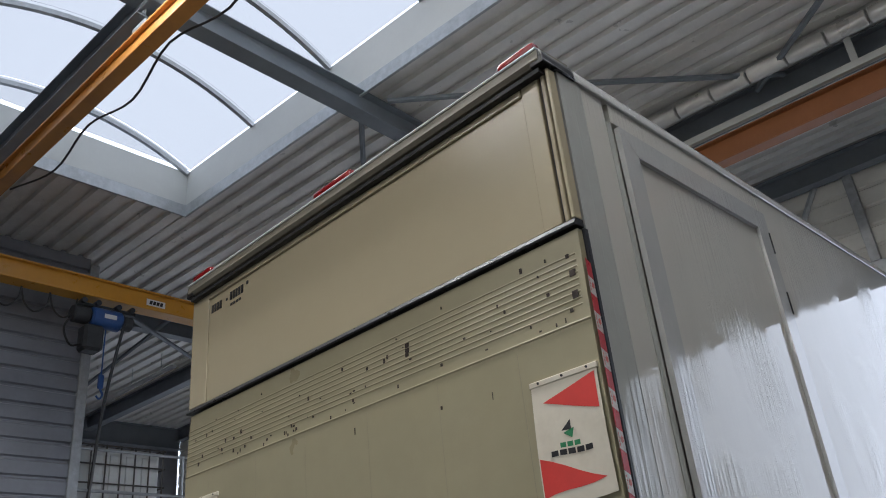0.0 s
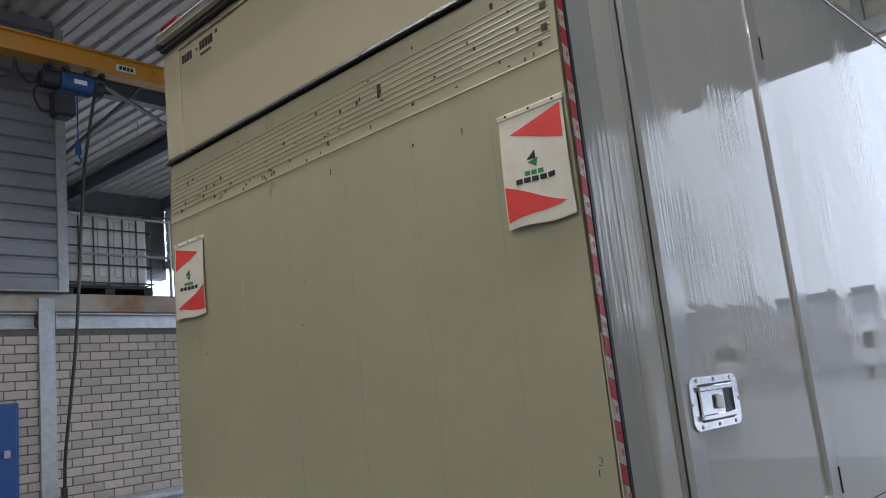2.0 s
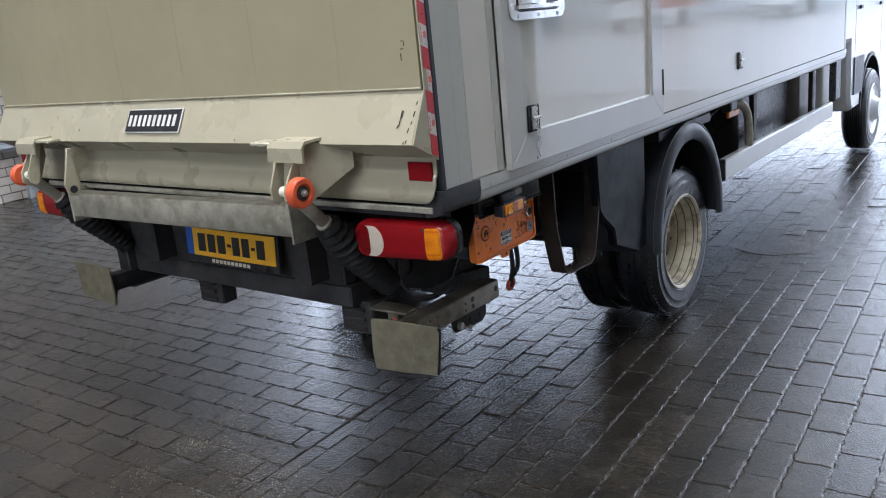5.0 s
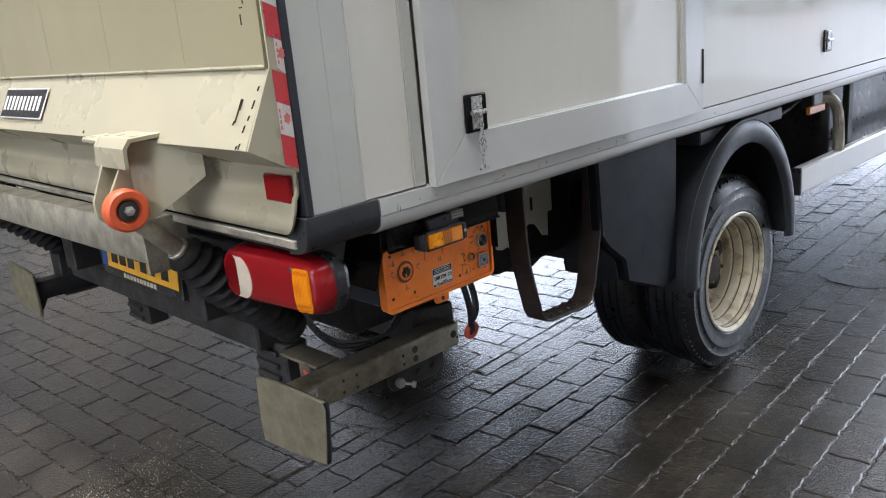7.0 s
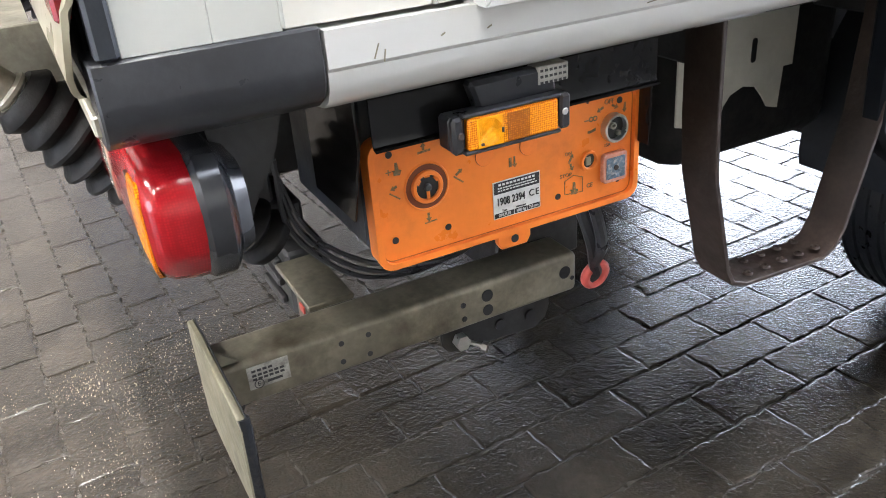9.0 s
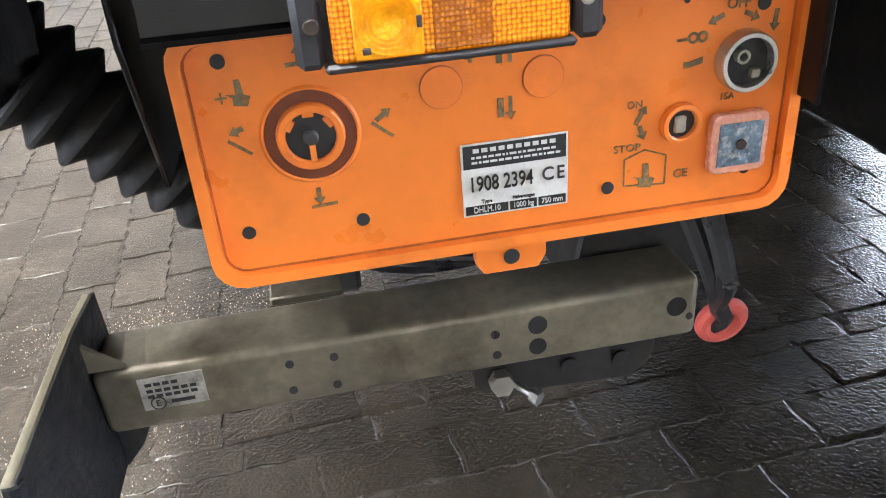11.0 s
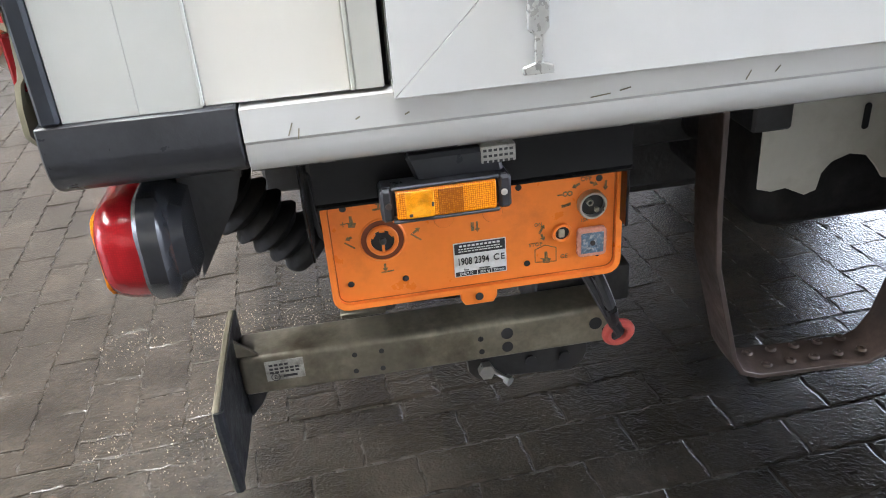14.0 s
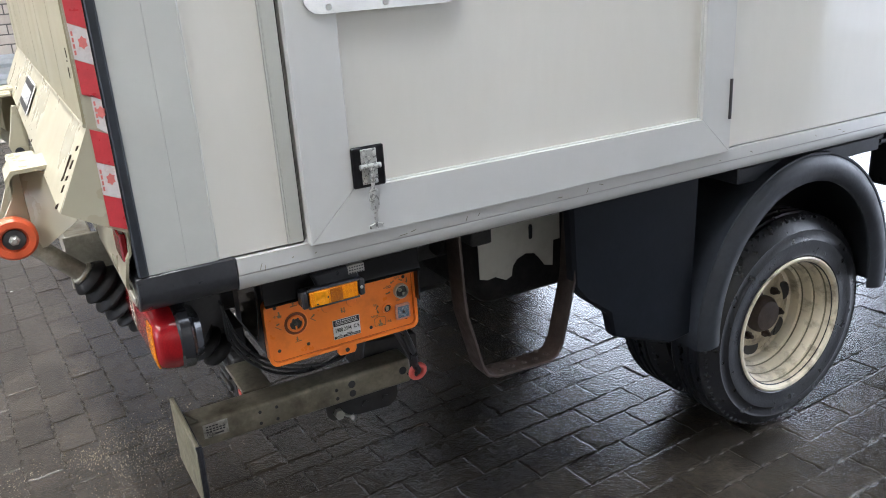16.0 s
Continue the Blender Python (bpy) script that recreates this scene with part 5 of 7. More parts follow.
def flag(x0, x1, z0, z1, right):
    """A hanging vinyl warning flag with two red triangles and a small sign."""
    t = bmesh.new()
    nx, nz = 6, 10
    w, h = x1 - x0, z1 - z0

    def at(u, v, off):
        bulge = 0.004 * math.sin(math.pi * v) + 0.005 * (1 - v) ** 2 + 0.003 * (1 + math.sin(5 * u + 3 * v)) * (1 - v)
        return (x0 + u * w + 0.006 * (1 - v) * (u - 0.5), face_y(z0 + v * h) - 0.004 - bulge - off, z0 + v * h + 0.004 * math.sin(7 * u) * (1 - v))
    for off in (0, 0.0012):
        g = [[t.verts.new(at(i / nx, j / nz, off)) for i in range(nx + 1)] for j in range(nz + 1)]
        for j in range(nz):
            for i in range(nx):
                t.faces.new((g[j][i], g[j][i + 1], g[j + 1][i + 1], g[j + 1][i]))
    fl = part("warning_flag", t, FLAG_WHITE, plat, "hanging vinyl flag with two red triangles")
    s = 1 if right else -1

    def mark(name, pts, material, n=5):
        """A flat print that follows the flag's bulge."""
        tb = bmesh.new()
        c = pts[0]
        for a, b in zip(pts[1:], pts[2:]):
            rows = []
            for r in range(n + 1):
                rows.append([tb.verts.new(at(*((c[m_] + (a[m_] - c[m_]) * r / n) + ((b[m_] - a[m_]) * r / n) * q / n for m_ in (0, 1)), 0.0022)) for q in range(n + 1)])
            for r in range(n):
                for q in range(n):
                    try:
                        tb.faces.new((rows[r][q], rows[r][q + 1], rows[r + 1][q + 1], rows[r + 1][q]))
                    except ValueError:
                        pass
        bmesh.ops.remove_doubles(tb, verts=tb.verts[:], dist=0.0002)
        return part(name, tb, material, fl)

    def m_(u):
        return u if right else 1 - u
    mark("triangle", [(m_(0.16), 0.83), (m_(0.96), 0.965), (m_(0.96), 0.66)], RED)
    mark("triangle", [(m_(0.90), 0.13), (m_(0.02), 0.38), (m_(0.02), 0.06)], RED)
    mark("sign", [(0.38, 0.56), (0.52, 0.64), (0.52, 0.56)], INK)
    mark("sign", [(0.40, 0.54), (0.56, 0.57), (0.52, 0.49)], GREEN)
    for k in range(3):
        mark("sign_bar", [(0.34 + 0.10 * k, 0.425), (0.42 + 0.10 * k, 0.425), (0.42 + 0.10 * k, 0.465), (0.34 + 0.10 * k, 0.465)], GREEN, 2)
    for k in range(5):
        mark("sign_bar", [(0.20 + 0.12 * k, 0.365), (0.30 + 0.12 * k, 0.365), (0.30 + 0.12 * k, 0.41), (0.20 + 0.12 * k, 0.41)], INK, 2)
    bm = B()
    box(bm, x0 - 0.004, face_y(z1) - 0.008, z1 - 0.006, x1 + 0.004, face_y(z1) + 0.001, z1 + 0.012, 0.002)
    part("clamp_strip", bm, FLAG_WHITE, fl)
    for k in range(3):
        bm = B()
        x = x0 + 0.03 + (w - 0.06) * k / 2
        cyl(bm, (x, face_y(z1) - 0.0105, z1 + 0.004), (x, face_y(z1) - 0.007, z1 + 0.004), 0.004, n=8)
        part("rivet", bm, BLACK_MATT, fl)


flag(-0.248, -0.016, 2.0875, 2.432, True)
flag(-2.238, -1.985, 2.100, 2.450, False)

# badge on the lip, lettering left as plain bars
lip_m = Matrix.Translation((-1.148, -0.0275, 1.229)) @ pose(0, 0, 0, 90 - 26.9)
bm = B()
box(bm, -0.157, -0.043, 0, 0.157, 0.043, 0.003, 0.001, m=lip_m)
badge = part("badge", bm, SILVER, lip)
bm = B()
box(bm, -0.153, -0.039, 0.0032, 0.153, 0.039, 0.0042, m=lip_m)
part("badge_field", bm, INK, badge)
for k in range(10):
    bm = B()
    x = -0.141 + 0.0285 * k
    box(bm, x, -0.020, 0.0044, x + 0.016, 0.020, 0.0052, m=lip_m)
    part("badge_bar", bm, SILVER, badge)

# fixed cream profile under the platform, its lower end corners rounded off
SILL = [(1.116, 0.044), (1.110, 0.038), (1.062, 0.034), (1.056, 0.0285), (1.010, 0.020), (0.992, 0.022), (0.982, 0.028)]


def sill_y(z):
    """The face of the sill at height z."""
    for (z1, y1), (z0, y0) in zip(SILL, SILL[1:]):
        if z >= z0:
            return y1 + (y0 - y1) * (z1 - z) / (z1 - z0)
    return SILL[-1][1]


bm = B()
ends = [0.052 * (1 - math.cos(radians(a))) for a in range(0, 91, 9)]
cols = [(XL + 0.006 + 0.052 - e, 0.982 + 0.052 * (1 - math.sqrt(max(0, 1 - (e / 0.052) ** 2)))) for e in reversed(ends)]
cols += [(-0.006 - 0.052 + e, 0.982 + 0.052 * (1 - math.sqrt(max(0, 1 - (e / 0.052) ** 2)))) for e in ends]
rings = []
for x, low in cols:
    zs = [1.116 - (1.116 - low) * i / 22 for i in range(23)]
    rings.append([(x, sill_y(z), z) for z in zs] + [(x, sill_y(z) + 0.005, z) for z in reversed(zs)])
loft(bm, rings)
sillp = part("rear_sill", bm, CREAM_LIP, truck, "cream steel sill under the tail lift")
# black box paints the shade in the gap under the sill
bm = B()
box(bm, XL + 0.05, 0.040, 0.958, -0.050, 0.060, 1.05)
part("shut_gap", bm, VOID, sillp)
bm = B()
box(bm, XL + 0.2, 0.030, 0.9535, -0.030, 0.056, 0.9715, 0.002)
part("sill_strip", bm, GRIMY_GALV, sillp)
for x0, x1 in ((-0.096, -0.016), (XL + 0.016, XL + 0.096)):
    bm = B()
    box(bm, x0, 0.024, 1.046, x1, 0.036, 1.099, 0.003)
    part("reflector", bm, RED_LENS, sillp, "red reflector")


def lift_arm(sgn, x):
    """The hinge arm with its tab, fork plates and orange roller; sgn: side of the roller."""
    bm = B()
    bent(bm, [(-0.122, 1.105), (-0.120, 1.143), (-0.110, 1.156), (-0.045, 1.158)], 0.008, lambda u, v: (x - 0.07, u, v), (0.14, 0, 0))
    box(bm, x - sgn * 0.155, -0.118, 1.146, x - sgn * 0.07, -0.06, 1.160, 0.004)
    arm = part("lift_arm", bm, CREAM_LIP, truck, "cream hinge arm of the tail lift")
    for dx in (-0.045 * sgn, 0.012 * sgn):
        bm = B()
        big = [(-0.100, 1.152), (-0.112, 1.15), (-0.122, 1.10), (-0.160, 1.035), (-0.162, 1.0), (-0.140, 0.980), (-0.100, 0.981)]
        thin = [(-0.105, 1.15), (-0.122, 1.13), (-0.162, 1.035), (-0.160, 1.0), (-0.140, 0.985), (-0.122, 0.995), (-0.105, 1.08), (-0.085, 1.15)]
        prism(bm, [(x + dx, y, z) for y, z in (big if dx * sgn > 0 else thin)], (0.008, 0, 0), 0.001)
        if dx * sgn > 0:
            wing = [(-0.100, 0.981), (-0.080, 0.990), (0.002, 1.072), (0.002, 1.128), (-0.05, 1.153), (-0.100, 1.153)]
            prism(bm, [(x + dx + sgn * 1.1 * (y + 0.1), y, z) for y, z in wing], (0.008, 0, 0), 0.001)
        part("fork_plate", bm, CREAM_LIP, arm, smooth=15)
    rx = x + sgn * 0.034
    bm = B()
    lathe(bm, [(0.012, 0), (0.038, 0), (0.044, 0.006), (0.044, 0.026), (0.039, 0.032), (0.027, 0.032), (0.025, 0.025), (0.012, 0.024)], turned((rx, -0.136, 1.023), (rx + sgn * 0.03, -0.136, 1.023)), 32)
    rol = part("roller", bm, ORANGE_ROLLER, arm, "scuffed orange plastic roller")
    bm = B()
    lathe(bm, [(0.008, 0.02), (0.022, 0.0265), (0.020, 0.029), (0.012, 0.0295)], turned((rx, -0.136, 1.023), (rx + sgn * 0.03, -0.136, 1.023)), 24)
    part("hub", bm, DARK_STEEL, rol)
    bm = B()
    lathe(bm, [(0.0105, 0.028), (0.0105, 0.036), (0.006, 0.0375), (0.005, 0.043)], turned((rx, -0.136, 1.023), (rx + sgn * 0.03, -0.136, 1.023)), 6)
    part("nut", bm, ZINC, rol)
    bm = B()
    cyl(bm, (x - sgn * 0.02, -0.136, 1.023), (x + sgn * 0.026, -0.136, 1.023), 0.016, n=12)
    part("bush", bm, FLAG_WHITE, arm)
    return arm


SHAPE = fitted(1.0, 0.006, 0.972, 0.0195)
lift_arm(1, -0.40)
lift_arm(-1, XL + 0.40)
SHAPE = LORRY
bm = B()
prism(bm, [(-1.70, 0.005, 1.13), (-1.70, -0.070, 1.135), (-1.70, -0.085, 1.07), (-1.70, -0.105, 1.00), (-1.70, -0.095, 0.955), (-1.70, -0.065, 0.945), (-1.70, -0.045, 0.97), (-1.70, -0.040, 1.03), (-1.70, 0.005, 1.06)], (0.012, 0, 0), 0.002)
part("link_plate", bm, CREAM_LIP, truck)
bm = B()
cyl(bm, (-1.688, -0.075, 0.975), (-1.6855, -0.075, 0.975), 0.015, n=14)
part("pin_hole", bm, BLACK, truck)

bm = B()
bent(bm, [(0.015, 0.964), (-0.040, 0.964), (-0.044, 0.956), (-0.044, 0.876), (-0.040, 0.868), (0.015, 0.868)], 0.006, lambda u, v: (-1.79, u, v), (1.268, 0, 0))
box(bm, -0.521, -0.047, 0.845, -0.511, 0.06, 0.972, 0.002)
box(bm, -1.80, -0.047, 0.845, -1.79, 0.06, 0.985, 0.002)
bm.transform(Matrix.Translation((-0.515, 0, 0.916)) @ pose(0, 0, 0, 0, -0.7, 0) @ Matrix.Translation((0.515, 0, -0.916)))
part("cross_beam", bm, GRIMY_GALV, truck, "grimy galvanised cross beam of the tail lift")

# ram with its bellows, right and left
for x in (-0.385, XL + 0.385):
    a, b = Vector((x, -0.136, 1.037)), Vector((x - 0.02, 0.2435, 0.63))
    d = (b - a).normalized()
    bm = B()
    cyl(bm, a, a + d * 0.19, 0.020, n=18)
    cyl(bm, a + d * 0.155, a + d * 0.165, 0.026, n=18, b=0.003)
    cyl(bm, a + d * 0.165, a + d * 0.20, 0.030, n=18, b=0.004)
    ram = part("lift_ram", bm, GRIMY_GALV, truck, "steel ram of the tail lift in a black bellows")
    pr = []
    n = 13
    for k in range(n):
        g = 1.0 if k > 2 else 0.72 + 0.1 * k
        g *= 1.0 - 0.034 * max(0, k - 4)
        pr += [(0.044 * g, 0.165 + 0.029 * k), (0.060 * g, 0.178 + 0.029 * k), (0.061 * g, 0.182 + 0.029 * k)]
    pr += [(0.040, 0.165 + 0.029 * n)]
    bm = B()
    lathe(bm, pr, turned(a, b), 22)
    part("bellows", bm, BELLOWS, ram)

# number plate, its writing left as bars
tilt = pose(-1.159, 0.194, 0.7166, 90 - 4, 0.4, 0)
bm = B()
box(bm, -0.26, -0.056, 0, 0.26, 0.056, 0.004, 0.002, m=tilt)
plate = part("number_plate", bm, YELLOW_PLATE, truck, "yellow number plate with dark bars")
bm = B()
box(bm, -0.259, -0.055, 0.0042, -0.218, 0.055, 0.0048, m=tilt)
part("blue_band", bm, BLUE, plate)
for x, w in ((-0.185, 0.045), (-0.125, 0.045), (-0.065, 0.045), (-0.008, 0.022), (0.022, 0.042), (0.077, 0.042), (0.13, 0.022), (0.16, 0.045)):
    bm = B()
    hh = 0.036 if w > 0.03 else 0.006
    box(bm, x, -hh, 0.0042, x + w, hh, 0.005, m=tilt)
    part("plate_bar", bm, INK, plate)
bm = B()
box(bm, -0.27, -0.085, -0.02, 0.27, 0.062, -0.0015, 0.003, m=tilt)
holder = part("plate_holder", bm, BLACK, truck)
bm = B()
for k in range(10):
    box(bm, -0.115 + 0.023 * k, -0.078, 0.0, -0.115 + 0.023 * k + 0.017, -0.064, 0.0008, m=tilt)
part("holder_bar", bm, FLAG_WHITE, holder)

# dark steel under the body
bm = B()
box(bm, XL + 0.10, 0.07, 0.93, -0.10, SIDE_Y1, 0.984)
chassis = part("chassis", bm, BLACK_MATT, truck, "grimy black chassis rails and floor bearers")
for x in (-1.62, -0.73):
    bm = B()
    box(bm, x - 0.04, 0.15, 0.62, x + 0.04, 6.2, 0.80, 0.006)
    part("chassis_rail", bm, BLACK_MATT, chassis)
for y in (0.9, 1.35, 2.5, 3.3, 3.8, 4.4):
    bm = B()
    box(bm, -1.58, y - 0.04, 0.66, -0.77, y + 0.04, 0.76, 0.005)
    part("cross_member", bm, BLACK_MATT, chassis)
    bm = B()
    box(bm, XL + 0.27, y - 0.03, 0.802, -0.27, y + 0.03, 0.93, 0.004)
    part("floor_bearer", bm, BLACK_MATT, chassis)
bm = B()
box(bm, -1.95, 0.24, 0.522, -0.60, 0.34, 0.605, 0.006)
box(bm, -1.95, 0.24, 0.60, -0.62, 0.30, 0.83, 0.006)
box(bm, -1.98, 0.20, 0.45, -1.90, 0.44, 0.86, 0.006)
cyl(bm, (-1.9, 0.52, 0.62), (-0.52, 0.52, 0.62), 0.05, n=16)
box(bm, -1.5, 0.5, 0.45, -0.8, 1.1, 0.70, 0.03)
part("lift_frame", bm, BLACK_MATT, truck)
# added block fills the dark space between lamp and panel with black
bm = B()
box(bm, -0.62, 0.40, 0.560, -0.385, 0.70, 0.80, 0.02, seg=2)
cyl(bm, (-0.50, 0.385, 0.66), (-0.50, 0.405, 0.66), 0.055, n=20, b=0.004)
part("pump_unit", bm, BELLOWS, truck, "black filler block between the tail lamp and the control box")
for x, w in ((-1.539, 0.15), (-0.705, 0.154)):
    bm = B()
    box(bm, x, 0.285, 0.41, x + w, 0.36, 0.535, 0.006)
    brb = part("bumper_bracket", bm, BLACK_MATT, truck)
    for k in range(3):
        bm = B()
        box(bm, x + 0.02, 0.272, 0.425 + 0.036 * k, x + w - 0.03, 0.2845, 0.441 + 0.036 * k, 0.003)
        part("rib", bm, BLACK_MATT, brb)


bm = B()
box(bm, -0.54, 0.262, 0.520, -0.377, 0.335, 0.530, 0.002)
box(bm, -0.47, 0.270, 0.455, -0.42, 0.310, 0.519, 0.004)
br = part("stay_plate", bm, BAR_STEEL, truck, "dirty brown steel stay plate")
bm = B()
box(bm, -0.445, 0.2665, 0.490, -0.425, 0.2699, 0.503, 0.001)
part("red_tag", bm, RED_RING, br)


def tail_lamp(x0, x1, out):
    """A rear lamp: black housing, one pillow-shaped red lens, clear crescent, amber field; out: +1 where the amber end points to +x."""
    xin, xout = (x0, x1) if out > 0 else (x1, x0)
    z0, z1 = 0.790, 0.916
    wide, tall, mid = abs(xout - xin), z1 - z0, (x0 + x1) / 2
    bulge = [(0.0, 0.094), (0.001, 0.076), (0.004, 0.062), (0.009, 0.0535), (0.016, 0.0490), (0.030, 0.0465), (0.055, 0.0455)]

    def lift(x):
        return max(0, ((x - xin) / (xout - xin) - 0.5) / 0.5)

    def outline(off, y, more=0.0):
        c = mid - out * 0.38 * off
        return [(c + px, y, (z0 + z1) / 2 + pz + (0.020 if pz < 0 else 0.010) * lift(c + px))
                for px, pz in rounded(wide + more - 1.24 * off, tall + more - 2 * off, max(0.004, 0.046 - off), 7)]

    def skin(x, z, push):
        """The lens's face at x, z."""
        k = lift(x)
        d = min((x - xin) * out / 0.24, (xout - x) * out, z - (z0 + 0.020 * k), z1 + 0.010 * k - z)
        for (a, ya), (b, yb) in zip(bulge, bulge[1:]):
            if d <= b:
                return (x, ya + (yb - ya) * max(0, d - a) / (b - a) - push, z)
        return (x, bulge[-1][1] - push, z)

    def inlay(name, strips, material, label=""):
        """A field set into the lens, its rim sunk into the red."""
        t = bmesh.new()
        rows = [[t.verts.new(skin(x, z, 0.0014)) for x, z in st] for st in strips]
        for a, b in zip(rows, rows[1:]):
            for j in range(len(a) - 1):
                t.faces.new((a[j], a[j + 1], b[j + 1], b[j]))
        edge = rows[0] + [r[-1] for r in rows[1:]] + rows[-1][-2::-1] + [r[0] for r in rows[-2:0:-1]]
        low = [t.verts.new(v.co + Vector((0, 0.003, 0))) for v in edge]
        for j in range(len(edge)):
            k = (j + 1) % len(edge)
            t.faces.new((edge[j], edge[k], low[k], low[j]))
        bmesh.ops.recalc_face_normals(t, faces=t.faces[:])
        return part(name, t, material, lampo, label, smooth=50)

    bm = B()
    loft(bm, [outline(0.004, 0.090, 0.006), outline(0.0, 0.095, 0.006), outline(0.0, 0.113, 0.006), outline(0.004, 0.117, 0.006), outline(0.010, 0.122), outline(0.016, 0.134)])
    lampo = part("tail_lamp", bm, BLACK_GLOSS, truck, "rear lamp with red, clear and amber lenses", 28)
    bm = B()
    loft(bm, [outline(d, y) for d, y in bulge])
    part("red_lens", bm, RED_LENS, lampo, smooth=70)

    def along(u):
        return xin + (xout - xin) * u

    strips = []
    for i in range(13):
        u = i / 12
        x = along(0.780 + 0.155 * u)
        k = lift(x)
        cut = 0.014 * (1 - math.sqrt(max(0, 1 - max(0, (u - 0.72) / 0.28, (0.12 - u) / 0.12 * 0.5) ** 2)))
        lo, hi = z0 + 0.020 * k + 0.010 + cut, z1 + 0.010 * k - 0.016 - cut
        strips.append([(x, lo + (hi - lo) * j / 12) for j in range(13)])
    inlay("amber_lens", strips, AMBER)
    cz, cx, R = (z0 + z1) / 2 - 0.001, along(0.20), 0.048
    crescent, disc_ = [], []
    for i in range(17):
        v = -0.97 + 1.94 * i / 16
        half = math.sqrt(1 - v * v) * out
        broad = 0.030 + 0.022 * (1 - v * v)
        crescent.append([(cx + R * half - out * broad * (1 - j / 6), cz + R * v) for j in range(7)])
        disc_.append([(cx + R * half - out * (broad + 0.0015 + 0.046 * math.sqrt(1 - v * v) * (1 - j / 8)), cz + R * v) for j in range(9)])
    inlay("clear_lens", crescent, WHITE_LENS, "clear crescent lens")
    inlay("round_lens", disc_, RED_DARK, "round dark red lens")
    bm = B()
    q = Vector(skin(along(0.765), z1 + 0.004 - 0.020, 0.0))
    cyl(bm, q + Vector((0, 0.003, 0)), q - Vector((0, 0.002, 0)), 0.0055, n=12, b=0.0008)
    part("screw", bm, RUST, lampo)


tail_lamp(-0.352, -0.003, 1)
tail_lamp(XL + 0.003, XL + 0.352, -1)
bm = B()
prism(bm, [(-0.098, 0.12, 0.935), (-0.098, 0.198, 0.935), (-0.098, 0.180, 0.880), (-0.098, 0.128, 0.790), (-0.098, 0.132, 0.86)], (0.004, 0, 0))
box(bm, -0.30, 0.15, 0.905, -0.10, 0.19, 0.93)
part("lamp_bracket", bm, BLACK_MATT, truck)

# ---- control panel of the tail lift ----
SHAPE = Matrix.Translation((0.006, 0, 0)) @ fitted(0.997, -0.005, 1.015, -0.027)
OX, OY0, OY1, OZ0, OZ1 = -0.085, 0.279, 0.620, 0.732, 0.872
oy, oz = (OY0 + OY1) / 2, (OZ0 + OZ1) / 2
bm = B()
box(bm, -0.34, 0.279, 0.745, -0.108, 0.622, 0.93, 0.006)
unit = part("control_box", bm, BLACK_DULL, truck, "black control box with an orange front")
bm = B()
prism(bm, [(OX - 0.022, oy + u, oz + v) for u, v in rounded(OY1 - OY0, OZ1 - OZ0, 0.016)], (0.020, 0, 0), 0.002)
front = part("orange_front", bm, ORANGE, unit, "weathered orange plastic front plate")
bm = B()
ring_plate(bm, rounded(OY1 - OY0 + 0.002, OZ1 - OZ0 + 0.002, 0.017), rounded(OY1 - OY0 - 0.012, OZ1 - OZ0 - 0.012, 0.012), lambda u, v: (OX - 0.004, oy + u, oz + v), (0.008, 0, 0))
part("raised_rim", bm, ORANGE, front)
# thin line: dirt plus the raised rim's shading, put into colour
bm = B()
ring_plate(bm, rounded(OY1 - OY0 - 0.0125, OZ1 - OZ0 - 0.0125, 0.012), rounded(OY1 - OY0 - 0.0150, OZ1 - OZ0 - 0.0150, 0.0107), lambda u, v: (OX - 0.0021, oy + u, oz + v), (0.0004, 0, 0))
part("grime_line", bm, ORANGE_LINE, front)
bm = B()
prism(bm, [(OX - 0.012, oy + u * 1.0, 0.722 + v) for u, v in [(-0.022, 0.02), (-0.022, -0.004), (-0.017, -0.012), (0.017, -0.012), (0.022, -0.004), (0.022, 0.02)]], (0.008, 0, 0), 0.001)
part("tab", bm, ORANGE, front)


def disc(name, y, z, r, material, parent, x0=OX - 0.0015, th=0.0006, n=20):
    bm = B()
    cyl(bm, (x0, y, z), (x0 + th, y, z), r, n=n)
    return part(name, bm, material, parent)


for y, z, r in ((0.303, 0.856, 0.0046), (0.301, 0.762, 0.0046), (0.364, 0.760, 0.0046), (0.508, 0.757, 0.0046), (0.594, 0.853, 0.0048), (0.594, 0.757, 0.0042), (0.549, 0.859, 0.002), (0.500, 0.854, 0.0045), (0.390, 0.866, 0.0045)):
    disc("hole", y, z, r * 0.82, BLACK, front)
disc("hole", oy, 0.7205, 0.0050, BLACK, front, OX - 0.0035)
for y, z in ((0.4135, 0.829), (0.4695, 0.828)):
    bm = B()
    lathe(bm, [(0.0116, 0), (0.0116, 0.0009), (0.0110, 0.0010)], turned((OX - 0.002, y, z), (OX, y, z)), 28)
    part("knock_out", bm, ORANGE_LINE, front)
    disc("cap", y, z, 0.0112, ORANGE_FADED, front, OX - 0.0012, 0.0007, 28)

# rotary knob in its round recess, whose shadow is painted as a dark disc
KY, KZ2 = 0.3425, 0.8125
disc("recess", KY, KZ2, 0.0245, ORANGE_SHADE, front, OX - 0.002, 0.0006, 32)
bm = B()
lathe(bm, [(0.0238, -0.001), (0.0245, 0.0012), (0.0255, 0.0014), (0.0268, 0.0)], turned((OX - 0.002, KY, KZ2), (OX, KY, KZ2)), 36, False)
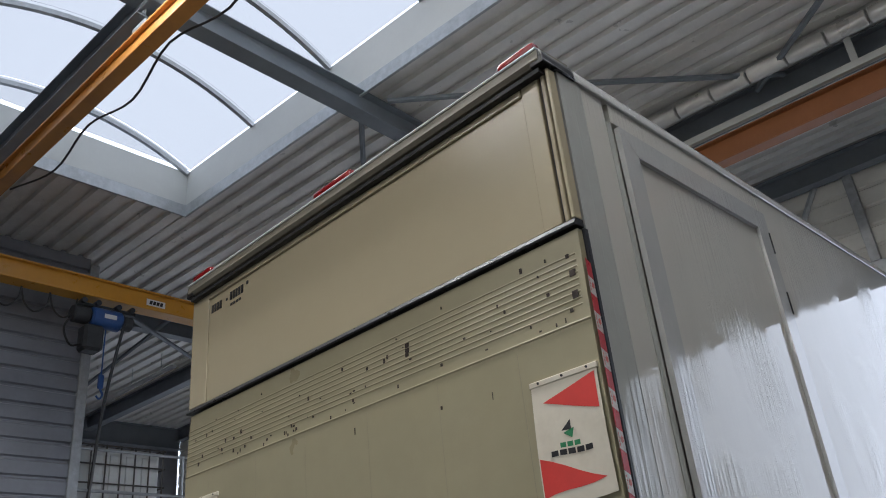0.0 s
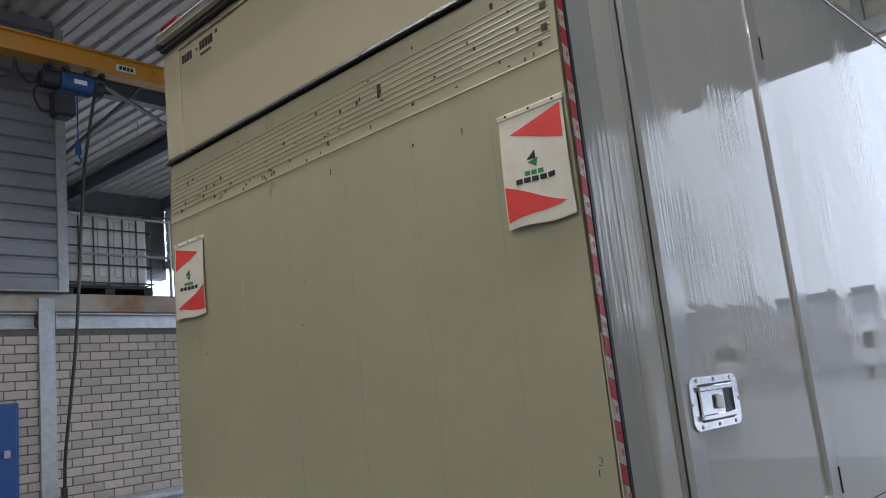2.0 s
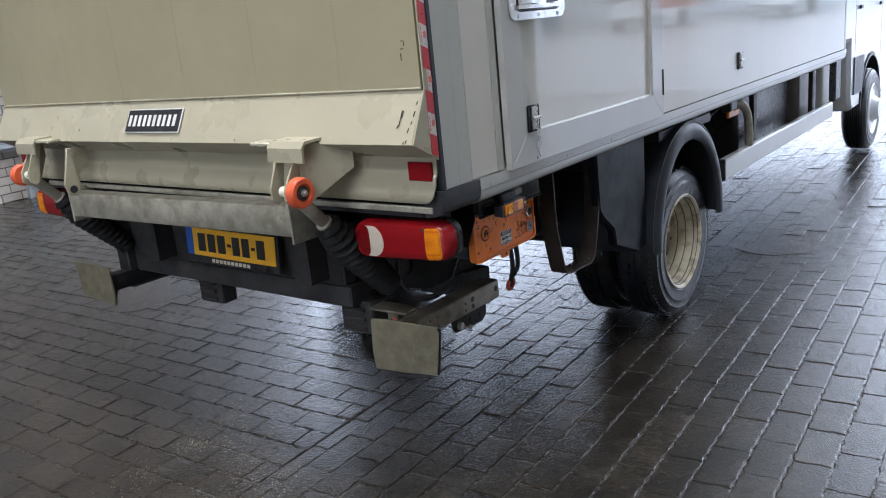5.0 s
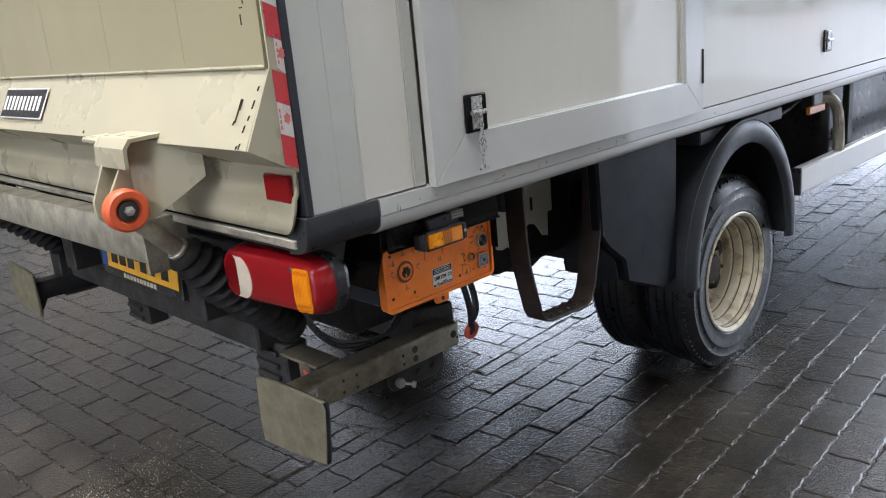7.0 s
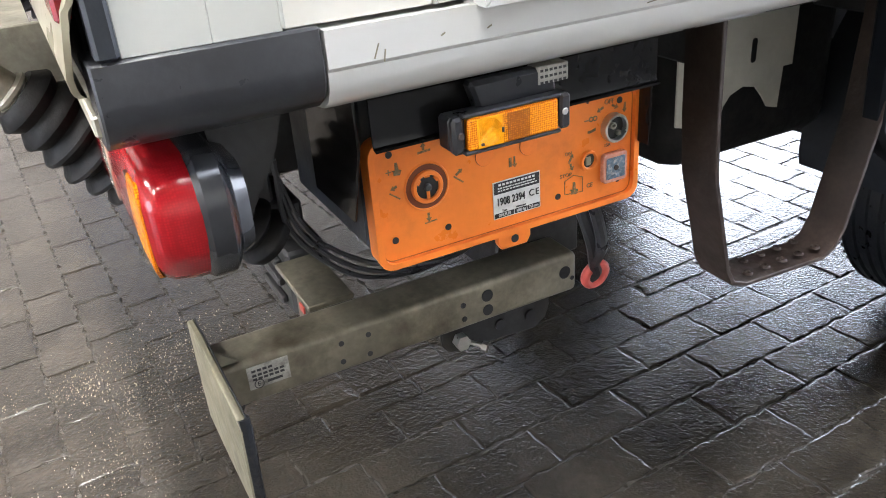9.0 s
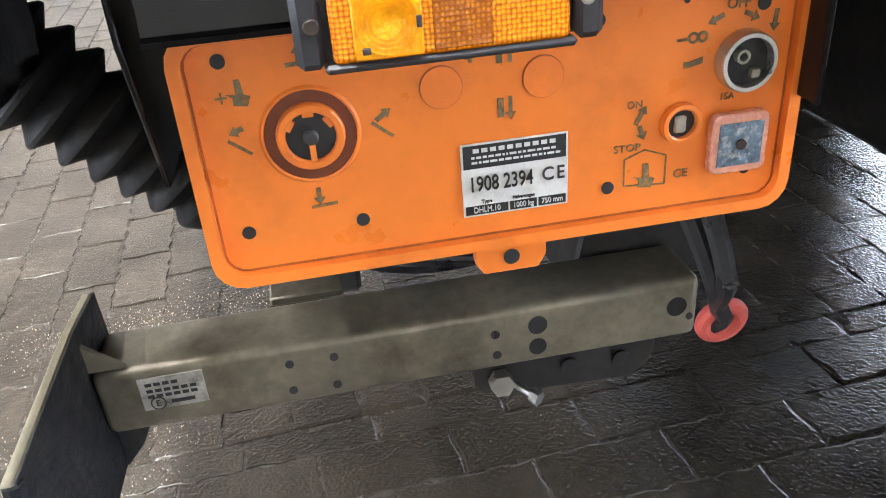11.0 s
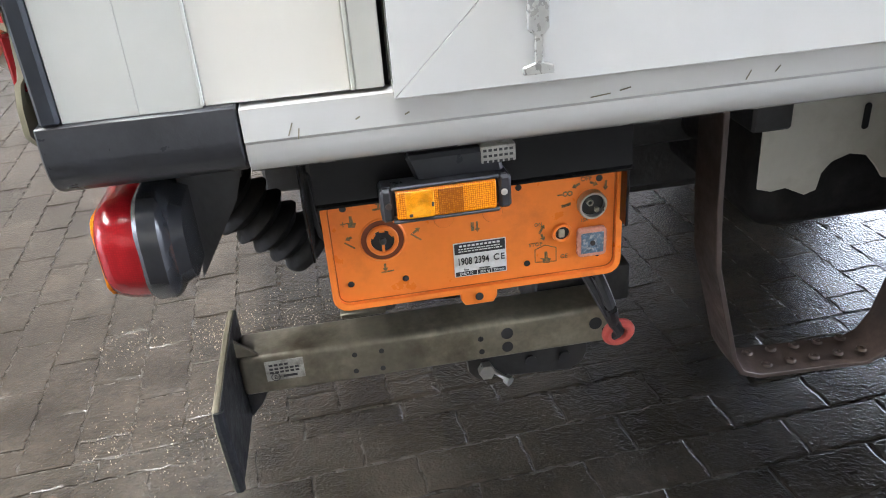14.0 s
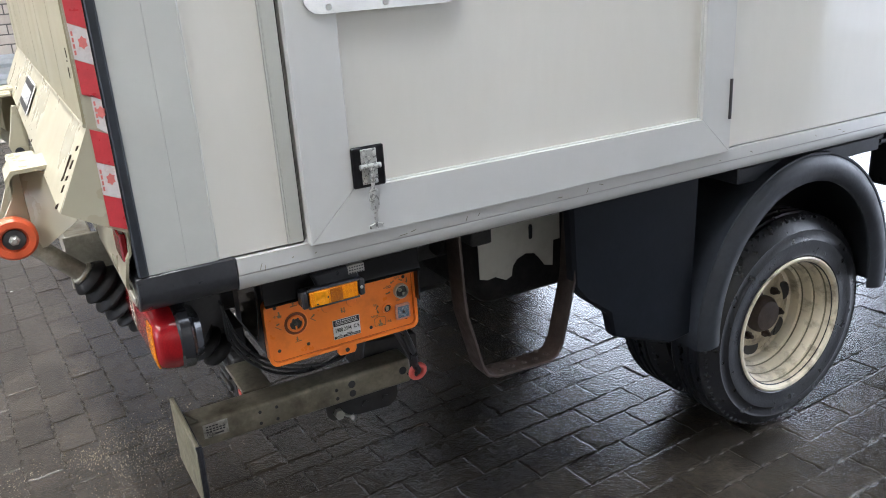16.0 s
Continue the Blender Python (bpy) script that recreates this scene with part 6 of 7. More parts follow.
lathe(bm, [(0.0132, -0.004), (0.0132, 0.0030), (0.0140, 0.0040), (0.0170, 0.0040), (0.0180, 0.0030), (0.0184, -0.002)], turned((OX - 0.0015, KY, KZ2), (OX, KY, KZ2)), 36, False)
knob = part("rotary_knob", bm, ORANGE, front)
disc("well", KY, KZ2, 0.0137, BLACK, knob, OX - 0.001, 0.0006, 28)
bm = B()
lathe(bm, [(0.0042, 0), (0.0042, 0.0035), (0.003, 0.0045)], turned((OX - 0.0008, KY, KZ2), (OX, KY, KZ2)), 14)
part("spindle", bm, DARK_STEEL, knob)
bm = B()
box(bm, OX - 0.0008, KY - 0.0016, KZ2 - 0.0138, OX + 0.0018, KY + 0.0016, KZ2 - 0.004)
for a in (35, 145, 90):
    box(bm, OX - 0.0008, -0.003, 0.0108, OX + 0.0018, 0.003, 0.0138, m=Matrix.Translation((0, KY, KZ2)) @ pose(0, 0, 0, a - 90))
part("web", bm, ORANGE, knob)

# key switch, cover and socket
bm = B()
lathe(bm, [(0.0085, 0), (0.0085, 0.004), (0.0095, 0.0048), (0.0115, 0.0045), (0.0120, 0.0)], turned((OX - 0.001, 0.550, 0.7915), (OX, 0.550, 0.7915)), 28, False)
ks = part("key_switch", bm, ORANGE, front)
disc("well", 0.550, 0.7915, 0.0086, BLACK, ks, OX - 0.001, 0.0006, 20)
bm = B()
box(bm, OX - 0.001, 0.546, 0.786, OX + 0.002, 0.553, 0.796, 0.001)
part("barrel", bm, GRIMY_GALV, ks)
bm = B()
lathe(bm, [(0.0138, -0.006), (0.0138, 0.0085), (0.0160, 0.0085), (0.0168, 0.007), (0.0168, -0.001)], turned((OX - 0.001, 0.585, 0.8235), (OX, 0.585, 0.8235)), 32, False)
so = part("battery_socket", bm, ZINC, front, "round steel socket")
disc("well", 0.585, 0.8235, 0.0139, BLACK_MATT, so, OX - 0.0005, 0.0006, 24)
bm = B()
lathe(bm, [(0.004, 0), (0.004, 0.005), (0.0025, 0.005), (0.0025, 0.0)], turned((OX, 0.582, 0.8265), (OX + 0.01, 0.582, 0.8265)), 14, False)
box(bm, OX, 0.588, 0.814, OX + 0.005, 0.593, 0.819, 0.0005)
part("contact", bm, GRIMY_GALV, so)
bm = B()
prism(bm, [(OX - 0.001, 0.585 + u, 0.7765 + v) for u, v in rounded(0.035, 0.036, 0.005)], (0.007, 0, 0), 0.0012)
cov = part("fuse_cover", bm, mat("pink_clear_cover", (0.60, 0.27, 0.19), 0.25, var=0.12, scale=90, coat=0.5), front, "clear pinkish cover over a blue label")
bm = B()
box(bm, OX + 0.0062, 0.5715, 0.7635, OX + 0.0068, 0.5985, 0.7895)
part("blue_label", bm, mat("dirty_blue_label", (0.10, 0.15, 0.20), 0.5, var=0.5, scale=160, dirt=(0.50, 0.46, 0.42), dscale=200, damt=0.9), cov)
bm = B()
cyl(bm, (OX + 0.0068, 0.585, 0.7765), (OX + 0.0082, 0.585, 0.7765), 0.0032, n=10)
part("screw", bm, RUST, cov)

# type label
def pan(y, z, roll=0):
    return Matrix.Translation((OX - 0.0002, y, z)) @ Matrix(((0, 0, 1, 0), (1, 0, 0, 0), (0, 1, 0, 0), (0, 0, 0, 1))) @ pose(0, 0, 0, 0, 0, roll)


bm = B()
box(bm, OX - 0.002, 0.4215, 0.7515, OX - 0.0008, 0.4835, 0.7955, 0.0004)
lab = part("type_label", bm, SILVER, front, "silver type label with dark print")
bm = B()
box(bm, OX - 0.0009, 0.4228, 0.7810, OX - 0.0005, 0.4822, 0.7945)
for y0, y1 in ((0.4228, 0.4478), (0.4488, 0.4648), (0.4658, 0.4822)):
    box(bm, OX - 0.0009, y0, 0.7528, OX - 0.0005, y1, 0.7582)
part("label_field", bm, INK, lab)
bm = B()
for k in range(10):
    box(bm, OX - 0.0005, 0.4285 + 0.0049 * k, 0.7902, OX - 0.0003, 0.4285 + 0.0049 * k + 0.0034, 0.7926)
lr = random.Random(3)
for zz in (0.7868, 0.7838):
    y = 0.4275
    while y < 0.477:
        ln = lr.uniform(0.001, 0.0045)
        box(bm, OX - 0.0005, y, zz, OX - 0.0003, y + ln, zz + 0.0013)
        y += ln + 0.0009
tagged(part("label_bar", bm, SILVER, lab), "fine print as pale bars", kind="stuff")
words("1908 2394", 0.0128, pan(0.4440, 0.7712), INK, lab, squash=0.69, bold=0.008)
words("C", 0.0112, pan(0.4715, 0.7718), INK, lab, squash=0.95, bold=0.006)
words("E", 0.0112, pan(0.4790, 0.7718), INK, lab, squash=0.9, bold=0.006)
words("DHLM.10", 0.0050, pan(0.4352, 0.7556), SILVER, lab, squash=0.8)
words("Type", 0.0032, pan(0.4352, 0.7606), INK, lab)
words("Hefvermogen", 0.0030, pan(0.4570, 0.7606), INK, lab, squash=0.8)
words("1000 kg", 0.0046, pan(0.4567, 0.7556), SILVER, lab, squash=0.85)
words("750 mm", 0.0046, pan(0.4740, 0.7556), SILVER, lab, squash=0.85)
words("OFF", 0.0078, pan(0.5785, 0.8545), WORN_INK, front)
words("ON", 0.0060, pan(0.522, 0.8055), WORN_INK, front)
words("STOP", 0.0062, pan(0.5185, 0.7803), WORN_INK, front, squash=1.1)
words("CE", 0.0075, pan(0.5525, 0.7602), WORN_INK, front)
words("15A", 0.0055, pan(0.577, 0.8035), WORN_INK, front)


def arrow(y, z, ln, ang, head=0.0042, w=0.0013):
    """A printed arrow."""
    c, s = math.cos(radians(ang)), math.sin(radians(ang))
    pts = [(-ln / 2, -w), (ln / 2 - head, -w), (ln / 2 - head, -head * 0.75), (ln / 2, 0), (ln / 2 - head, head * 0.75), (ln / 2 - head, w), (-ln / 2, w)]
    bm = B()
    prism(bm, [(OX - 0.002, y + c * u - s * v, z + s * u + c * v) for u, v in pts], (0.0006, 0, 0))
    part("printed_arrow", bm, WORN_INK, front)


def stroke(*lines, w=0.0011):
    bm = B()
    for (y0, z0), (y1, z1) in lines:
        d = Vector((y1 - y0, z1 - z0)).normalized() * w
        o = Vector((-d.y, d.x))
        prism(bm, [(OX - 0.002, y0 + o.x, z0 + o.y), (OX - 0.002, y1 + o.x, z1 + o.y), (OX - 0.002, y1 - o.x, z1 - o.y), (OX - 0.002, y0 - o.x, z0 - o.y)], (0.00062, 0, 0))
    part("printed_line", bm, WORN_INK, front)


arrow(0.342, 0.7775, 0.010, -90)
stroke(((0.337, 0.7715), (0.3515, 0.7725)), w=0.0008)
arrow(0.342, 0.8560, 0.008, 90)
stroke(((0.335, 0.8500), (0.350, 0.8510)))
arrow(0.305, 0.8195, 0.008, 200)
stroke(((0.300, 0.8150), (0.311, 0.8065)), w=0.0008)
arrow(0.3815, 0.8185, 0.010, 35)
stroke(((0.375, 0.8150), (0.386, 0.8060)), w=0.0009)
arrow(0.578 - 0.011, 0.8470, 0.010, 205)
arrow(0.578 + 0.010, 0.8470, 0.010, -25)
arrow(0.602, 0.8430, 0.012, -95)
arrow(0.5265, 0.7985, 0.012, 60)
arrow(0.5275, 0.7880, 0.009, -70)
arrow(0.451, 0.8130, 0.013, -90, w=0.001)
stroke(((0.4455, 0.8190), (0.4455, 0.8085)), w=0.0017)
arrow(0.4515, 0.8440, 0.012, 90, w=0.001)
stroke(((0.4455, 0.8490), (0.4455, 0.8380)), w=0.0017)
stroke(((0.388, 0.8490), (0.398, 0.8500)), ((0.388, 0.8450), (0.397, 0.8455)))
stroke(((0.427, 0.8470), (0.434, 0.8480)), ((0.427, 0.8430), (0.436, 0.8440)), ((0.430, 0.8500), (0.430, 0.8400)))
stroke(((0.545, 0.8380), (0.552, 0.8380)), w=0.0007)
for y in (0.5545, 0.5600):
    bm = B()
    lathe(bm, [(0.0017, 0), (0.0032, 0), (0.0032, 0.0006), (0.0017, 0.0006)], turned((OX - 0.002, y, 0.8385), (OX, y, 0.8385)), 14, False)
    part("printed_ring", bm, WORN_INK, front)
bm = B()
prism(bm, [(OX - 0.002, y, z) for y, z in ((0.550, 0.8255), (0.5535, 0.8255), (0.561, 0.8275), (0.561, 0.8240), (0.552, 0.8222), (0.550, 0.8222))], (0.0006, 0, 0))
part("printed_shoe", bm, WORN_INK, front)
# pressed outline with pointing symbols, reduced to plain shapes
stroke(((0.518, 0.7565), (0.518, 0.7730)), ((0.518, 0.7730), (0.530, 0.7775)), ((0.530, 0.7775), (0.5435, 0.7725)), ((0.5435, 0.7725), (0.5435, 0.7545)), ((0.5435, 0.7545), (0.518, 0.7565)), w=0.0004)
for y, z, k in ((0.3095, 0.8380, 1.0), (0.5305, 0.7600, 1.1)):
    bm = B()
    prism(bm, [(OX - 0.002, y + u * k, z + v * k) for u, v in ((-0.006, 0.001), (-0.003, -0.001), (-0.003, -0.005), (0.004, -0.006), (0.006, -0.001), (0.003, 0.0), (0.002, 0.008), (-0.001, 0.008), (-0.001, 0.0))], (0.0006, 0, 0))
    part("printed_sign", bm, WORN_INK, front)
stroke(((0.298, 0.8375), (0.304, 0.8375)), ((0.301, 0.8345), (0.301, 0.8405)), w=0.0005)

# glossy black cover over the front, with the amber side lamp on it
bm = B()
bent(bm, [(-0.20, 0.935), (-0.070, 0.930), (-0.060, 0.922), (-0.059, 0.888), (-0.057, 0.876), (-0.050, 0.874)], 0.003, lambda u, v: (u, 0.276, v), (0, 0.344, 0))
box(bm, -0.20, 0.618, 0.80, -0.062, 0.621, 0.93, 0.001)
cover = part("black_cover", bm, BLACK_PAINT, unit)
bm = B()
prism(bm, [(-0.055, 0.385, 0.888), (-0.055, 0.475, 0.888), (-0.055, 0.470, 0.925), (-0.055, 0.372, 0.925)], (0.018, 0, 0), 0.004)
part("lamp_mount", bm, BLACK, cover)
bm = B()
box(bm, -0.056, 0.4500, 0.908, -0.0362, 0.4865, 0.926, 0.001)
stick = part("sticker", bm, OLD_STICKER, cover, "small pale sticker")
bm = B()
for zz in (0.9085, 0.9145, 0.9205):
    for k in range(6):
        box(bm, -0.0361, 0.4525 + 0.0055 * k, zz, -0.0359, 0.4525 + 0.0055 * k + 0.0036, zz + 0.0026)
tagged(part("sticker_bar", bm, INK, stick), "fine dark print as bars", kind="stuff")
LAMP_SHAPE = SHAPE
SHAPE = Matrix.Translation((0, 0, -0.012)) @ SHAPE
bm = B()
box(bm, -0.050, 0.342, 0.8775, -0.026, 0.477, 0.9115, 0.003)
mk = part("side_lamp", bm, BLACK, unit, "amber side marker lamp in a black holder")
for y0, y1 in ((0.342, 0.3545), (0.4640, 0.477)):
    bm = B()
    box(bm, -0.028, y0, 0.8765, -0.018, y1, 0.9125, 0.003)
    part("holder_end", bm, BLACK, mk)
for z0 in (0.8745, 0.9105):
    bm = B()
    box(bm, -0.028, 0.3535, z0, -0.0165, 0.4645, z0 + 0.004, 0.0015)
    part("holder_edge", bm, BLACK, mk)
bm = B()
box(bm, -0.026, 0.3575, 0.8782, -0.0165, 0.461, 0.9102, 0.002)
part("reflector_lens", bm, AMBER, mk, "amber prismatic lens")
bm = B()
box(bm, -0.0166, 0.4005, 0.8805, -0.0158, 0.4265, 0.9080, 0.0004)
part("dark_field", bm, AMBER_DEEP, mk)
bm = B()
box(bm, -0.0166, 0.3665, 0.8795, -0.0150, 0.396, 0.9090, 0.0007)
part("lamp_window", bm, AMBER_CLEAR, mk)
bm = B()
for k in range(4):
    lathe(bm, [(0.0130 - 0.0022 * k, 0.0001 + 0.0003 * k), (0.0130 - 0.0022 * k, 0.0006 + 0.0003 * k), (0.0122 - 0.0022 * k, 0.0002 + 0.0003 * k)], turned((-0.0150, 0.381, 0.894), (-0.014, 0.381, 0.894)), 24)
part("lens_ring", bm, AMBER_CLEAR, mk)
for y, z, w, h in ((0.3715, 0.8835, 0.0018, 0.0014), (0.3945, 0.8935, 0.0012, 0.0025)):
    bm = B()
    box(bm, -0.0151, y - w, z - h, -0.0136, y + w, z + h, 0.0004)
    part("bulb_clip", bm, RUST, mk)
for y in (0.350, 0.469):
    bm = B()
    cyl(bm, (-0.0182, y, 0.895), (-0.0165, y, 0.895), 0.0036, n=12, b=0.0006)
    part("screw", bm, ZINC if y > 0.4 else RUST, mk)
SHAPE = LAMP_SHAPE

# cables below the box, and the red ring
bm = B()
for k, (dx, dy) in enumerate(((0, 0), (0.016, 0.012))):
    tube(bm, glide([(-0.17 + dx, 0.575 + dy, 0.75), (-0.18 + dx, 0.61 + dy, 0.68), (-0.20 + dx, 0.645 + dy * 0.5, 0.61), (-0.225, 0.670, 0.560), (-0.236, 0.683, 0.535), (-0.245, 0.676, 0.522)]), 0.0085, 8)
part("battery_cable", bm, BLACK, unit)
bm = B()
n = 26
tube(bm, [(-0.240 + 0.004 * math.sin(2 * math.pi * k / n), 0.684 + 0.018 * math.cos(2 * math.pi * k / n), 0.530 + 0.018 * math.sin(2 * math.pi * k / n)) for k in range(n + 1)], 0.0075, 10)
part("red_ring", bm, RED_RING, unit, "red plastic ring on the cables")
for o in (0.0, 0.014, 0.03):
    bm = B()
    tube(bm, glide([(-0.36 - o, 0.255, 0.78), (-0.39 - o, 0.27 + o, 0.66 - o * 0.5), (-0.40 - o, 0.35 + o, 0.565), (-0.40, 0.44 + o, 0.535 + o * 0.3), (-0.40, 0.53 + o, 0.55), (-0.38, 0.58, 0.64)]), 0.004, 6)
    part("cable", bm, BLACK, truck)
bm = B()
prism(bm, [(-0.21, 0.262, 0.93), (-0.062, 0.262, 0.93), (-0.062, 0.262, 0.874), (-0.096, 0.262, 0.79), (-0.21, 0.262, 0.79)], (0, 0.003, 0), 0.0008)
part("side_plate", bm, BLACK_PAINT, unit)

# ---- rear underrun bar with its end plates ----
SHAPE = fitted(0.952, 0.004, 1.0, 0.004)
def underrun(xf, xb, label, steel):
    """A square tube along the lorry with holes, and a plate across its rear end; xf: its outer face."""
    s = 1 if xf > xb else -1
    bm = B()
    lo, hi = min(xf, xb), max(xf, xb)
    box(bm, lo, 0.112, 0.450, hi, 0.715, 0.519, 0.009, seg=3)
    bar = part("underrun_bar", bm, steel, truck, label)
    for y, z, r in ((0.293, 0.498, 0.0055), (0.336, 0.498, 0.0055), (0.292, 0.468, 0.0055), (0.335, 0.466, 0.0055), (0.497, 0.492, 0.006), (0.541, 0.495, 0.013), (0.498, 0.468, 0.006), (0.541, 0.470, 0.012), (0.690, 0.489, 0.014), (0.705, 0.475, 0.005)):
        bm = B()
        cyl(bm, (xf - s * 0.002, y, z), (xf + s * 0.0008, y, z), r * 0.78, n=16)
        part("hole", bm, BLACK, bar)
    bm = B()
    box(bm, xf - s * 0.001, 0.152, 0.474, xf + s * 0.0012, 0.212, 0.509)
    st = part("sticker", bm, OLD_STICKER, bar, "worn grimy sticker")
    bm = B()
    for zz, n in ((0.500, 4), (0.493, 6), (0.487, 6)):
        for k in range(n):
            box(bm, xf + s * 0.0013, 0.158 + 0.008 * k, zz, xf + s * 0.0016, 0.158 + 0.008 * k + 0.006, zz + 0.0035)
    tagged(part("sticker_bar", bm, INK, st), "worn dark print as bars", kind="stuff")
    bm = B()
    for z_ in (0.4772, 0.4800, 0.4828):
        box(bm, xf + s * 0.0013, 0.1640, z_, xf + s * 0.0016, 0.1680, z_ + 0.0010)
    box(bm, xf + s * 0.0013, 0.1640, 0.4772, xf + s * 0.0016, 0.1652, 0.4838)
    lathe(bm, [(0.0060, 0), (0.0072, 0), (0.0072, 0.0006), (0.0060, 0.0006)], turned((xf + s * 0.001, 0.166, 0.4805), (xf + s * 2, 0.166, 0.4805)), 18, False)
    box(bm, xf + s * 0.0013, 0.178, 0.4785, xf + s * 0.0016, 0.200, 0.4825)
    tagged(part("sticker_mark", bm, INK, st), "round approval mark and bar", kind="stuff")
    c = xf + s * 0.012
    bm = B()
    pts = [(c - s * 0.096, 0.558), (c - s * 0.015, 0.566), (c + s * 0.165, 0.569), (c + s * 0.172, 0.552), (c + s * 0.158, 0.46), (c + s * 0.150, 0.415), (c + s * 0.02, 0.400), (c - s * 0.100, 0.392), (c - s * 0.104, 0.45)]
    prism(bm, [(u, 0.100, v) for u, v in pts], (0, 0.010, 0), 0.002)
    ep = part("end_plate", bm, MOSSY, bar, "mossy grey steel end plate")
    # thin mottled black sheet over the plate's inner face
    bm = B()
    prism(bm, [(u, 0.1102, v) for u, v in pts], (0, 0.0018, 0), 0.0005)
    part("painted_back", bm, MOTTLED_BLACK, ep, "mottled black inner face")
    bm = B()
    tube(bm, [(c + s * 0.163, 0.108, 0.566), (c + s * 0.166, 0.108, 0.550), (c + s * 0.153, 0.108, 0.46), (c + s * 0.146, 0.108, 0.418)], 0.008, 8)
    part("rolled_edge", bm, MOTTLED_BLACK, ep)
    bm = B()
    prism(bm, [(xf - s * 0.02, 0.1125, 0.452), (xf - s * 0.02, 0.150, 0.449), (xf - s * 0.02, 0.135, 0.42), (xf - s * 0.02, 0.1125, 0.395)], (-s * 0.035, 0, 0), 0.001)
    part("gusset", bm, MOTTLED_BLACK, ep)
    bm = B()
    prism(bm, [(xf - s * 0.004, 0.111, 0.55), (xf - s * 0.004, 0.145, 0.521), (xf - s * 0.004, 0.111, 0.521)], (-s * 0.006, 0, 0))
    part("gusset", bm, BAR_STEEL, bar)
    return bar


underrun(-0.290, -0.365, "dirty steel underrun bar with holes", BAR_STEEL)
underrun(-1.972, -1.897, "mottled black underrun bar with holes", MOTTLED_BLACK)
bm = B()
prism(bm, [(-0.350, y, z) for y, z in ((0.478, 0.450), (0.482, 0.392), (0.495, 0.376), (0.53, 0.373), (0.665, 0.366), (0.688, 0.380), (0.696, 0.400), (0.694, 0.450))], (0.008, 0, 0), 0.002)
flat = part("carrier_plate", bm, BLACK_MATT, truck, "grimy dark plate under the bar")
for y, z, r in ((0.592, 0.400, 0.010), (0.653, 0.398, 0.010)):
    bm = B()
    cyl(bm, (-0.339, y, z), (-0.336, y, z), r, n=14)
    part("hole", bm, BLACK, flat)
bm = B()
cyl(bm, (-0.337, 0.511, 0.400), (-0.322, 0.511, 0.400), 0.014, n=6)
cyl(bm, (-0.337, 0.525, 0.392), (-0.312, 0.545, 0.388), 0.004, n=8)
cyl(bm, (-0.316, 0.542, 0.3885), (-0.308, 0.548, 0.387), 0.009, n=6)
part("bolt", bm, ZINC, flat)
bm = B()
prism(bm, [(-0.37, 0.62, 0.56), (-0.37, 0.78, 0.54), (-0.37, 0.78, 0.47), (-0.37, 0.60, 0.47)], (-0.20, 0, 0), 0.004)
part("bar_carrier", bm, BLACK_MATT, truck)

# ---- bent step, bracket, mudguard and wheels ----
SHAPE = LORRY
bm = B()
step_path = [(0.722, 0.94), (0.726, 0.80), (0.732, 0.720), (0.768, 0.575), (0.780, 0.552), (0.805, 0.542), (0.958, 0.535), (0.978, 0.545), (0.994, 0.572), (1.034, 0.735), (1.048, 0.94)]
bent(bm, step_path, -0.007, lambda u, v: (-0.125, u, v), (0.062, 0, 0), 0.001)
step = part("step", bm, RUST, truck, "rusty bent flat-bar step with studs")
for row in range(2):
    for k in range(5):
        bm = B()
        y = 0.808 + 0.034 * k + 0.012 * row
        lathe(bm, [(0.0075, 0), (0.006, 0.0035), (0.003, 0.0035), (0.003, 0.001)], turned((-0.108 + 0.03 * row, y, 0.5445), (-0.108 + 0.03 * row, y, 0.6)), 10)
        part("stud", bm, RUST, step)
bm = B()
prism(bm, [(-0.39, y + 0.077, 1.10 * z - 0.166) for y, z in ((0.875, 1.02), (0.88, 0.742), (0.905, 0.735), (0.93, 0.738), (0.965, 0.722), (0.985, 0.728), (0.990, 0.755), (1.005, 0.772), (1.035, 0.782), (1.065, 0.776), (1.085, 0.755), (1.10, 0.735), (1.128, 0.728), (1.132, 0.80), (1.155, 0.80), (1.155, 1.02))], (0.004, 0, 0), 0.001)
brk = part("white_bracket", bm, OFFWHITE, truck, "off-white steel bracket plate")
bm = B()
prism(bm, [(-0.3862, 1.129 + u, 0.758 + v) for u, v in rounded(0.012, 0.045, 0.0055)], (0.001, 0, 0))
part("slot", bm, BLACK, brk)
# added black block screens the bright floor reflection behind the bracket
bm = B()
box(bm, -0.90, 0.985, 0.530, -0.430, 1.42, 0.86, 0.05, seg=3)
cyl(bm, (-0.66, 0.96, 0.70), (-0.66, 0.99, 0.70), 0.06, n=18, b=0.005)
part("underfloor_tank", bm, BELLOWS, truck, "black block added under the floor to hide floor glare")

WY, WZ, WR = 1.889, 0.352, 0.350
SHAPE = Matrix.Identity(4)
bm = B()
arc = [(WY - 0.047 + 0.405 * math.cos(radians(a)), 0.45 + 0.455 * math.sin(radians(a))) for a in range(184, -5, -4)]
bent(bm, [(arc[0][0] - 0.005, 0.445)] + arc + [(arc[-1][0] + 0.01, 0.435)], 0.006, lambda u, v: (-0.50, u, v), (0.47, 0, 0))
rings = []
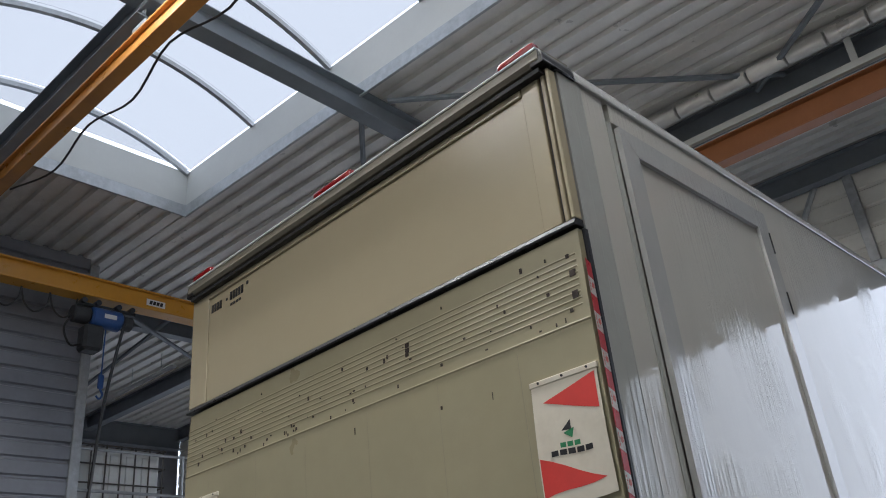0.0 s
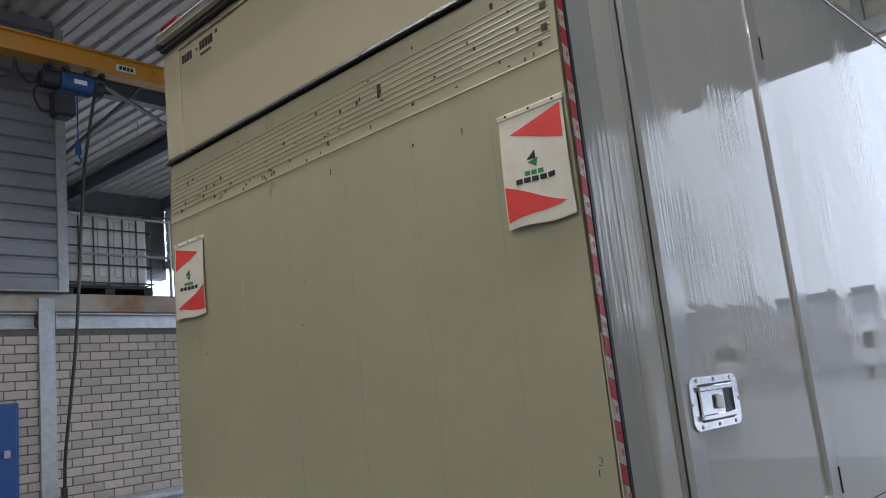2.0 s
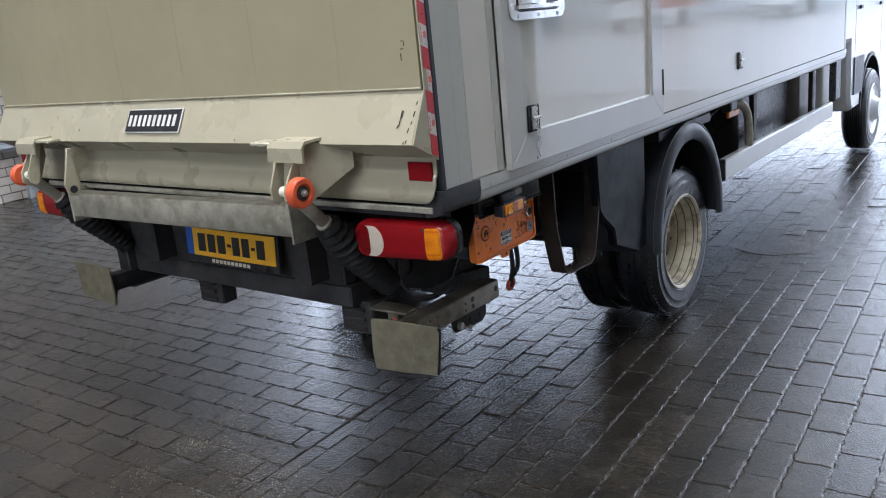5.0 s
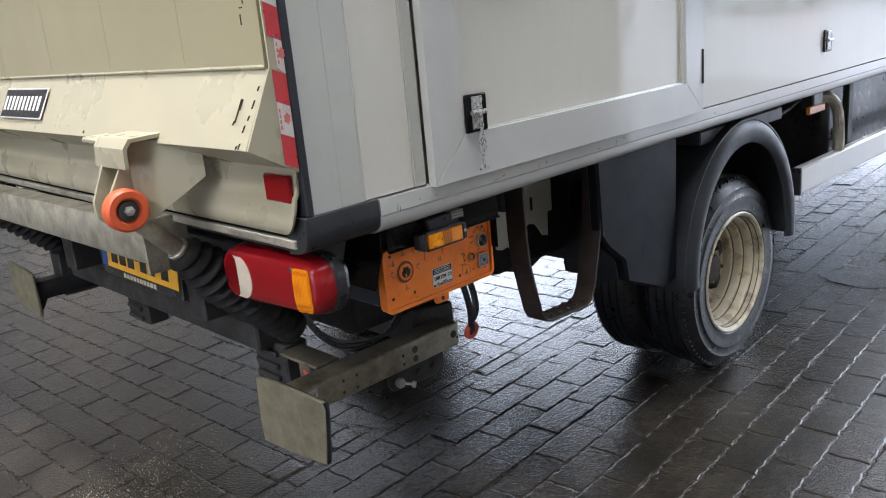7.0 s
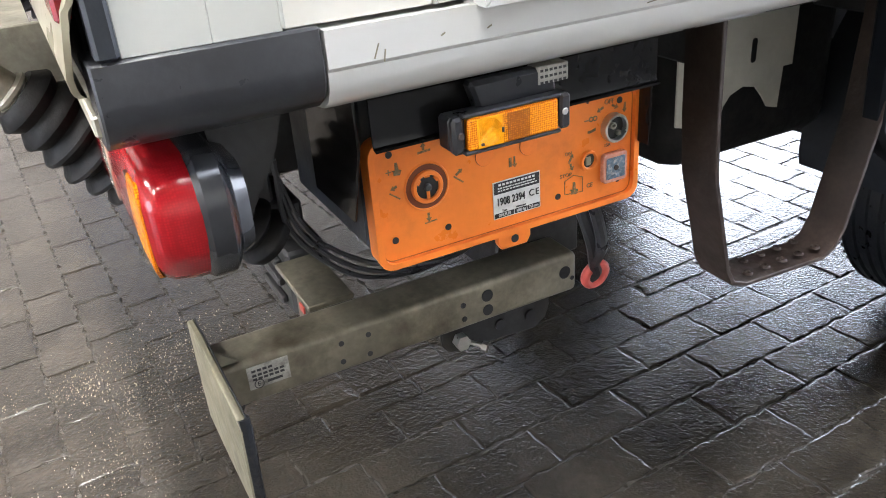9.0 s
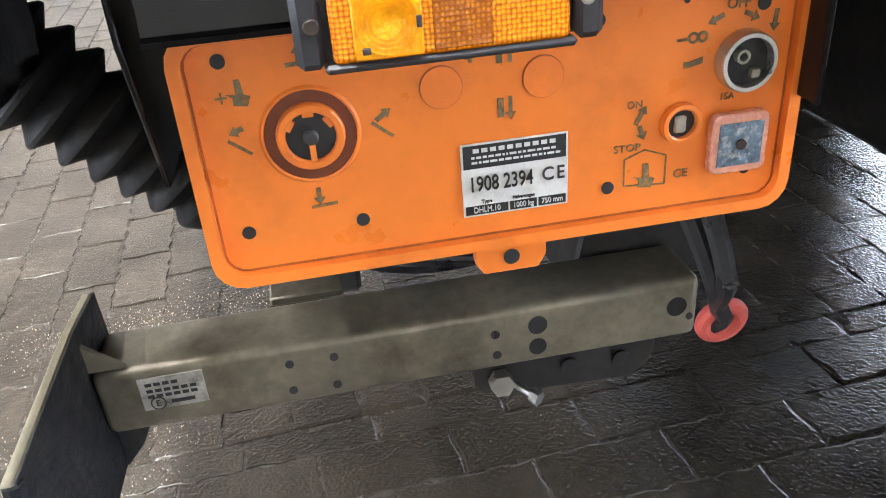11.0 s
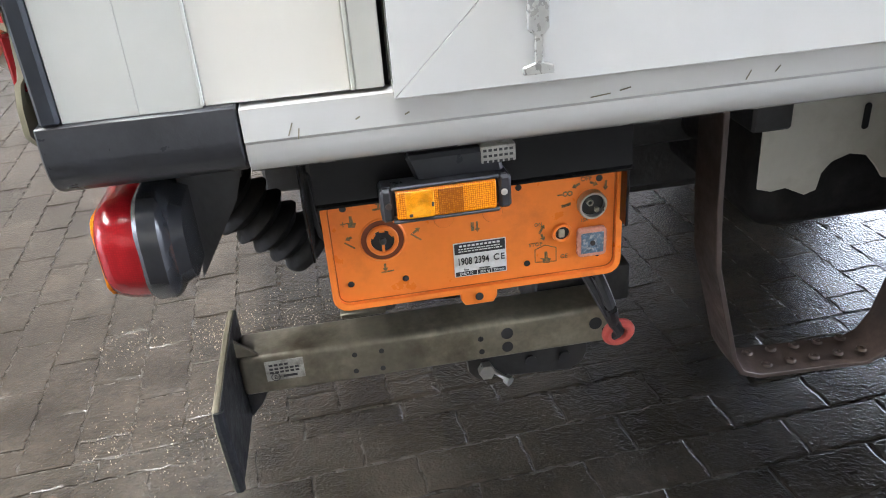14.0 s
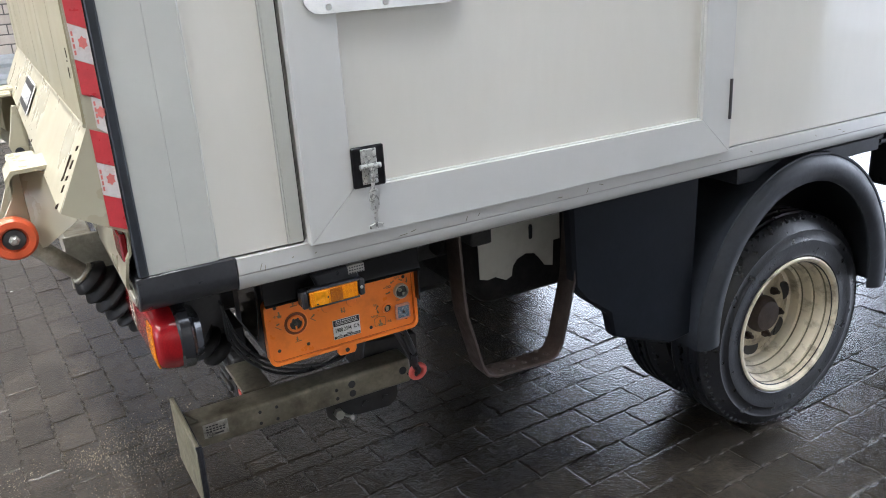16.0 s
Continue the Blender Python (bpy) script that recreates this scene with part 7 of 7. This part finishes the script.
for a in range(184, -5, -4):
    c, sn = math.cos(radians(a)), math.sin(radians(a))
    cy_ = WY - 0.047
    edge = [(cy_ + (0.405 - d) * c, 0.45 + (0.455 - d * 0.95) * sn) for d in (0.0, 0.016, 0.040, 0.066, 0.080)]
    o = [(-0.034, edge[0]), (-0.019, edge[1]), (-0.013, edge[2]), (-0.017, edge[3]), (-0.027, edge[4])]
    rings.append([(x, y, z) for x, (y, z) in o] + [(x - 0.007, y, z) for x, (y, z) in reversed(o)])
loft(bm, rings)
box(bm, -0.50, WY - 0.30, 0.86, -0.06, WY + 0.30, 0.905, 0.004)
part("mudguard", bm, BLACK_DULL, truck, "black plastic mudguard over the twin rear wheels")
bm = B()
prism(bm, [(-0.10, y, z) for y, z in ((1.03, 0.92), (1.04, 0.70), (1.072, 0.66), (1.150, 0.60), (1.165, 0.53), (1.36, 0.452), (1.44, 0.46), (1.45, 0.92))], (0.040, 0, 0), 0.008)
part("splash_panel", bm, SPLASH, truck, "black plastic splash panel before the wheel")


def wheel(x_out, y, z, r, width, rim_r, deep, mirror=1, name="rear_wheel", label="twin rear wheel with a dished cream rim"):
    """A wheel whose outer face is at x_out; deep: a dished rim."""
    m = turned((x_out - mirror * width, y, z), (x_out + mirror, y, z))
    w = width
    bm = B()
    tp = [(rim_r - 0.012, 0.015), (rim_r + 0.010, 0.007), (rim_r + 0.014, 0.004), (rim_r + 0.018, 0.0055), (rim_r + 0.045, 0.0), (rim_r + 0.062, 0.0), (rim_r + 0.065, 0.0025), (r - 0.048, 0.005), (r - 0.044, 0.0035), (r - 0.038, 0.0075), (r - 0.022, 0.018), (r - 0.008, 0.03)]
    g = []
    for k in range(4):
        c = w * (0.26 + 0.16 * k)
        g += [(r, c - 0.009), (r - 0.007, c - 0.007), (r - 0.007, c + 0.007), (r, c + 0.009)]
    tp = tp + g + [(a, w - b) for a, b in reversed(tp)]
    lathe(bm, tp, m, 56, False)
    ob = part(name, bm, RUBBER, truck, label)
    bm = B()
    for k in range(84):
        a = 2 * math.pi * k / 84
        for hh in (0.030, w - 0.036):
            box(bm, r - 0.026, -0.0026, hh - 0.006, r - 0.0065, 0.0026, hh + 0.012, m=m @ Matrix.Rotation(a, 4, "Z"))
    tagged(part("shoulder_block", bm, RUBBER, ob), "small tread blocks on the tyre shoulders", kind="stuff")
    bm = B()
    if deep:
        rp = [(rim_r + 0.004, w - 0.012), (rim_r + 0.009, w - 0.004), (rim_r + 0.003, w - 0.0005), (rim_r - 0.004, w - 0.003), (rim_r - 0.008, w - 0.010), (rim_r - 0.009, w - 0.036), (rim_r - 0.018, w - 0.039), (rim_r - 0.021, w - 0.046), (rim_r - 0.022, w - 0.070), (rim_r - 0.031, w - 0.073), (rim_r - 0.034, w - 0.080), (rim_r - 0.035, w - 0.104), (rim_r - 0.046, w - 0.108), (rim_r - 0.049, w - 0.118), (rim_r - 0.050, w - 0.138), (rim_r - 0.062, w - 0.142)]
        dp = [(rim_r - 0.062, w - 0.1425), (0.13, w - 0.136), (0.11, w - 0.128), (0.075, w - 0.124), (0.055, w - 0.124), (0.052, w - 0.100), (0.035, w - 0.094), (0.0, w - 0.092)]
    else:
        rp = [(rim_r + 0.006, w - 0.008), (rim_r, w - 0.002), (rim_r - 0.012, w - 0.012), (rim_r - 0.03, w - 0.02), (0.12, w - 0.01), (0.09, w + 0.03), (0.085, w + 0.05), (0.06, w + 0.052), (0.0, w + 0.05)]
    lathe(bm, rp, m, 48, False)
    rim = part("rim", bm, RIM if deep else CAB_WHITE, ob, "dirty cream steel rim" if deep else "white rim with a raised hub", 24)
    if deep:
        # dark rings paint the shade in the corners of the rim's steps
        for rr, hh in ((rim_r - 0.0100, w - 0.0365), (rim_r - 0.0230, w - 0.0708), (rim_r - 0.0360, w - 0.1048)):
            bm = B()
            lathe(bm, [(rr + 0.001, hh + 0.004), (rr - 0.0012, hh + 0.002), (rr - 0.0016, hh - 0.001), (rr + 0.001, hh - 0.003)], m, 48, False)
            part("grime_ring", bm, MOSSY, rim)
        bm = B()
        lathe(bm, dp, m, 48, False)
        part("wheel_disc", bm, DISC, rim, "grimy brown wheel disc")
        for k in range(6):
            a = 2 * math.pi * (k + 0.35) / 6
            bm = B()
            q = m @ Matrix.Rotation(a, 4, "Z") @ Matrix.Translation((0.122, 0, w - 0.1345))
            prism(bm, [tuple(q @ Vector((u, v, 0))) for u, v in rounded(0.052, 0.066, 0.025)], q.to_3x3() @ Vector((0, 0, 0.004)))
            part("rim_opening", bm, BLACK, rim)
            bm = B()
            q = m @ Matrix.Rotation(a + 0.5, 4, "Z") @ Matrix.Translation((0.083, 0, w - 0.126))
            lathe(bm, [(0.013, 0), (0.013, 0.014), (0.008, 0.02), (0.006, 0.028)], q, 6)
            part("wheel_nut", bm, RUST, rim)
        bm = B()
        lathe(bm, [(0.060, 0), (0.060, 0.018), (0.048, 0.035), (0.02, 0.038)], m @ Matrix.Translation((0, 0, w - 0.124)), 24)
        part("hub_cap", bm, RUST, rim)
        bm = B()
        q = m @ Matrix.Rotation(-0.45, 4, "Z")
        box(bm, rim_r - 0.008, -0.012, w - 0.022, rim_r + 0.004, 0.012, w - 0.006, 0.003, m=q)
        part("balance_weight", bm, RIM, rim)
    return ob


wheel(-0.078, WY, WZ, WR, 0.195, 0.212, True)
wheel(-0.303, WY, WZ, WR, 0.195, 0.212, False, label="inner tyre of the twin rear wheel")
wheel(XL + 0.078, WY, WZ, WR, 0.195, 0.212, True, -1)
wheel(XL + 0.303, WY, WZ, WR, 0.195, 0.212, False, -1, label="inner tyre of the twin rear wheel")
wheel(-0.12, 6.34, WZ, WR, 0.20, 0.212, False, name="front_wheel", label="front wheel with a raised white hub")
wheel(XL + 0.12, 6.34, WZ, WR, 0.20, 0.212, False, -1, name="front_wheel", label="front wheel with a raised white hub")
bm = B()
cyl(bm, (-2.2, WY, WZ), (-0.3, WY, WZ), 0.06, n=16)
lathe(bm, [(0.05, -0.18), (0.14, -0.1), (0.17, 0), (0.14, 0.1), (0.05, 0.18)], Matrix.Translation((XC, WY, WZ)) @ pose(0, 0, 0, 90), 20)
cyl(bm, (XC, WY, WZ + 0.05), (XC, 5.2, WZ + 0.2), 0.04, n=12)
part("axle", bm, BLACK_MATT, truck)

SHAPE = LORRY
# side guard, tanks and small things between the wheels
for xs in (-0.073, XL + 0.033):
    bm = B()
    box(bm, xs, 2.305, 0.560, xs + 0.04, 4.45, 0.668, 0.008)
    sg = part("side_guard", bm, ALU_DOOR, truck, "pale aluminium side guard beam")
    bm = B()
    box(bm, xs - 0.002, 2.293, 0.558, xs + 0.042, 2.307, 0.670, 0.003)
    part("end_cap", bm, BLACK, sg)
    for y in (2.9, 4.1):
        bm = B()
        box(bm, xs - 0.03, y - 0.025, 0.56, xs - 0.002, y + 0.025, 0.93, 0.004)
        part("hanger", bm, BLACK_MATT, sg)
bm = B()
box(bm, -0.62, 2.98, 0.50, -0.20, 3.98, 0.925, 0.03, seg=3)
part("battery_box", bm, BLACK, truck)
bm = B()
box(bm, -0.60, 4.02, 0.52, -0.15, 4.50, 0.925, 0.04, seg=3)
part("battery_cover", bm, mat("faded_grey_cover", (0.14, 0.13, 0.125), 0.45, var=0.1), truck)
bm = B()
box(bm, -0.55, 4.56, 0.56, -0.13, 4.80, 0.94, 0.05, seg=3)
part("tank", bm, mat("grey_plastic_tank", (0.46, 0.46, 0.45), 0.45, var=0.1), truck)
bm = B()
box(bm, -0.16, 4.86, 0.62, -0.11, 5.02, 0.93, 0.01)
part("tank_strap", bm, BLACK, truck)
bm = B()
box(bm, -0.10, 2.44, 0.88, -0.05, 2.53, 0.94, 0.006)
tube(bm, glide([(-0.1, 2.24, 0.89), (-0.12, 2.34, 0.88), (-0.1, 2.45, 0.92)]), 0.008, 6)
part("lamp_bracket", bm, BLACK, truck)
bm = B()
box(bm, -0.055, 2.375, 0.862, -0.038, 2.525, 0.893, 0.004)
part("side_lamp", bm, AMBER, truck, "small amber side lamp")
bm = B()
tube(bm, glide([(-0.10, 2.58, 0.90), (-0.06, 2.63, 0.895), (-0.045, 2.67, 0.84), (-0.045, 2.70, 0.72), (-0.05, 2.705, 0.67)]), 0.022, 10)
part("pipe", bm, GRIMY_GALV, truck)

# ---- cab ----
SHAPE = fitted(0.9735, 0.20, 1.0, 0.0)
CXR, CXL = -0.16, XL + 0.16
cab_prof = [(5.52, 0.55), (5.50, 0.98), (4.62, 0.98), (4.62, 2.35), (5.75, 2.48), (6.25, 2.48), (6.55, 2.35), (6.95, 1.65), (7.35, 1.30), (7.48, 1.0), (7.50, 0.45), (6.72, 0.40), (6.70, 0.55), (6.60, 0.72), (6.45, 0.80), (6.31, 0.82), (6.17, 0.80), (6.02, 0.72), (5.92, 0.55), (5.90, 0.42), (5.60, 0.42)]
bm = B()
prism(bm, [(CXL, y, z) for y, z in cab_prof], (CXR - CXL, 0, 0), 0.03)
cabp = part("cab", bm, CAB_WHITE, truck, "white van cab at the front of the lorry")
bm = B()
prism(bm, [(CXR - 0.004, y, z) for y, z in ((5.72, 1.42), (5.72, 2.20), (6.35, 2.20), (6.78, 1.60), (6.72, 1.40))], (0.008, 0, 0), 0.002)
part("side_window", bm, GLASS_DARK, cabp)
bm = B()
prism(bm, [(CXL + 0.12, 6.585, 2.29), (CXR - 0.12, 6.585, 2.29), (CXR - 0.08, 6.95, 1.67), (CXL + 0.08, 6.95, 1.67)], (0, 0.012, 0.008))
part("windscreen", bm, GLASS_DARK, cabp)
bm = B()
for y in (5.66, 6.72):
    box(bm, CXR - 0.003, y - 0.003, 0.60, CXR + 0.001, y + 0.003, 2.25)
part("door_seam", bm, BLACK, cabp)
bm = B()
prism(bm, [(CXR, 5.62, 0.55), (CXR, 5.90, 0.55), (CXR, 5.98, 0.72), (CXR, 5.98, 0.85), (CXR, 5.62, 0.85)], (0.012, 0, 0), 0.004)
part("wheel_trim", bm, mat("grey_bumper_plastic", (0.10, 0.105, 0.11), 0.5), cabp)
for y in (5.80, 6.62):
    bm = B()
    box(bm, CXR + 0.001, y - 0.04, 1.22, CXR + 0.02, y + 0.04, 1.25, 0.006)
    part("door_handle", bm, BLACK, cabp)
bm = B()
box(bm, -0.15, 6.50, 1.55, 0.02, 6.62, 1.60, 0.01)
box(bm, -0.02, 6.46, 1.40, 0.20, 6.64, 1.86, 0.04, seg=3)
mi = part("mirror", bm, BLACK, cabp)
bm = B()
box(bm, 0.01, 6.452, 1.45, 0.17, 6.458, 1.80, 0.002)
part("mirror_glass", bm, CHROME, mi)
bm = B()
arcf = [(6.31 + 0.43 * math.cos(radians(a)), 0.40 + 0.43 * math.sin(radians(a))) for a in range(180, -1, -10)]
bent(bm, arcf, -0.02, lambda u, v: (CXL - 0.01, u, v), (CXR - CXL + 0.02, 0, 0))
part("wheel_arch", bm, BLACK, cabp)

SHAPE = Matrix.Identity(4)
# ---- bricks of the wall and the nearest pavers, one by one ----
BL, BH = 0.230, 0.0953
protos = []
for k in range(3):
    bm = B()
    q = random.Random(20 + k)
    box(bm, -0.012, -0.109, -0.0418, 0.006, 0.109, 0.0418, 0.003)
    for v in bm.verts:
        v.co += Vector((q.uniform(-0.001, 0.001), q.uniform(-0.0015, 0.0015), q.uniform(-0.001, 0.001)))
    p = bpy.data.meshes.new("brick")
    bm.to_mesh(p)
    bm.free()
    p.materials.append(BRICK)
    protos.append(p)
bv, bf, count = [], [], 0
for row in range(29):
    zc = 0.045 + row * BH
    if zc > 2.70:
        break
    for col in range(-16, 31):
        yc = col * BL + (row % 2) * BL / 2 + 0.03
        if yc > 6.4:
            continue
        near = 0.62 < yc < 3.0 and zc > 0.1 and count < 300
        if near:
            o = new("brick", protos[(row * 7 + col) % 3])
            o.matrix_basis = WEST @ Matrix.Translation((-8.0 - 0.006 + rng.uniform(-0.001, 0.0015), yc, zc))
            o.parent = wall_w
            count += 1
        else:
            k = len(bv)
            x1, d = -8.0 + rng.uniform(-0.001, 0.001), 0.003
            for x, e in ((-8.02, 0), (x1 - d, 0), (x1, d)):
                bv += [(x, yc - 0.109 + e, zc - 0.0418 + e), (x, yc + 0.109 - e, zc - 0.0418 + e), (x, yc + 0.109 - e, zc + 0.0418 - e), (x, yc - 0.109 + e, zc + 0.0418 - e)]
            for r in (0, 4):
                bf += [(k + r + i, k + r + (i + 1) % 4, k + r + 4 + (i + 1) % 4, k + r + 4 + i) for i in range(4)]
            bf.append((k + 8, k + 9, k + 10, k + 11))
me = bpy.data.meshes.new("brick_courses")
me.from_pydata(bv, [], bf)
me.transform(WEST)
me.materials.append(BRICK)
bc = new("brick_courses", me)
bc.parent = wall_w
tagged(bc, "courses of pale grey-beige bricks", kind="stuff")

pav = []
for k in range(8):
    q = random.Random(40 + k)
    bm = B()
    line = paver_ring(0, 0, 0, PL / 2 - GAP / 2 - 0.0006, PW / 2 - GAP / 2 - 0.0005, q)
    rows = [[bm.verts.new((u * f + q.uniform(-0.0012, 0.0012) * (f < 1), v * (f - (1 - f)) + q.uniform(-0.0012, 0.0012) * (f < 1), h * q.uniform(0.6, 1.4))) for u, v in line] for f, h in ((1.0, -0.02), (1.0, -0.0013), (0.958, 0.0))]
    for lo, hi in zip(rows, rows[1:]):
        for e in range(len(lo)):
            bm.faces.new((lo[e], lo[(e + 1) % len(lo)], hi[(e + 1) % len(lo)], hi[e]))
    bm.faces.new(rows[-1])
    p = bpy.data.meshes.new("paver")
    bm.to_mesh(p)
    bm.free()
    p.materials.append(PAVER if k < 4 else PAVER_DAMP)
    pav.append(p)
for k, (x, y, z, a, tilt_, zone) in enumerate(near_pavers):
    o = new("paver", pav[k % 4 + 4 * (1 - zone)])
    o.matrix_basis = Matrix.Translation((x, y, z)) @ Matrix.Rotation(tilt_[1], 4, "X") @ Matrix.Rotation(-tilt_[0], 4, "Y") @ Matrix.Rotation(a, 4, "Z")
    o.parent = floor
